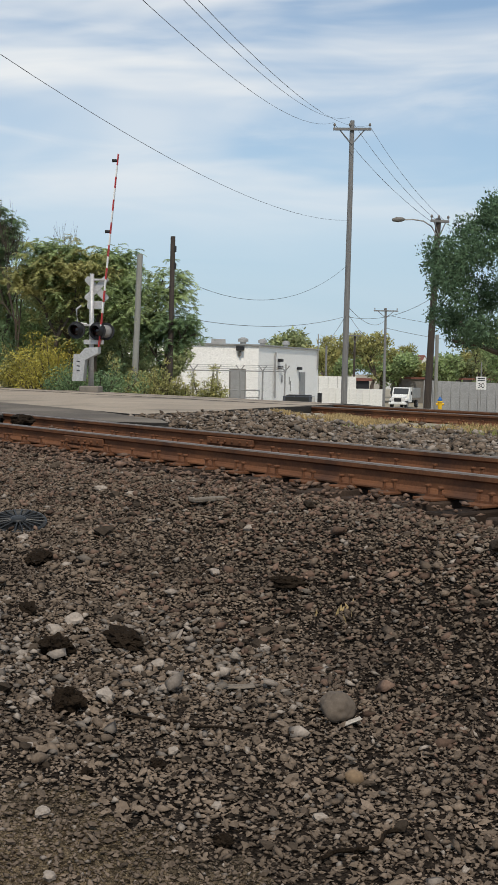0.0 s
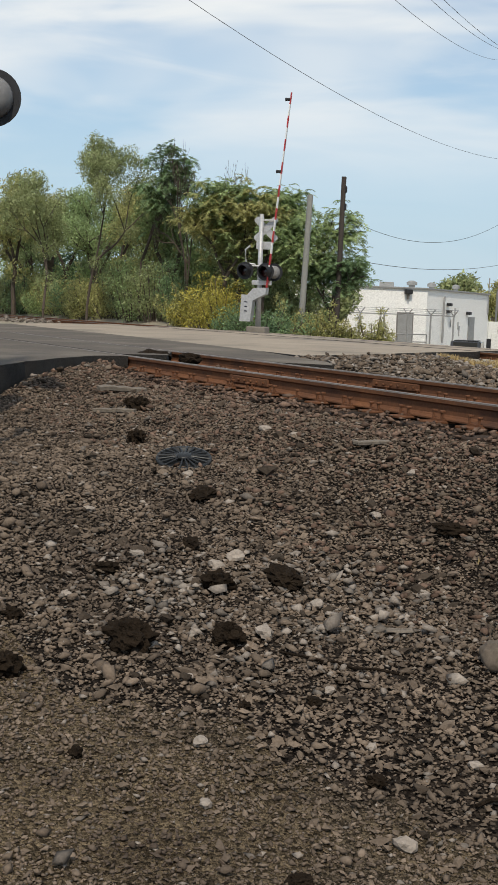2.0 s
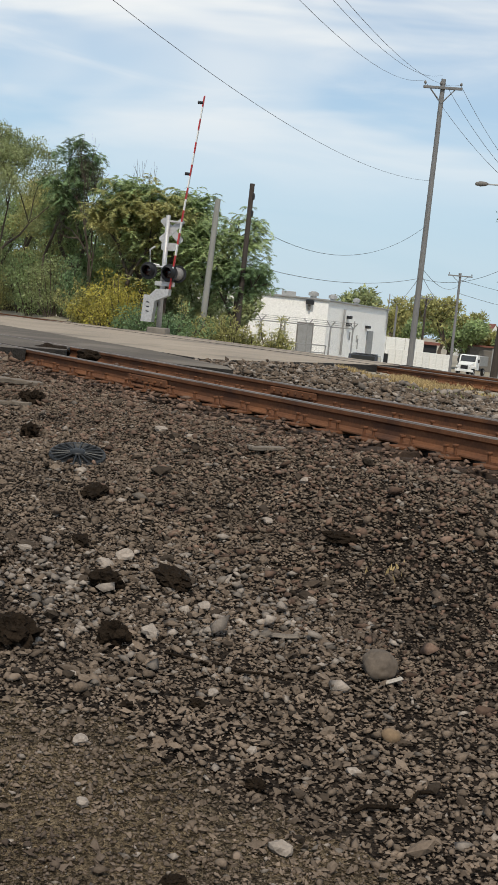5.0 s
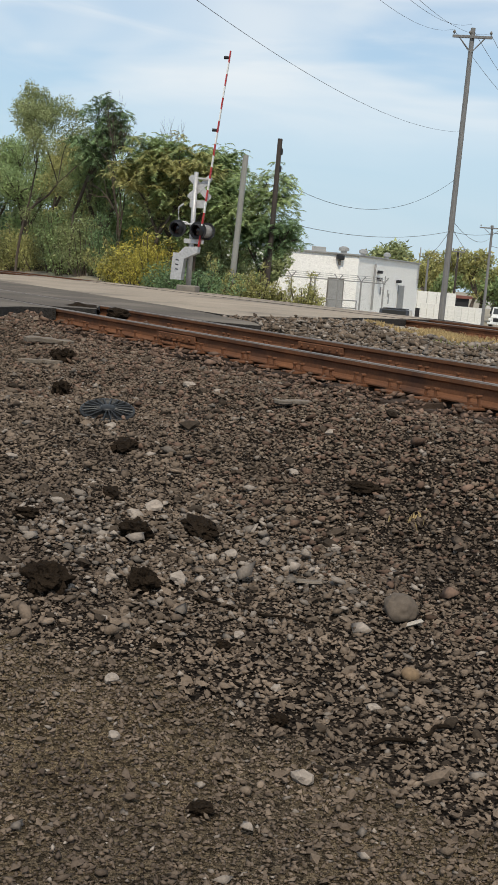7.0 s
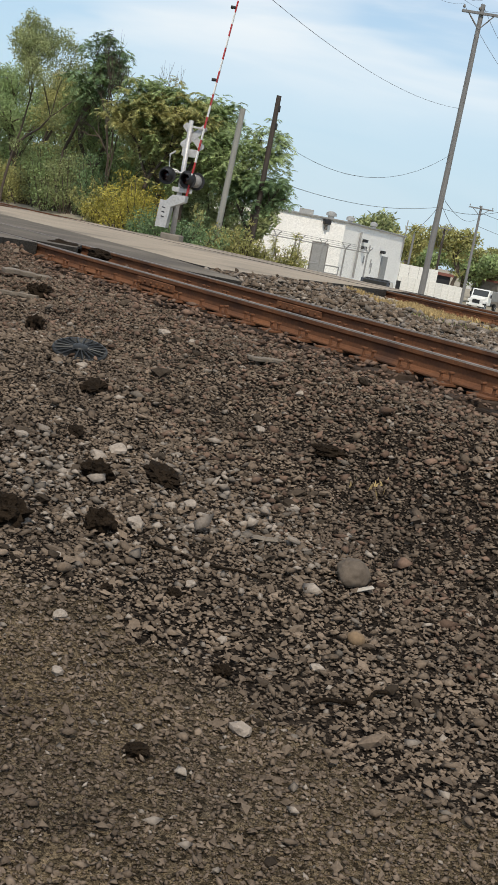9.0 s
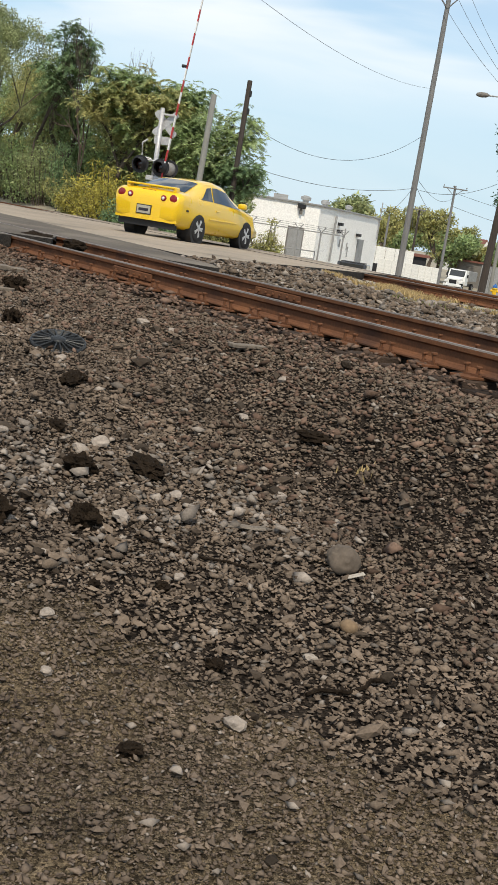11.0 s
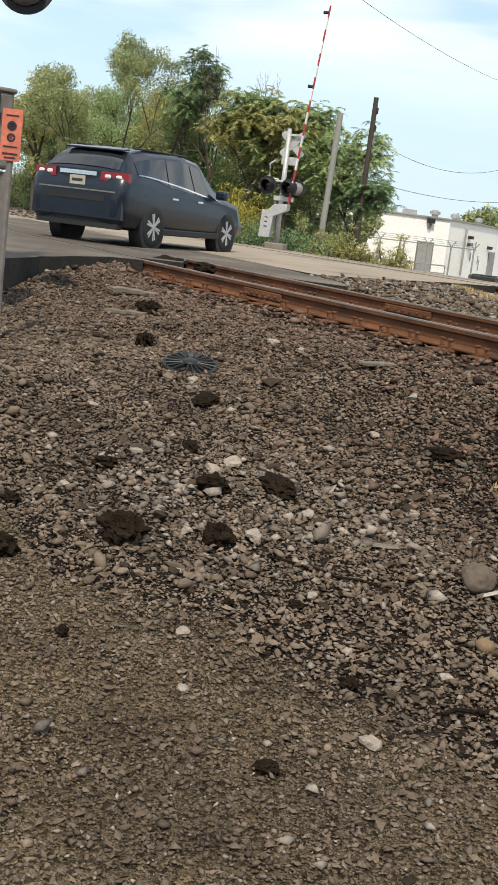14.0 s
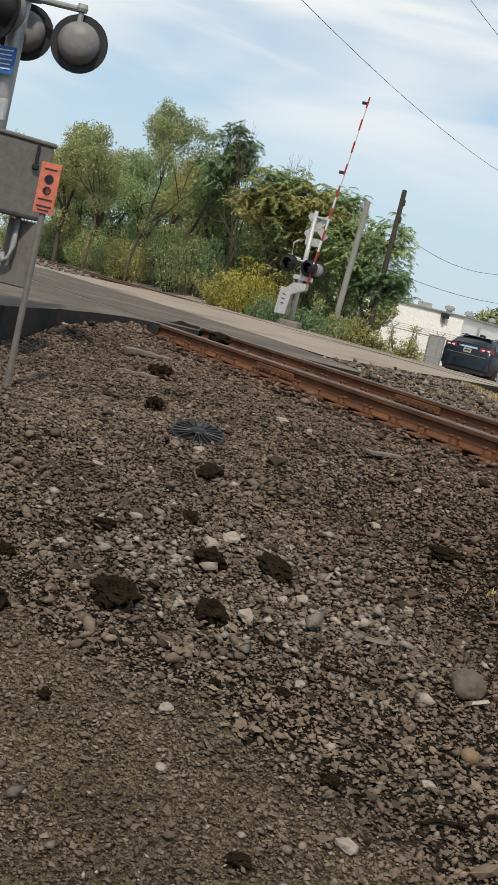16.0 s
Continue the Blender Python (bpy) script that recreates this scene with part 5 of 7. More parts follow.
wire((4.95, 62.3, 4.2), (14.6, 130, 6.5), 0.8, 0.014)
wire((4.95, 62.3, 3.9), (14.6, 130, 5.2), 1.2, 0.014)
wire((4.95, 62.3, 3.5), (10.47, 120, 3.6), 1.4, 0.014)
wire((9.2, 60.1, 4.6), (4.95, 62.3, 3.6), 0.5, 0.010)
wire((14.6, 130, 7.0), (40, 140, 6.5), 1.0, 0.02)
wire((14.6, 130, 5.6), (40, 140, 5.2), 1.2, 0.02)
wire((4.95, 62.3, 3.7), (5.0, 88.0, 2.9), 0.5, 0.012)


# ---- trees ----
def leaf_mesh(name, centres, radii, counts, size, material, parent, seed, squash=1.0, droop=0.0, label=""):
    """Many small leaves spread through the shells of several clumps, as one crown."""
    rng = np.random.default_rng(seed)
    allv = []
    for c, r, n in zip(centres, radii, counts):
        d = rng.normal(size=(n, 3))
        d /= np.linalg.norm(d, axis=1)[:, None]
        rad = r * rng.uniform(0.35, 1.0, (n, 1)) ** 0.55 * (1 + 0.22 * np.sin(3 * d[:, :1] * 4 + c[0]) * np.cos(5 * d[:, 1:2] + c[2]))
        pos = np.array(c) + d * rad * np.array([1, 1, squash])
        pos[:, 2] -= droop * rng.random(n) ** 2
        s = size * np.exp(rng.normal(0, 0.3, (n, 1)))
        a = rng.normal(size=(n, 3))
        a /= np.linalg.norm(a, axis=1)[:, None]
        b = np.cross(a, d + rng.normal(0, 0.6, (n, 3)))
        b /= np.linalg.norm(b, axis=1)[:, None] + 1e-9
        v = np.stack([pos - b * s * 0.42, pos + b * s * 0.42, pos + a * s * 1.5], 1)
        allv.append(v)
    return leaf_object(name, np.concatenate(allv), material, parent, label)


def leaf_object(name, tris, material, parent, label):
    """One crown from an array of single-face leaves."""
    k = len(tris)
    me = bpy.data.meshes.new(name)
    me.vertices.add(k * 3)
    me.vertices.foreach_set("co", tris.reshape(-1))
    me.loops.add(k * 3)
    me.loops.foreach_set("vertex_index", np.arange(k * 3))
    me.polygons.add(k)
    me.polygons.foreach_set("loop_start", np.arange(0, k * 3, 3))
    me.polygons.foreach_set("loop_total", np.full(k, 3))
    me.update(calc_edges=True)
    me.materials.append(material)
    ob = new(name, me)
    ob.parent = parent
    if label:
        tagged(ob, label)
    return ob


def frond_mesh(name, heads, per_head, length, material, parent, seed, label=""):
    """Rosettes of long feathered leaves that arch out and hang: pairs of narrow leaflets along each stalk."""
    rng = np.random.default_rng(seed)
    heads = np.repeat(np.array(heads), per_head, 0)
    n, pairs = len(heads), 8
    az = rng.uniform(0, math.tau, n)
    out = np.stack([np.cos(az), np.sin(az), np.zeros(n)], 1)
    rise = rng.uniform(-0.25, 0.75, (n, 1))
    ln = length * np.exp(rng.normal(0, 0.22, (n, 1)))
    side = np.stack([-out[:, 1], out[:, 0], np.zeros(n)], 1)
    up = np.array([0, 0, 1.0])
    tris = []
    for k in range(pairs):
        f = 0.22 + 0.78 * k / (pairs - 1)
        base = heads + out * ln * f * (1 - 0.12 * f) + up * (ln * (rise * f - 0.50 * f * f))
        ahead = out + up * (rise - 1.0 * f)
        ahead /= np.linalg.norm(ahead, axis=1)[:, None]
        size = ln * (0.30 - 0.12 * abs(f - 0.45)) * rng.uniform(0.8, 1.2, (n, 1))
        for s in (1, -1):
            tip = side * s * 0.85 + ahead * 0.45 - up * rng.uniform(0.0, 0.45, (n, 1)) + rng.normal(0, 0.12, (n, 3))
            tip /= np.linalg.norm(tip, axis=1)[:, None]
            w = ahead * size * 0.21
            tris.append(np.stack([base - w, base + w, base + tip * size], 1))
    return leaf_object(name, np.concatenate(tris), material, parent, label)


def branch(bm, a, d, length, r, depth, rng, tips, spread=0.55):
    """A crooked tapering limb that forks."""
    p = Vector(a)
    d = Vector(d).normalized()
    steps = 3
    for k in range(steps):
        q = p + d * (length / steps)
        rod(bm, p, q, r * (1 - 0.25 * k / steps), r * (1 - 0.25 * (k + 1) / steps), 6 if depth > 1 else 4)
        p = q
        d = (d + Vector((rng.gauss(0, 0.13), rng.gauss(0, 0.13), rng.gauss(0.03, 0.08)))).normalized()
    if depth == 0:
        tips.append(p)
        return
    for k in range(rng.choice((2, 3, 3))):
        e = (d + Vector((rng.gauss(0, spread), rng.gauss(0, spread), rng.gauss(0.08, 0.3)))).normalized()
        branch(bm, p, e, length * rng.uniform(0.6, 0.85), r * 0.62, depth - 1, rng, tips, spread)
    tips.append(p)


def tree(at, height, width, material, seed, label, leaves=5000, size=0.13, depth=3, clump=0.8, name="tree", trunk_r=0.11, bare=False, lean=(0, 0), low=0.28, fronds=0, bare_to=0.0):
    rng = random.Random(seed)
    z = ground_z(at[0], at[1], False)
    g = thing(name, pose(at[0], at[1], z - 0.05), label, name.replace("_", " "), "trees beyond the tracks")
    bm = bmesh.new()
    tips = []
    for k in range(1 if not bare else 3):
        branch(bm, (rng.uniform(-0.2, 0.2) if k else 0, rng.uniform(-0.2, 0.2) if k else 0, 0), (lean[0] + rng.gauss(0, 0.05), lean[1], 1), height * (low + 0.08), trunk_r, depth, rng, tips)
    # fit the limbs into the crown's size
    top = max(v.co.z for v in bm.verts)
    wid = max(max(abs(v.co.x), abs(v.co.y)) for v in bm.verts)
    sc = Vector((width / 2 / wid, width / 2 / wid, height * (0.93 if not bare else 1.0) / top))
    for v in bm.verts:
        v.co = Vector((v.co.x * sc.x, v.co.y * sc.y, v.co.z * sc.z))
    tips = [Vector((t.x * sc.x, t.y * sc.y, t.z * sc.z)) for t in tips]
    part("trunk", bm, M["bark"], g, "forked brown trunk and limbs")
    if bare:
        return g
    c, r, n = [], [], []
    for t in tips:
        c.append((t.x + rng.gauss(0, 0.12), t.y + rng.gauss(0, 0.12), t.z))
        r.append(clump * rng.uniform(0.55, 1.2))
    if fronds:
        heads = []
        while len(heads) < fronds:
            q, k = rng.choice(c), rng.choice(r)
            if q[2] < height * bare_to:
                continue
            d = Vector((rng.gauss(0, 1), rng.gauss(0, 1), rng.gauss(0.25, 0.8))).normalized() * k * rng.uniform(0.55, 1.05)
            heads.append((q[0] + d.x, q[1] + d.y, max(q[2] + d.z * 0.85, 0.5)))
        frond_mesh("crown", heads, 7, size, material, g, seed, "crown of long feathered drooping leaves")
        return g
    tot = sum(q * q for q in r)
    n = [max(int(leaves * q * q / tot), 6) for q in r]
    leaf_mesh("crown", c, r, n, size, material, g, seed, 0.8, 0.15, "leafy crown with gaps")
    return g


def shrub(at, height, width, material, seed, label, leaves=3000, size=0.12, name="shrub"):
    rng = random.Random(seed)
    z = ground_z(at[0], at[1], False)
    g = thing(name, pose(at[0], at[1], z - 0.05), label, name, "shrubs along the track")
    bm = bmesh.new()
    c, r = [], []
    for k in range(16):
        a, q = rng.uniform(0, 6.28), math.sqrt(rng.random()) * width / 2
        x, y = q * math.cos(a), q * math.sin(a) * 0.7
        h = height * rng.uniform(0.35, 1.0) * (1 - 0.35 * (2 * q / width) ** 2)
        rod(bm, (x * 0.3, y * 0.3, 0), (x, y, h), 0.03, 0.008, 5)
        for f in (0.35, 0.7, 0.95):
            c.append((x * (0.3 + 0.7 * f), y * (0.3 + 0.7 * f), h * f))
            r.append(rng.uniform(0.28, 0.62) * min(width / 3.0, 1.2))
    part("stem", bm, M["bark"], g, "thin brown stems")
    tot = sum(q * q for q in r)
    leaf_mesh("foliage", c, r, [max(int(leaves * q * q / tot), 5) for q in r], size, material, g, seed, 0.85, 0.1, "dense small leaves")
    return g


# the broad-leaved trees behind the far signal
tree((-5.7, 44.8), 5.5, 4.4, M["leaf"], 11, "broad green tree with long drooping leaflets", 0, 0.40, 3, 0.80, fronds=400)
tree((-4.1, 45.0), 5.0, 4.0, M["leaf"], 12, "feather-leaved green tree beside the timber poles", 0, 0.40, 3, 0.72, fronds=340)
tree((-7.4, 45.2), 5.2, 4.4, M["leaf_tan"], 13, "tree with leaves turning tan and yellow-green", 0, 0.38, 3, 0.80, fronds=380)
tree((-3.2, 44.2), 3.4, 2.6, M["leaf_deep"], 14, "small dark green feather-leaved tree by the pole", 0, 0.42, 3, 0.45, fronds=140)
# the tall pair
tree((-13.7, 49.4), 8.4, 6.2, M["leaf_grey"], 21, "tall sparse grey-green tree above the thicket", 24000, 0.045, 4, 0.45, trunk_r=0.10, low=0.30)
tree((-15.9, 50.4), 6.9, 5.2, M["leaf_grey"], 22, "broad grey-green tree beside the tall one", 20000, 0.05, 4, 0.55, trunk_r=0.09, low=0.2)
tree((-11.5, 49.6), 7.7, 4.4, M["leaf_deep"], 31, "tall dark green tree with an open feathered crown", 0, 0.40, 4, 0.34, trunk_r=0.10, low=0.32, fronds=200, bare_to=0.5)
tree((-9.3, 48.4), 7.4, 3.2, M["bark"], 23, "bare leafless tree showing its twigs", 0, 0.1, 4, 0.5, bare=True, trunk_r=0.085)
tree((-7.9, 48.8), 6.7, 3.0, M["bark"], 24, "bare leafless tree behind the thicket", 0, 0.1, 4, 0.5, bare=True, trunk_r=0.085)
# the thicket along the second track
rg = random.Random(5)
for k in range(13):
    p_ = 40.5 + k * 2.6
    x_, y_ = xy(p_, 20.8 + rg.uniform(0, 1.6))
    h_ = rg.uniform(4.4, 5.2) if k < 3 else rg.uniform(5.4, 6.8)
    tree((x_, y_), h_, rg.uniform(3.2, 4.4), rg.choice((M["leaf_grey"], M["leaf"], M["leaf_grey"], M["leaf_tan"])), 40 + k,
         "dense small tree in the thicket along the track", 13500, 0.058, 3, 0.75, trunk_r=0.08, low=0.08)
for k in range(12):
    x_, y_ = xy(42.5 + k * 2.9, 23.6 + rg.uniform(0, 1.5))
    shrub((x_, y_), rg.uniform(4.4, 5.4), 4.8, rg.choice((M["leaf"], M["leaf_grey"], M["leaf_dark"])), 300 + k, "tall dense shrub behind the thicket", 9500, 0.1)
for k in range(24):
    p_ = 35.6 + k * 1.7
    x_, y_ = xy(p_, 19.2 + rg.uniform(0, 0.6))
    m_ = M["leaf_yellow"] if k in (2, 3) else rg.choice((M["leaf"], M["leaf_tan"], M["leaf_grey"], M["leaf_tan"], M["leaf_deep"]))
    shrub((x_, y_), (rg.uniform(1.0, 1.6) if k < 3 else rg.uniform(1.7, 2.9)) if k not in (2, 3) else 2.3, rg.uniform(2.0, 2.8), m_, 80 + k, "yellowing shrub at the edge of the track" if k in (2, 3) else "low green shrub at the edge of the track", 5200, 0.052)
for k in range(5):
    x_, y_ = (-4.5 + k * 0.75, 42.2 + 0.25 * k)
    shrub((x_, y_), rg.uniform(0.9, 1.9), 1.4, M["leaf_tan"], 120 + k, "tan dry weeds by the pole foot", 3000, 0.05)
# farther trees to the left
for k, (x_, y_, h_, w_) in enumerate(((-20.5, 60, 7.4, 5), (-23.5, 61, 6.4, 5), (-27, 59, 6.6, 5.5), (-30, 57, 6.8, 6), (-33, 56, 6.4, 6), (-36, 54, 6.2, 6))):
    tree((x_, y_), h_, w_, M["leaf_tan"] if k in (0, 3) else M["leaf_grey"], 140 + k, "distant tree with yellowing leaves", 11000, 0.085, 3, 0.75, low=0.16)
# trees beyond the yard
for k, (x_, y_, h_, w_, m_) in enumerate(((4.6, 118, 7.4, 5.0, "leaf_grey"), (10.0, 150, 8.6, 9, "leaf_tan"), (15.5, 152, 9.0, 9, "leaf_tan"), (21, 170, 8, 9, "leaf_tan"), (29, 150, 9, 9, "leaf_grey"),
                                          (34, 160, 9, 10, "leaf_tan"), (5.5, 160, 7, 9, "leaf_tan"), (26.5, 130, 8, 7, "leaf"))):
    tree((x_, y_), h_, w_, M[m_], 170 + k, "distant round tree beyond the yard", 4200, 0.22, 3, 1.2, trunk_r=0.16)


for k, (x_, y_, h_, w_) in enumerate(((9.5, 168, 6.0, 8), (14.0, 170, 7.6, 9), (18.5, 168, 7.2, 8), (22.0, 172, 6.8, 8), (29.0, 168, 6.6, 8), (34.0, 170, 7.0, 9))):
    tree((x_, y_), h_, w_, M["leaf_grey"] if k % 2 else M["leaf"], 190 + k, "distant hazy green tree beyond the houses", 4200, 0.3, 3, 1.5, trunk_r=0.16, low=0.12)


def street_tree():
    rng = random.Random(77)
    x, y = 11.2, 50.8
    z = ground_z(x, y, False)
    g = thing("tree", pose(x, y, z - 0.05), "large dark green broad-leaved tree by the street", "tree")
    bm = bmesh.new()
    tips = []
    branch(bm, (0, 0, 0), (0, 0, 1), 2.6, 0.2, 2, rng, tips)
    part("trunk", bm, M["bark"], g, "dark trunk and limbs")
    c, r = [], []
    for k in range(170):
        a, b = rng.uniform(0, 6.28), rng.uniform(-0.75, 1.0)
        q = math.sqrt(max(0, 1 - b * b)) * rng.uniform(0.55, 1.0)
        w = 3.9 if b > 0 else 4.1
        c.append((w * q * math.cos(a), w * q * math.sin(a), 6.0 + b * (3.1 if b > 0 else 3.6) * rng.uniform(0.85, 1.05)))
        r.append(rng.uniform(0.4, 0.85))
    tot = sum(q * q for q in r)
    leaf_mesh("crown", c, r, [int(62000 * q * q / tot) for q in r], 0.08, M["leaf_dark"], g, 9, 0.8, 0.2, "dense dark green leaves")


street_tree()


# ---- grass between the tracks ----
def grass(name, n, lo, hi, qlo, qhi, h, material, seed, label, bias=None):
    rng = np.random.default_rng(seed)
    vs = []
    while len(vs) < n:
        p, q = rng.uniform(lo, hi), rng.uniform(qlo, qhi)
        x, y = xy(p, q)
        if p > road_edge(q) - 0.6 or (bias and rng.random() > bias(x, y)):
            continue
        z = ground_z(x, y)
        a, hh = rng.uniform(0, 6.28), h * rng.uniform(0.4, 1.3)
        w = 0.009
        dx, dy = math.cos(a), math.sin(a)
        bx, by = rng.normal(0, 0.35) * hh, rng.normal(0, 0.35) * hh
        vs.append([(x - dx * w, y - dy * w, z - 0.02), (x + dx * w, y + dy * w, z - 0.02), (x + bx * 0.5 + dx * w * 0.7, y + by * 0.5 + dy * w * 0.7, z + hh * 0.6), (x + bx, y + by, z + hh)])
    v = np.array(vs).reshape(-1, 3)
    me = bpy.data.meshes.new(name)
    me.from_pydata(v.tolist(), [], [(4 * k, 4 * k + 1, 4 * k + 2, 4 * k + 3) for k in range(len(vs))])
    me.materials.append(material)
    tagged(new(name, me), label, "grass", kind="stuff")


tuft = lambda x, y: smooth(0.0, 0.35, noise.noise((x * 0.55, y * 0.55, 2.0)) + 0.12)
grass("dry_grass", 26000, 2, 21, 12.6, 15.3, 0.085, M["dry_grass"], 1, "dry straw-coloured grass between the tracks", tuft)
grass("grass", 1500, 2, 16, 11.4, 15.0, 0.10, M["green_grass"], 2, "patchy yellow-green grass between the tracks", lambda x, y: smooth(0.1, 0.4, noise.noise((x * 0.5, y * 0.5, 9.0))))
grass("dry_grass", 9000, 2, 22, 18.3, 22, 0.08, M["dry_grass"], 3, "dry grass beyond the second track", tuft)
grass("weeds", 12, 5.2, 5.5, 4.35, 4.6, 0.045, M["dry_grass"], 4, "small dry weed in the ballast")


# ---- hydrant, sign, far vehicles ----
def hydrant(at):
    g = thing("fire_hydrant", pose(*at), "yellow fire hydrant with a blue-grey cap", "fire hydrant")
    bm = bmesh.new()
    lathe(bm, [(0.16, 0), (0.16, 0.05), (0.11, 0.07), (0.11, 0.5), (0.15, 0.52), (0.15, 0.56), (0.12, 0.58)], 14)
    rod(bm, (-0.2, 0, 0.42), (0.2, 0, 0.42), 0.06, n=10)
    part("barrel", bm, M["hydrant_yellow"], g, "yellow barrel")
    bm = bmesh.new()
    lathe(bm, [(0.13, 0.58), (0.11, 0.68), (0.05, 0.74), (0.03, 0.8)], 12)
    part("bonnet", bm, M["blue"], g, "blue bonnet")


hydrant((9.85, 62.0, ground_z(9.85, 62.0, False)))


def speed_sign(at):
    g = thing("speed_sign", pose(*at, 0, 0, -6), "white speed limit sign on a thin steel post", "road sign")
    bm = bmesh.new()
    rod(bm, (0, 0, -0.1), (0, 0, 2.6), 0.03, n=6)
    part("post", bm, M["galv"], g)
    s = part("plate", box_bm(0.5, 0.02, 0.64, pose(0, -0.05, 1.55), 0.004), M["sign_white"], g, "white plate")
    words("30", 0.34, M["dark_text"], s, pose(0, -0.063, 1.42, 90, 0, 0))
    for z in (1.78, 1.69):
        part("bar", box_bm(0.34, 0.004, 0.05, pose(0, -0.063, z)), M["dark_text"], s)


speed_sign((11.55, 60.0, ground_z(11.55, 60.0, False)))


# ---- vehicles ----
def station(S, x):
    for a, b in zip(S, S[1:]):
        if x <= b[0]:
            k = (x - a[0]) / (b[0] - a[0])
            return [p + (q - p) * k for p, q in zip(a, b)]
    return list(S[-1])


def section(s):
    """Half section of the body from sill to roof centre: (y, z) points."""
    x, zb, zl, zr, ws, wl, wr = s
    return [(0.0, zb + 0.02), (ws * 0.80, zb), (ws * 0.97, zb + 0.06), (ws, zb + (zl - zb) * 0.45), (wl, zl - 0.10), (wl * 0.985, zl), (wr + (wl - wr) * 0.12, zr - 0.10 * min(1, (zr - zl) / 0.3)), (wr * 0.88, zr - 0.015), (wr * 0.5, zr + 0.005), (0.0, zr + 0.012)]


def loft(S, material, parent, label, sub=2, n=46):
    bm = bmesh.new()
    xs = sorted(set([s[0] for s in S] + list(np.linspace(S[0][0], S[-1][0], n))))
    rings = []
    for x in xs:
        h = section(station(S, x))
        ring = [bm.verts.new((x, y, z)) for y, z in h] + [bm.verts.new((x, -y, z)) for y, z in h[-2:0:-1]]
        rings.append(ring)
    m = len(rings[0])
    for a, b in zip(rings, rings[1:]):
        for i in range(m):
            bm.faces.new((a[i], a[(i + 1) % m], b[(i + 1) % m], b[i]))
    bm.faces.new(rings[0][::-1])
    bm.faces.new(rings[-1])
    bmesh.ops.recalc_face_normals(bm, faces=bm.faces)
    return part("body", bm, material, parent, label, True)


def skin(S, name, material, parent, quad, side, label="", push=0.008, n=10):
    """A panel laid on the greenhouse side: quad of (x, v) corners, v from belt 0 to roof edge 1."""
    bm = bmesh.new()
    (xa, va), (xb, vb), (xc, vc), (xd, vd) = quad        # lower rear, lower front, upper front, upper rear
    g = []
    for i in range(n + 1):
        row = []
        for j in range(5):
            u, w = i / n, j / 4
            xl, xu = xa + (xb - xa) * u, xd + (xc - xd) * u
            vl, vu = va + (vb - va) * u, vd + (vc - vd) * u
            x, v = xl + (xu - xl) * w, vl + (vu - vl) * w
            h = section(station(S, x))
            y, z = h[5][0] + (h[6][0] - h[5][0]) * v, h[5][1] + (h[6][1] - h[5][1]) * v
            row.append(bm.verts.new((x, side * (y + push), z + push * 0.3)))
        g.append(row)
    for i in range(n):
        for j in range(4):
            q = (g[i][j], g[i + 1][j], g[i + 1][j + 1], g[i][j + 1])
            bm.faces.new(q if side < 0 else q[::-1])
    return part(name, bm, material, parent, label, True)


def across(S, name, material, parent, x0, x1, w0, w1, label="", push=0.008, n=8):
    """A panel on the body's top between two stations, such as a rear window."""
    bm = bmesh.new()
    g = []
    for i in range(n + 1):
        x = x0 + (x1 - x0) * i / n
        s = station(S, x)
        w = w0 + (w1 - w0) * i / n
        row = []
        for j in range(9):
            y = w * (j / 4 - 1)
            z = s[3] + 0.012 - 0.05 * (abs(y) / max(s[6], 0.1)) ** 3
            row.append(bm.verts.new((x - push * 0.7, y, z + push)))
        g.append(row)
    for i in range(n):
        for j in range(8):
            bm.faces.new((g[i][j], g[i + 1][j], g[i + 1][j + 1], g[i][j + 1]))
    bmesh.ops.recalc_face_normals(bm, faces=bm.faces)
    return part(name, bm, material, parent, label, True)


def wheel(parent, x, y, r, w, rim_r, spokes):
    """Thing part 'wheel' turning about its own axle; its space is the car's."""
    side = 1 if y > 0 else -1
    ax = Matrix.Rotation(radians(-90 * side), 4, "X")
    bm = bmesh.new()
    lathe(bm, [(rim_r, -w / 2), (r * 0.93, -w / 2), (r, -w / 2 + 0.03), (r, w / 2 - 0.03), (r * 0.93, w / 2), (rim_r, w / 2)], 30, ax)
    wh = part("wheel", bm, M["rubber"], parent, "black tyre", True)
    bm = bmesh.new()
    lathe(bm, [(0.02, w / 2 - 0.05), (rim_r * 0.98, w / 2 - 0.06), (rim_r, w / 2 - 0.06), (rim_r, -0.05), (0.02, -0.05)], 26, ax)
    part("barrel", bm, M["trim_black"], wh, "dark wheel well")
    bm = bmesh.new()
    lathe(bm, [(rim_r * 0.95, w / 2 - 0.03), (rim_r * 0.95, w / 2 - 0.004), (rim_r * 1.0, w / 2 - 0.004), (rim_r * 1.0, w / 2 - 0.03)], 26, ax)
    for k in range(spokes):
        a = k * math.tau / spokes
        for da in (-0.13, 0.13):
            d = Vector((math.cos(a + da), math.sin(a + da), 0))
            c = d * rim_r * 0.5
            box(bm, rim_r * 0.92, 0.05, 0.03, ax @ Matrix.Translation((c.x, c.y, w / 2 - 0.012)) @ Matrix.Rotation(a + da, 4, "Z"), 0.008)
    lathe(bm, [(0.06, w / 2 - 0.03), (0.06, w / 2 + 0.005), (0.03, w / 2 + 0.012)], 12, ax)
    part("rim", bm, M["rim"], wh, "silver alloy rim")
    wh.location = (x, y, r)
    return wh


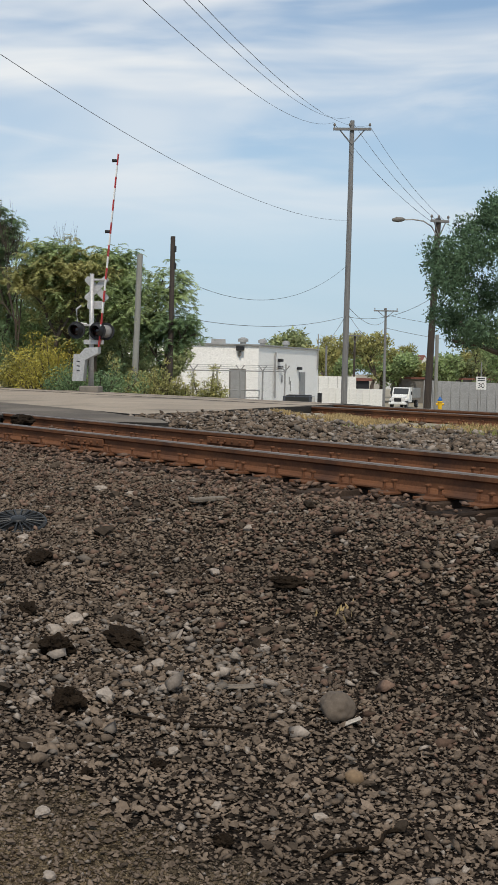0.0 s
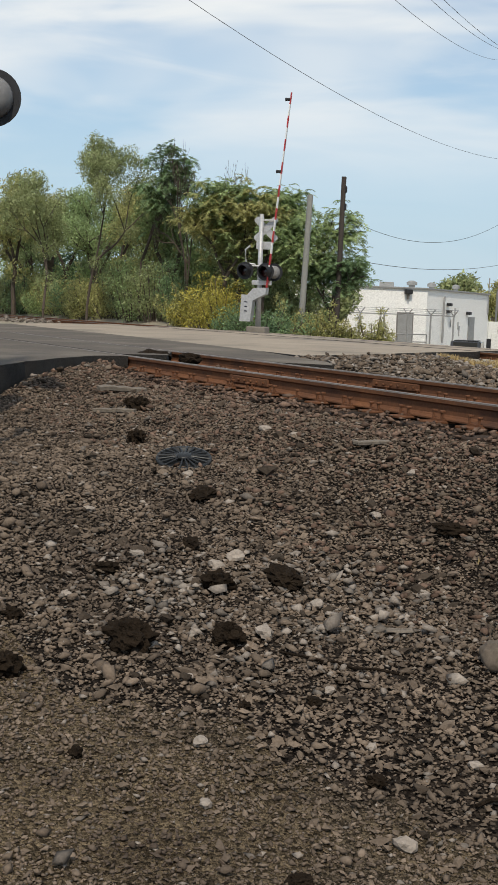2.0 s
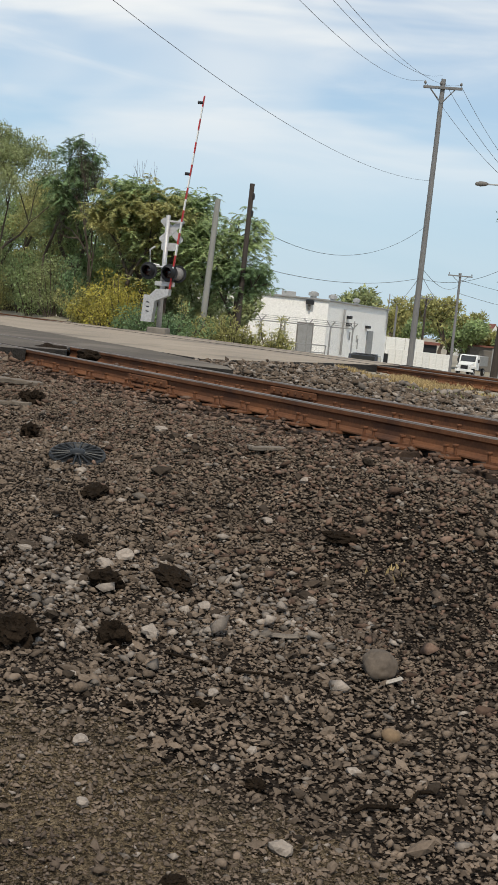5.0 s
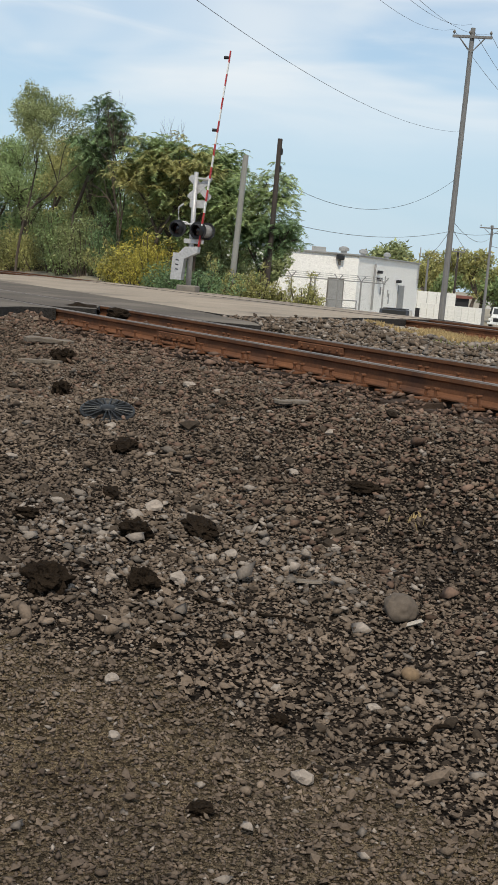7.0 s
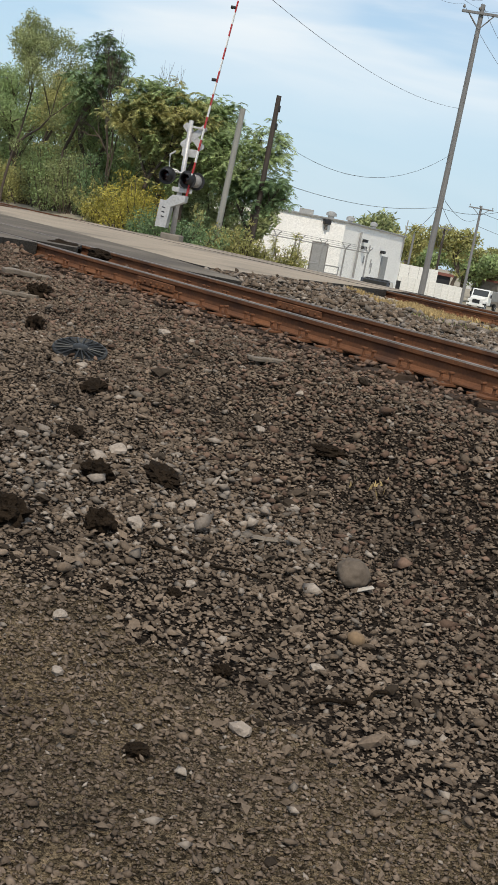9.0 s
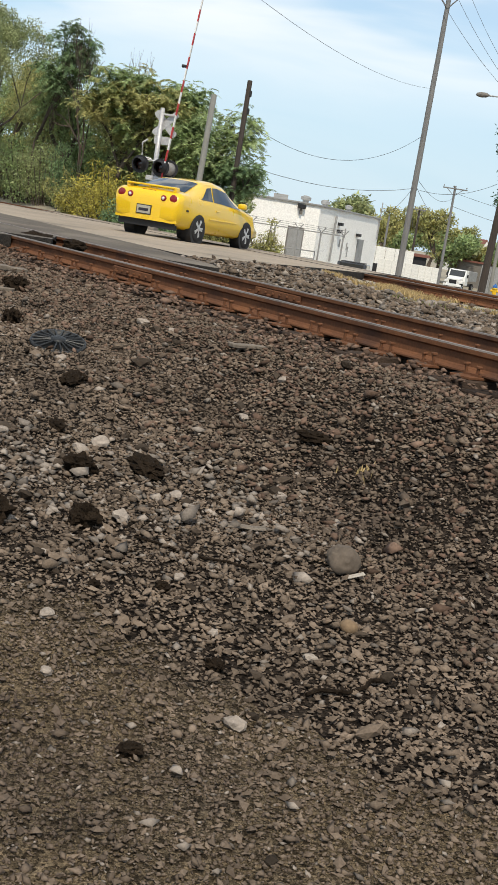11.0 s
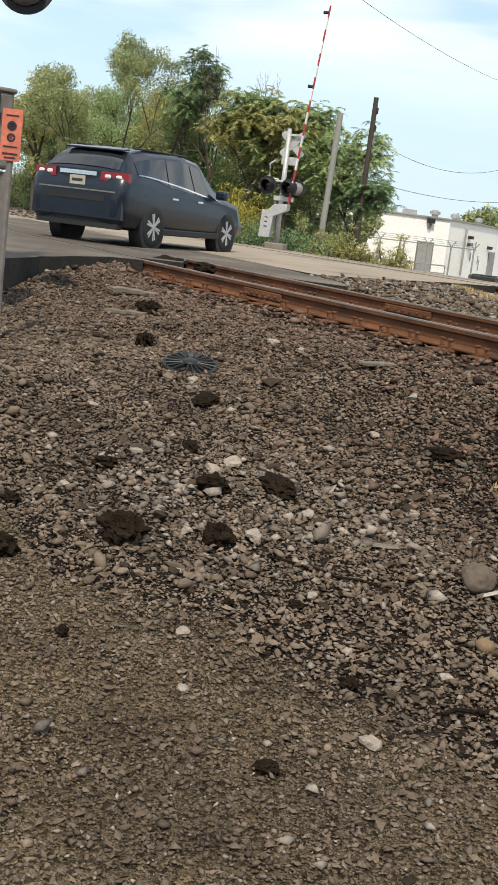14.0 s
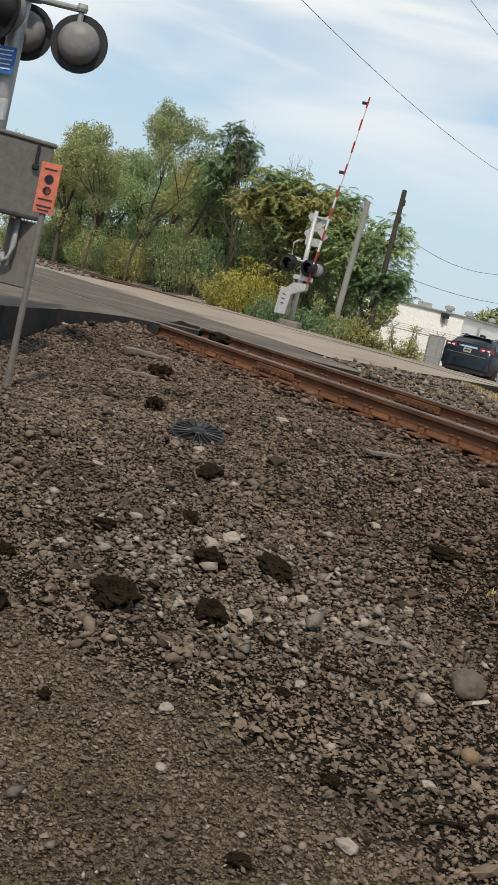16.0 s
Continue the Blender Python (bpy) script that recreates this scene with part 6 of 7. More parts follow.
def arch(parent, x, y, r):
    bm = bmesh.new()
    side = 1 if y > 0 else -1
    ax = Matrix.Translation((x, y, r * 0.86)) @ Matrix.Rotation(radians(-90 * side), 4, "X")
    lathe(bm, [(r * 1.13, -0.25), (r * 1.13, 0.0), (r * 1.02, 0.004), (0.05, 0.0), (0.05, -0.25)], 30, ax)
    part("wheel_arch", bm, M["trim_black"], parent, "dark wheel arch")


def bent_panel(parent, name, material, x, ys, zs, curve, label="", thick=0.02):
    """An upright panel across the car's tail at x, bowed forward towards the sides."""
    bm = bmesh.new()
    n = 12
    f, b = [], []
    for i in range(n + 1):
        y = ys[0] + (ys[1] - ys[0]) * i / n
        xx = x + curve * y * y
        f.append([bm.verts.new((xx, y, z)) for z in zs])
        b.append([bm.verts.new((xx + thick, y, z)) for z in zs])
    for G, flip in ((f, False), (b, True)):
        for i in range(n):
            q = (G[i][0], G[i][1], G[i + 1][1], G[i + 1][0])
            bm.faces.new(q if flip else q[::-1])
    for i in range(n):
        for j in (0, 1):
            q = (f[i][j], f[i + 1][j], b[i + 1][j], b[i][j])
            bm.faces.new(q)
    for i in (0, n):
        bm.faces.new((f[i][0], f[i][1], b[i][1], b[i][0]))
    bmesh.ops.recalc_face_normals(bm, faces=bm.faces)
    return part(name, bm, material, parent, label, False)


COUPE = [(-2.31, .42, .74, .80, .68, .74, .64), (-2.27, .36, .88, .965, .77, .80, .69), (-2.14, .29, .95, 1.03, .815, .835, .71), (-1.72, .24, .955, 1.06, .845, .85, .66), (-1.30, .22, .93, 1.21, .86, .855, .59),
         (-.80, .2, .91, 1.355, .86, .86, .56), (-.2, .2, .89, 1.405, .86, .86, .56), (.35, .2, .87, 1.35, .86, .855, .56), (.85, .2, .87, 1.12, .86, .84, .61), (1.2, .2, .86, .95, .86, .82, .67), (1.8, .23, .78, .84, .84, .78, .62),
         (2.18, .28, .62, .68, .76, .66, .5), (2.29, .36, .52, .55, .55, .5, .4)]
SUV = [(-2.62, .46, .86, .96, .82, .86, .80), (-2.58, .38, 1.03, 1.16, .91, .95, .84), (-2.49, .33, 1.12, 1.29, .95, .98, .82), (-2.26, .30, 1.15, 1.50, .97, .98, .75), (-1.98, .28, 1.13, 1.66, .98, .985, .68), (-1.5, .26, 1.10, 1.735, .99, .99, .68),
       (-.3, .24, 1.04, 1.77, .99, .99, .72), (.55, .24, 1.0, 1.70, .99, .985, .70), (1.15, .24, 1.0, 1.32, .985, .97, .72), (1.5, .25, 1.0, 1.10, .985, .95, .78), (2.1, .27, .95, 1.0, .97, .90, .74), (2.42, .32, .80, .86, .90, .80, .66),
       (2.52, .42, .62, .66, .70, .66, .55)]


def round_lamp(parent, x, y, z, r, curve):
    bm = bmesh.new()
    lathe(bm, [(r, 0), (r, 0.02), (r * 0.8, 0.035), (r * 0.3, 0.04)], 18, Matrix.Translation((x, y, z)) @ Matrix.Rotation(radians(-90), 4, "Y") @ Matrix.Rotation(curve, 4, "X"))
    return part("tail_light", bm, M["tail_red"], parent, "round red tail light", True)


def coupe():
    g = thing("yellow_car", Matrix.Identity(4), "bright yellow two-door coupe driving over the crossing", "car")
    loft(COUPE, M["yellow_paint"], g, "glossy yellow body")
    for s in (1, -1):
        skin(COUPE, "side_window", M["car_glass"], g, ((-0.62, .12), (0.92, .10), (0.36, .92), (-0.42, .95)), s, "dark door window")
        skin(COUPE, "quarter_window", M["car_glass"], g, ((-1.28, .15), (-0.68, .12), (-0.48, .95), (-0.70, .93)), s, "dark quarter window")
        for x in (-1.31, 1.31):
            arch(g, x, s * 0.853, 0.32)
        part("mirror", box_bm(0.16, 0.20, 0.13, pose(0.72, s * 0.94, 0.98), 0.04, 2), M["yellow_paint"], g, "yellow door mirror")
        part("side_strip", box_bm(1.5, 0.02, 0.035, pose(-0.1, s * 0.866, 0.56), 0.006), M["yellow_paint"], g)
        part("door_handle", box_bm(0.17, 0.03, 0.035, pose(-0.45, s * 0.868, 0.76), 0.01), M["yellow_paint"], g)
        part("side_marker", box_bm(0.10, 0.02, 0.04, pose(-1.92, s * 0.842, 0.66), 0.006), M["black"], g, "dark side marker")
        round_lamp(g, -2.268, s * 0.645, 0.855, 0.095, 0)
        il = round_lamp(g, -2.292, s * 0.415, 0.85, 0.068, 0)
        lb = bmesh.new()
        lathe(lb, [(0.034, 0), (0.034, 0.012), (0.015, 0.016)], 14, Matrix.Translation((-2.325, s * 0.415, 0.85)) @ Matrix.Rotation(radians(-90), 4, "Y"))
        part("lens", lb, M["clear_lens"], il, "clear reversing lens", True)
    across(COUPE, "rear_window", M["car_glass"], g, -1.70, -0.92, 0.60, 0.50, "sloping dark rear window")
    across(COUPE, "windscreen", M["car_glass"], g, 0.45, 1.12, 0.50, 0.62, "windscreen", 0.008)
    bent_panel(g, "bumper_cover", M["yellow_paint"], -2.33, (-0.76, 0.76), (0.34, 0.68), 0.14, "yellow rear bumper", 0.12)
    bent_panel(g, "lower_valance", M["trim_black"], -2.25, (-0.70, 0.70), (0.20, 0.35), 0.12, "black lower valance", 0.12)
    pl = part("number_plate", box_bm(0.02, 0.33, 0.17, pose(-2.34, 0.02, 0.555), 0.003), M["plate"], g, "pale number plate")
    part("plate_frame", box_bm(0.016, 0.37, 0.21, pose(-2.334, 0.02, 0.555), 0.003), M["trim_black"], g, "dark plate frame")
    part("bar", box_bm(0.004, 0.24, 0.06, pose(-2.352, 0.02, 0.55)), M["dark_text"], pl, "illegible plate marks")
    sp = part("spoiler", box_bm(0.20, 1.22, 0.04, pose(-2.10, 0, 1.10, 0, -4, 0), 0.015, 2), M["yellow_paint"], g, "rear spoiler")
    for s in (1, -1):
        part("spoiler_foot", box_bm(0.18, 0.09, 0.12, pose(-2.08, s * 0.58, 1.06), 0.02), M["yellow_paint"], sp)
    part("brake_light", box_bm(0.02, 0.34, 0.03, pose(-2.235, 0, 0.985), 0.004), M["tail_red"], g, "high red brake light")
    w = [wheel(g, x, y, 0.32, 0.21, 0.215, 5) for x, y in ((-1.31, 0.765), (-1.31, -0.765), (1.31, 0.765), (1.31, -0.765))]
    return g, w


def crossover():
    g = thing("blue_grey_car", Matrix.Identity(4), "dark blue-grey crossover car with chrome tail trim on the road", "car")
    loft(SUV, M["blue_grey_paint"], g, "dark blue-grey body")
    for s in (1, -1):
        skin(SUV, "quarter_window", M["car_glass"], g, ((-2.05, .38), (-1.02, .12), (-0.92, .93), (-2.02, .86)), s, "dark rear quarter window")
        skin(SUV, "rear_door_window", M["car_glass"], g, ((-0.98, .10), (0.02, .06), (-0.02, .95), (-0.88, .93)), s, "dark rear door window")
        skin(SUV, "front_door_window", M["car_glass"], g, ((0.07, .06), (1.14, .06), (0.55, .90), (0.03, .95)), s, "dark front door window")
        skin(SUV, "window_trim", M["chrome"], g, ((-2.05, .30), (1.15, .0), (1.15, .05), (-2.05, .35)), s, "chrome window strip", 0.012, 16)
        for x in (-1.51, 1.51):
            arch(g, x, s * 0.982, 0.385)
        part("mirror", box_bm(0.18, 0.24, 0.18, pose(0.98, s * 1.08, 1.12), 0.05, 2), M["blue_grey_paint"], g, "dark door mirror")
        for x in (-0.80, 0.22):
            part("door_handle", box_bm(0.22, 0.035, 0.04, pose(x, s * 0.998, 0.93), 0.01), M["chrome"], g, "chrome door handle")
        rl = bmesh.new()
        rod(rl, (-1.8, s * 0.60, 1.735), (0.2, s * 0.63, 1.765), 0.018, n=8)
        part("roof_rail", rl, M["trim_black"], g, "dark roof rail")
        tl = bent_panel(g, "tail_light", M["tail_red"], -2.645, (s * 0.47, s * 0.97), (1.10, 1.26), 0.16, "red wraparound tail light", 0.10)
        for yy in (0.60, 0.80):
            part("lens", box_bm(0.03, 0.13, 0.07, pose(-2.645 + 0.16 * yy * yy - 0.005, s * yy, 1.18), 0.02), M["clear_lens"], tl, "clear lens")
        part("sill", box_bm(2.4, 0.05, 0.12, pose(0, s * 0.975, 0.31), 0.02), M["trim_black"], g, "dark sill")
    across(SUV, "rear_window", M["car_glass"], g, -2.46, -2.04, 0.75, 0.63, "dark rear window", 0.012)
    across(SUV, "windscreen", M["car_glass"], g, 0.62, 1.42, 0.62, 0.72, "windscreen")
    part("roof_spoiler", box_bm(0.26, 1.20, 0.035, pose(-2.05, 0, 1.675, 0, -8, 0), 0.015, 2), M["blue_grey_paint"], g, "roof spoiler")
    wp = bmesh.new()
    rod(wp, (-2.46, 0.10, 1.22), (-2.38, -0.30, 1.30), 0.018, n=6)
    part("wiper", wp, M["black"], g)
    bent_panel(g, "tailgate", M["blue_grey_paint"], -2.60, (-0.80, 0.80), (0.90, 1.27), 0.10, "tailgate", 0.12)
    bent_panel(g, "chrome_bar", M["chrome"], -2.625, (-0.38, 0.38), (1.17, 1.24), 0.10, "chrome bar over the plate", 0.03)
    pl = part("number_plate", box_bm(0.02, 0.32, 0.16, pose(-2.61, 0, 1.07), 0.003), M["plate"], g, "pale yellow number plate")
    part("bar", box_bm(0.004, 0.22, 0.05, pose(-2.622, 0, 1.07)), M["dark_text"], pl, "illegible plate marks")
    bent_panel(g, "bumper", M["blue_grey_paint"], -2.68, (-0.93, 0.93), (0.45, 0.92), 0.11, "rear bumper", 0.2)
    bent_panel(g, "bumper_step", M["trim_black"], -2.69, (-0.60, 0.60), (0.74, 0.85), 0.11, "black bumper step", 0.05)
    # grey strip stands for light caught on the bumper's top chamfer
    bent_panel(g, "bumper_glint", M["grey_paint"], -2.69, (-0.88, 0.88), (0.905, 0.93), 0.11, "pale strip as light on the bumper's upper edge", 0.10)
    bent_panel(g, "lower_valance", M["trim_black"], -2.62, (-0.85, 0.85), (0.28, 0.46), 0.11, "black lower valance", 0.15)
    w = [wheel(g, x, y, 0.385, 0.25, 0.26, 6) for x, y in ((-1.51, 0.875), (-1.51, -0.875), (1.51, 0.875), (1.51, -0.875))]
    return g, w


COUPE_CAR, COUPE_WHEELS = coupe()
SUV_CAR, SUV_WHEELS = crossover()


def parked_suv(at, turn):
    g = thing("parked_car", pose(*at, 0, 0, turn), "dark old box-shaped off-road car parked by the warehouse", "car")
    bm = bmesh.new()
    prism(bm, [(-1.9, 0.45), (1.9, 0.45), (1.95, 0.8), (1.85, 1.05), (0.75, 1.1), (0.35, 1.46), (-1.75, 1.48), (-1.9, 1.05)], 1.6)
    part("body", bm, M["blue_grey_paint"], g, "dark body")
    for s in (1, -1):
        part("window", box_bm(1.7, 0.02, 0.40, pose(-0.75, s * 0.805, 1.26), 0.01), M["car_glass"], g)
        for x in (-1.2, 1.2):
            wheel(g, x, s * 0.72, 0.36, 0.22, 0.22, 5)
    part("rear_window", box_bm(0.02, 1.3, 0.34, pose(-1.84, 0, 1.26)), M["car_glass"], g)
    part("windscreen", box_bm(0.03, 1.35, 0.44, pose(0.58, 0, 1.27, 0, -38, 0)), M["car_glass"], g)
    part("roof_rack", box_bm(1.6, 1.3, 0.05, pose(-0.7, 0, 1.51), 0.01), M["trim_black"], g)
    return g


parked_suv((2.95, 68.6, ground_z(2.95, 68.6, False)), 82)


def box_truck(at, turn):
    """A work truck with a bonnet, seen from the front, a tipping body behind its cab."""
    g = thing("white_truck", pose(*at, 0, 0, turn), "white work truck with a grey tipping body parked beyond the tracks", "truck")
    bm = bmesh.new()
    prism(bm, [(0.2, 0.7), (1.5, 0.7), (1.5, 1.55), (1.15, 2.35), (0.2, 2.4)], 2.05)
    part("cab", bm, M["sign_white"], g, "white cab")
    bm = bmesh.new()
    prism(bm, [(1.5, 0.62), (2.75, 0.62), (2.8, 1.30), (1.5, 1.55)], 1.55)
    part("bonnet", bm, M["sign_white"], g, "white sloping bonnet")
    part("windscreen", box_bm(0.03, 1.75, 0.72, pose(1.345, 0, 1.95, 0, -23.6, 0)), M["car_glass"], g, "dark windscreen")
    part("grille", box_bm(0.05, 0.85, 0.42, pose(2.80, 0, 0.98), 0.01), M["black"], g, "dark grille")
    part("bumper", box_bm(0.18, 2.1, 0.26, pose(2.85, 0, 0.58), 0.03), M["sign_white"], g)
    for s in (1, -1):
        part("wing", box_bm(1.0, 0.32, 0.30, pose(2.15, s * 0.88, 0.98), 0.08, 2), M["sign_white"], g)
        part("headlight", box_bm(0.05, 0.20, 0.16, pose(2.80, s * 0.60, 0.98), 0.02), M["clear_lens"], g)
        part("mirror", box_bm(0.10, 0.16, 0.40, pose(1.3, s * 1.22, 1.75), 0.03), M["black"], g, "tall dark mirror")
    part("bed", box_bm(3.6, 2.2, 1.15, pose(-1.75, 0, 1.75), 0.03), M["galv"], g, "grey tipping body")
    part("chassis", box_bm(5.6, 0.9, 0.3, pose(-0.6, 0, 0.7)), M["black"], g)
    for x in (-2.4, 2.15):
        for s in (1, -1):
            wheel(g, x, s * 0.86, 0.46, 0.28, 0.27, 5)
    return g


box_truck((18.2, 141.0, ground_z(18.2, 141.0, False)), -112)


# ---- loose things on the gravel ----
def wheel_cover(at):
    x, y = at
    g = thing("wheel_cover", pose(x, y, ground_z(x, y) + 0.045, 17, -4, 20), "cracked black plastic wheel cover lying on the ballast", "wheel cover")
    bm = bmesh.new()
    lathe(bm, [(0.205, -0.01), (0.215, 0.0), (0.21, 0.018), (0.19, 0.022), (0.185, 0.008)], 40)
    part("rim", bm, M["plastic"], g, "black outer ring", True)
    bm = bmesh.new()
    lathe(bm, [(0.06, 0.02), (0.058, 0.038), (0.045, 0.045), (0.01, 0.046)], 20)
    part("hub", bm, M["plastic"], g, "dusty dark centre cap", True)
    bm = bmesh.new()
    box(bm, 0.155, 0.013, 0.012, pose(0.125, 0, 0.026, 0, 4, 0), 0.004)
    me = bpy.data.meshes.new("spoke")
    bm.to_mesh(me)
    bm.free()
    me.materials.append(M["plastic"])
    for k in range(20):
        if k in (13,):
            continue
        share("spoke", me, g, Matrix.Rotation(k * math.tau / 20, 4, "Z"))


wheel_cover((-1.71, 9.02))


def lump(name, at, size, material, seed, label, category, shape=(1, 0.85, 0.7), rough=0.25, sink=0.3, sub=3, freq=1.7, smooth_it=False):
    x, y = at
    bm = bmesh.new()
    bmesh.ops.create_icosphere(bm, subdivisions=sub, radius=1.0)
    for v in bm.verts:
        n = v.co.normalized()
        k = 1 + rough * noise.noise(n * freq + Vector((seed * 3.1, 0, 0))) + rough * 0.5 * noise.noise(n * freq * 3 + Vector((0, seed * 1.7, 0)))
        v.co = Vector((n.x * shape[0], n.y * shape[1], n.z * shape[2])) * k * size / 2
    ob = link(name, bm, material, None, smooth_it)
    rng = random.Random(seed)
    ob.matrix_world = pose(x, y, ground_z(x, y) + size / 2 * shape[2] * (1 - sink), rng.uniform(-10, 10), rng.uniform(-10, 10), rng.uniform(0, 360))
    tagged(ob, label, category)
    return ob


M["boulder"] = mat("boulder_stone", (0.125, 0.098, 0.074), (0.085, 0.067, 0.052), rough=0.9, scale=9, fine=60, bump=0.25, dist=0.004)
M["tan_stone"] = mat("tan_stone", (0.22, 0.15, 0.088), (0.17, 0.115, 0.07), rough=0.9, scale=14, fine=80, bump=0.2, dist=0.003)
M["clod"] = mat("asphalt_clod", (0.030, 0.021, 0.014), (0.014, 0.010, 0.007), rough=0.97, scale=14, fine=70, bump=1.0, dist=0.02, spec=0.05)
M["weathered_wood"] = mat("weathered_wood", (0.20, 0.165, 0.13), (0.12, 0.1, 0.08), rough=0.95, scale=6, fine=40, bump=0.6, stretch=(1, 6, 6), dist=0.006)
M["paper"] = mat("paper_scrap", (0.46, 0.42, 0.36), (0.38, 0.34, 0.3), rough=0.9, scale=14, fine=80, bump=0.1)

lump("boulder", (0.44, 5.62), 0.185, M["boulder"], 1, "smooth rounded grey-brown boulder on the gravel", "boulder", (1.05, 0.9, 0.74), 0.22, 0.2, 4, 1.1, True)
lump("pebble", (0.46, 4.95), 0.085, M["tan_stone"], 2, "rounded tan pebble on the gravel", "pebble", (1, 0.8, 0.75), 0.15, 0.2, 3, 1.2, True)
bm = bmesh.new()
box(bm, 0.085, 0.035, 0.003, None)
for v in bm.verts:
    v.co.z += 0.03 * (v.co.x / 0.055) ** 2 * (1 if v.co.x > 0 else 0)
scrap = link("paper_scrap", bm, M["paper"])
scrap.matrix_world = pose(0.50, 5.535, ground_z(0.50, 5.535) + 0.02, 4, -6, 15)
tagged(scrap, "scrap of pale card under the boulder", "litter")
CLODS = [((-2.38, 10.31), 0.17, (1, 0.9, 0.85)), ((-2.76, 12.0), 0.19, (1, 0.9, 0.8)), ((-0.80, 5.45), 0.135, (1, 0.9, 0.85)), ((-1.23, 5.30), 0.23, (1, 0.8, 0.6)), ((-0.98, 6.25), 0.18, (1, 0.8, 0.65)),
         ((-0.66, 6.5), 0.22, (1.3, 0.7, 0.4)), ((-1.38, 8.0), 0.20, (1.2, 0.7, 0.4)), ((0.27, 7.36), 0.17, (1.2, 0.7, 0.45)), ((-1.67, 4.85), 0.16, (1, 0.8, 0.65)), ((-0.07, 4.32), 0.08, (1, 0.8, 0.6)),
         ((-0.28, 3.60), 0.08, (1, 0.8, 0.55)), ((-1.85, 5.5), 0.10, (1, 0.8, 0.6)), ((-1.25, 6.9), 0.13, (1.3, 0.7, 0.5)), ((-1.15, 4.15), 0.05, (1, 0.9, 0.8)), ((-0.35, 4.9), 0.07, (1, 0.8, 0.6)), ((-0.62, 4.75), 0.06, (1, 0.8, 0.6)),
         ((-2.9, 12.3), 0.14, (1.2, 0.8, 0.7)), ((-1.6, 6.3), 0.12, (1.2, 0.8, 0.6)), ((-2.55, 5.9), 0.06, (1, 0.8, 0.6)), ((-3.9, 9.9), 0.12, (1.2, 0.8, 0.5))]
for k, (at_, s_, sh_) in enumerate(CLODS):
    o_ = lump("asphalt_clod", at_, s_, M["clod"], 20 + k, "dark crumbled lump of old asphalt on the gravel", "asphalt lump", sh_, 0.5, 0.2, 4, 2.2)
    tagged(o_, group="asphalt lumps")
PALES = [((-0.74, 4.40), 0.075), ((-0.65, 5.61), 0.11), ((-0.97, 6.79), 0.12), ((0.02, 8.46), 0.10), ((0.04, 3.92), 0.09), ((-0.64, 3.97), 0.06), ((-0.45, 6.2), 0.10), ((-1.05, 6.6), 0.10), ((-0.3, 5.05), 0.06), ((-0.9, 5.0), 0.06), ((-1.5, 6.6), 0.08),
         ((-1.7, 5.9), 0.07), ((0.3, 4.6), 0.06), ((0.1, 6.6), 0.08), ((-0.95, 9.9), 0.10), ((-1.25, 10.3), 0.11), ((-2.0, 7.4), 0.08), ((-0.2, 7.8), 0.08), ((-1.6, 8.6), 0.09), ((-0.1, 4.6), 0.055)]
for k, (at_, s_) in enumerate(PALES):
    o_ = lump("limestone_lump", at_, s_, M["pale_stone"], 60 + k, "pale angular piece of limestone on the gravel", "stone", (1, 0.75, 0.55), 0.45, 0.3, 2, 1.3)
    tagged(o_, group="limestone pieces")


def plank(at, length, w, h, yaw, label, lift=0.01):
    x, y = at
    bm = bmesh.new()
    box(bm, length, w, h, None, 0.006)
    bmesh.ops.subdivide_edges(bm, edges=[e for e in bm.edges if e.calc_length() > length * 0.7], cuts=6)
    for v in bm.verts:
        v.co.y += 0.3 * w * noise.noise((v.co.x * 6 / length, x, y))
        v.co.z += 0.4 * h * noise.noise((v.co.x * 5 / length, y, x))
    ob = link("wood_scrap", bm, M["weathered_wood"])
    ob.matrix_world = pose(x, y, ground_z(x, y) + h / 2 + lift, random.uniform(-4, 4), random.uniform(-4, 4), yaw)
    tagged(ob, label, "wood scrap")


plank((-3.25, 13.3), 0.55, 0.16, 0.05, 30, "broken weathered plank on the ballast heap", 0.03)
plank((-2.98, 11.9), 0.45, 0.10, 0.04, -8, "weathered board piece on the ballast")
plank((-0.30, 9.28), 0.30, 0.09, 0.03, 35, "flat piece of dark wood on the ballast", 0.02)
plank((-0.05, 5.92), 0.2, 0.06, 0.012, 5, "flat grey splinter of wood on the stones", 0.02)
plank((-2.97, 7.44), 0.28, 0.03, 0.015, 30, "thin weathered lath on the gravel")
plank((-3.4, 8.3), 0.25, 0.03, 0.015, 8, "thin weathered lath on the gravel")


def twig(a, b, r, label):
    g = thing("stick", Matrix.Identity(4), label, "stick")
    a, b = Vector(a), Vector(b)
    pts = []
    for k in range(9):
        p = a.lerp(b, k / 8)
        p += Vector((random.gauss(0, 0.008), random.gauss(0, 0.012), 0))
        pts.append((p.x, p.y, ground_z(p.x, p.y) + 0.022 + 0.008 * math.sin(k)))
    bm = bmesh.new()
    sweep(bm, pts, r, 6)
    part("twig", bm, M["clod"], g)


twig((-0.55, 5.38, 0), (-0.03, 5.33, 0), 0.006, "long thin dark stick on the gravel")
twig((0.30, 4.26, 0), (0.58, 4.50, 0), 0.009, "forked dark stick on the gravel")
twig((0.42, 4.36, 0), (0.40, 4.27, 0), 0.006, "short dark stick on the gravel")

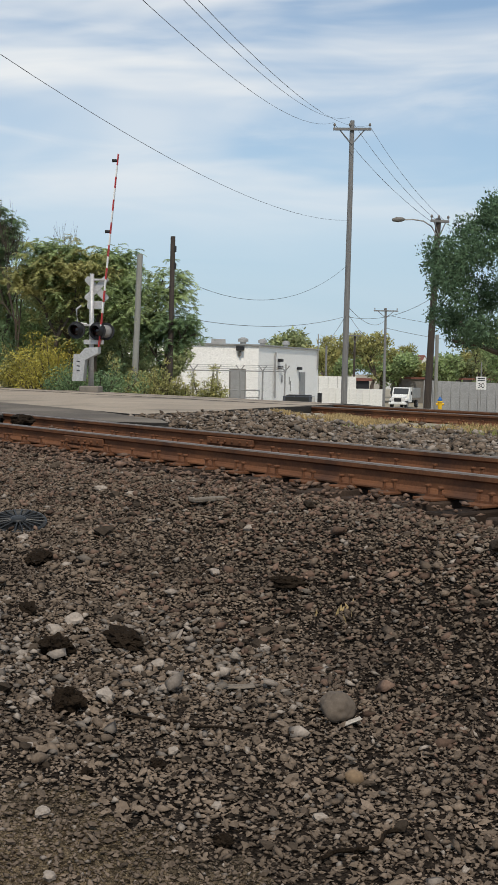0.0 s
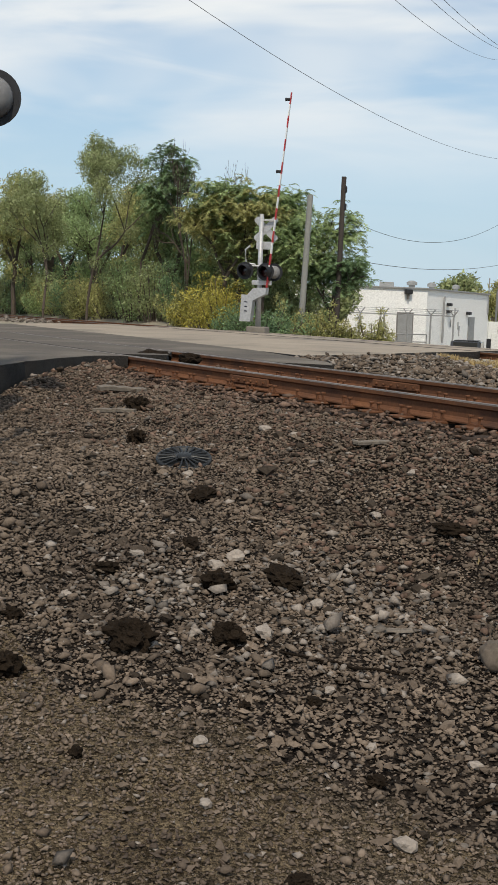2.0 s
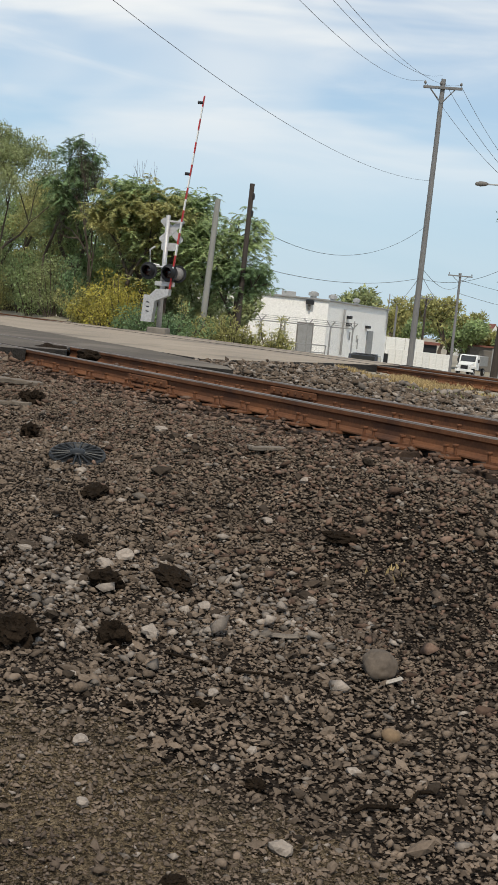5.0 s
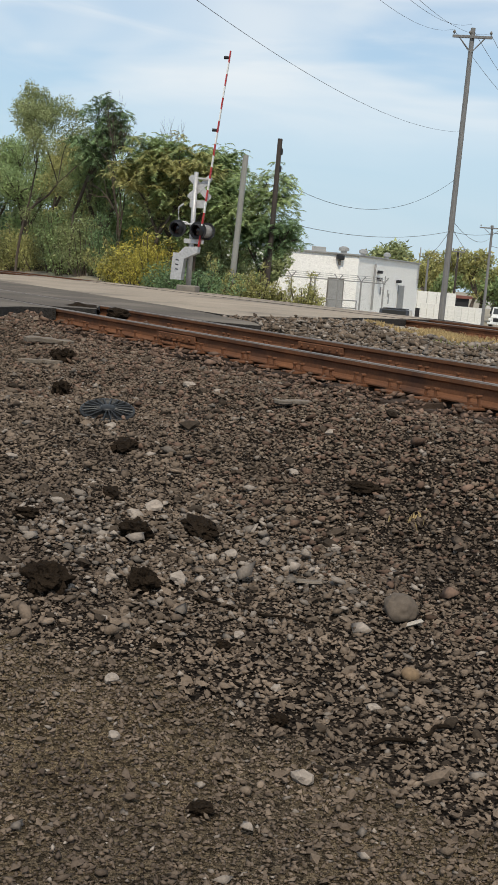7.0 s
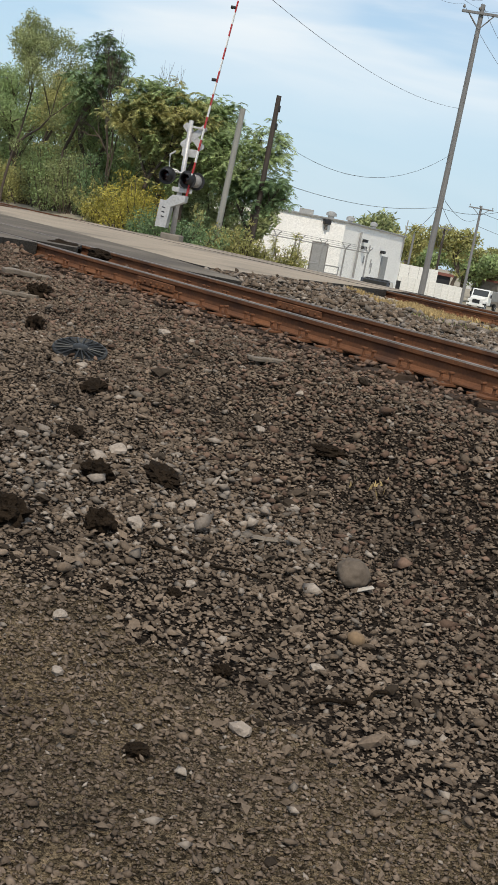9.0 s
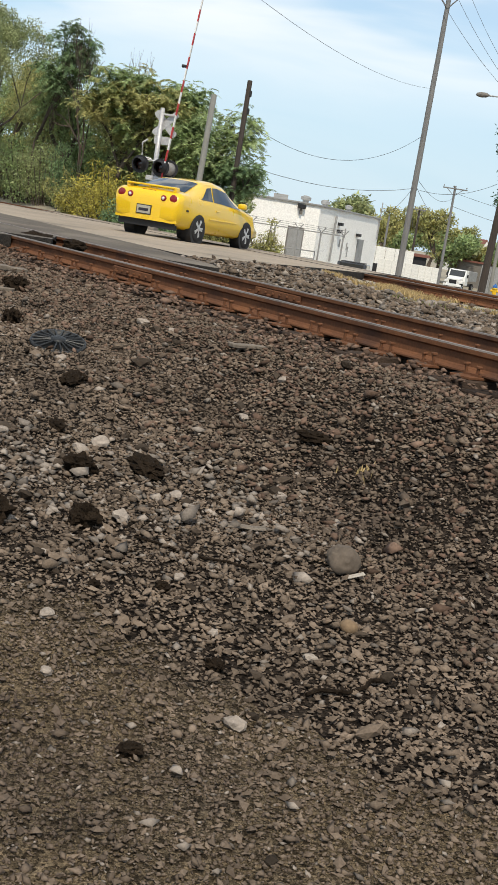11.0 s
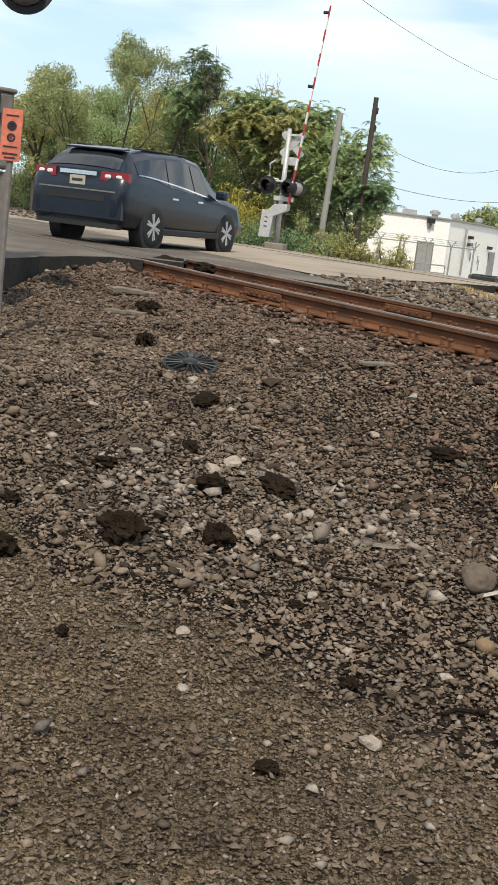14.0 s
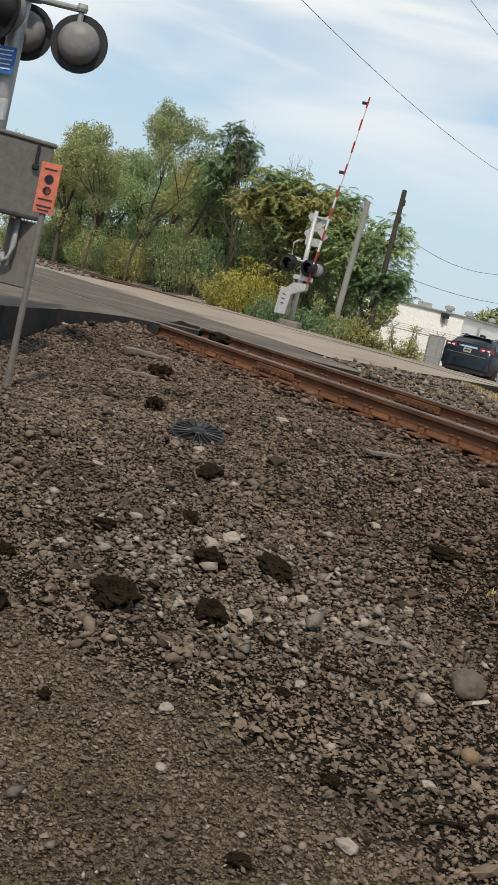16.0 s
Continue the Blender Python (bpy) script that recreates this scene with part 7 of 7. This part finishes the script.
# broken asphalt lumps at the rail ends of the crossing
def rim_lump(p, q, s, k):
    x, y = xy(p, q)
    bm = bmesh.new()
    bmesh.ops.create_icosphere(bm, subdivisions=3, radius=1.0)
    for v in bm.verts:
        n = v.co.normalized()
        v.co = Vector((n.x * s[0], n.y * s[1], n.z * s[2])) * (1 + 0.4 * noise.noise(n * 2 + Vector((k, 0, 0))) + 0.2 * noise.noise(n * 6 + Vector((0, k, 0))))
    ob = link("asphalt_clod", bm, M["clod"])
    ob.matrix_world = track_pose(p, q, -0.06)
    tagged(ob, "broken black asphalt at the end of the crossing", "asphalt lump", "asphalt lumps")


rim_lump(16.7, 7.2, (0.32, 0.25, 0.10), 1)
rim_lump(16.1, 7.5, (0.2, 0.16, 0.09), 2)


# ---- what moves ----
def motions():
    def drive(car, wheels, rows, ahead, left, radius, yaw=0.0):
        """rows: time and the place of the rear right wheel's foot."""
        keyed, rolled, turn = [], [], 0.0
        last = None
        for i, (t, x, y) in enumerate(rows):
            a, b = rows[max(i - 1, 0)], rows[min(i + 1, len(rows) - 1)]
            h = math.atan2(b[2] - a[2], b[1] - a[1]) + radians(yaw)
            f, s = Vector((math.cos(h), math.sin(h))), Vector((-math.sin(h), math.cos(h)))
            c = Vector((x, y)) + f * ahead + s * left
            zr, zf = road_z(*pq(*(c - f * ahead))), road_z(*pq(*(c + f * ahead)))
            pitch = math.degrees(math.atan2(zf - zr, 2 * ahead))
            keyed.append((t, pose(c.x, c.y, (zr + zf) / 2, 0, -pitch, math.degrees(h))))
        walk(car, keyed)
        # wheels: turns of less than a right angle from row to row
        dist, acc, out = 0.0, 0.0, []
        t, end, step = rows[0][0], rows[-1][0], 0.05
        pos = [(r[0], Vector((r[1], r[2]))) for r in rows]

        def travelled(t):
            d = 0.0
            for (ta, pa), (tb, pb) in zip(pos, pos[1:]):
                if t >= tb:
                    d += (pb - pa).length
                else:
                    d += (pb - pa).length * max(0, (t - ta)) / (tb - ta)
                    break
            return d
        marks = [0.0]
        n = 1
        while n * step < 16.0:
            marks.append(n * step)
            n += 1
        marks.append(16.0)
        for w in wheels:
            base = w.location.copy()
            rows_w, ang, prev = [], 0.0, 0.0
            for t in marks:
                d = travelled(t)
                ang += min((d - prev) / radius, 1.4)
                prev = d
                rows_w.append((t, Matrix.Translation(base) @ Matrix.Rotation(ang, 4, "Y")))
            walk(w, rows_w)

    drive(COUPE_CAR, COUPE_WHEELS, [(0.0, -35.5, -103.0), (4.0, -22.5, -56.0), (8.7, -8.8, -1.0), (10.0, -5.3, 15.0), (10.8, -3.12, 25.1), (11.0, -2.50, 27.4), (11.5, -0.80, 33.6),
                                    (12.0, 1.28, 39.3), (12.8, 4.15, 47.5), (13.0, 5.0, 49.8), (13.5, 7.4, 56.0), (16.0, 21.0, 88.0)], 1.31, 0.765, 0.32, -6.0)
    drive(SUV_CAR, SUV_WHEELS, [(0.0, -50.0, -160.0), (6.8, -26.5, -72.0), (11.0, -12.6, -14.5), (13.0, -7.9, 8.6), (13.5, -6.75, 14.9), (14.0, -5.22, 21.8), (14.5, -3.84, 28.2), (15.0, -2.15, 34.2),
                                (15.5, -0.3, 39.8), (16.0, 1.95, 45.6)], 1.51, 0.875, 0.385, -4.0)


motions()
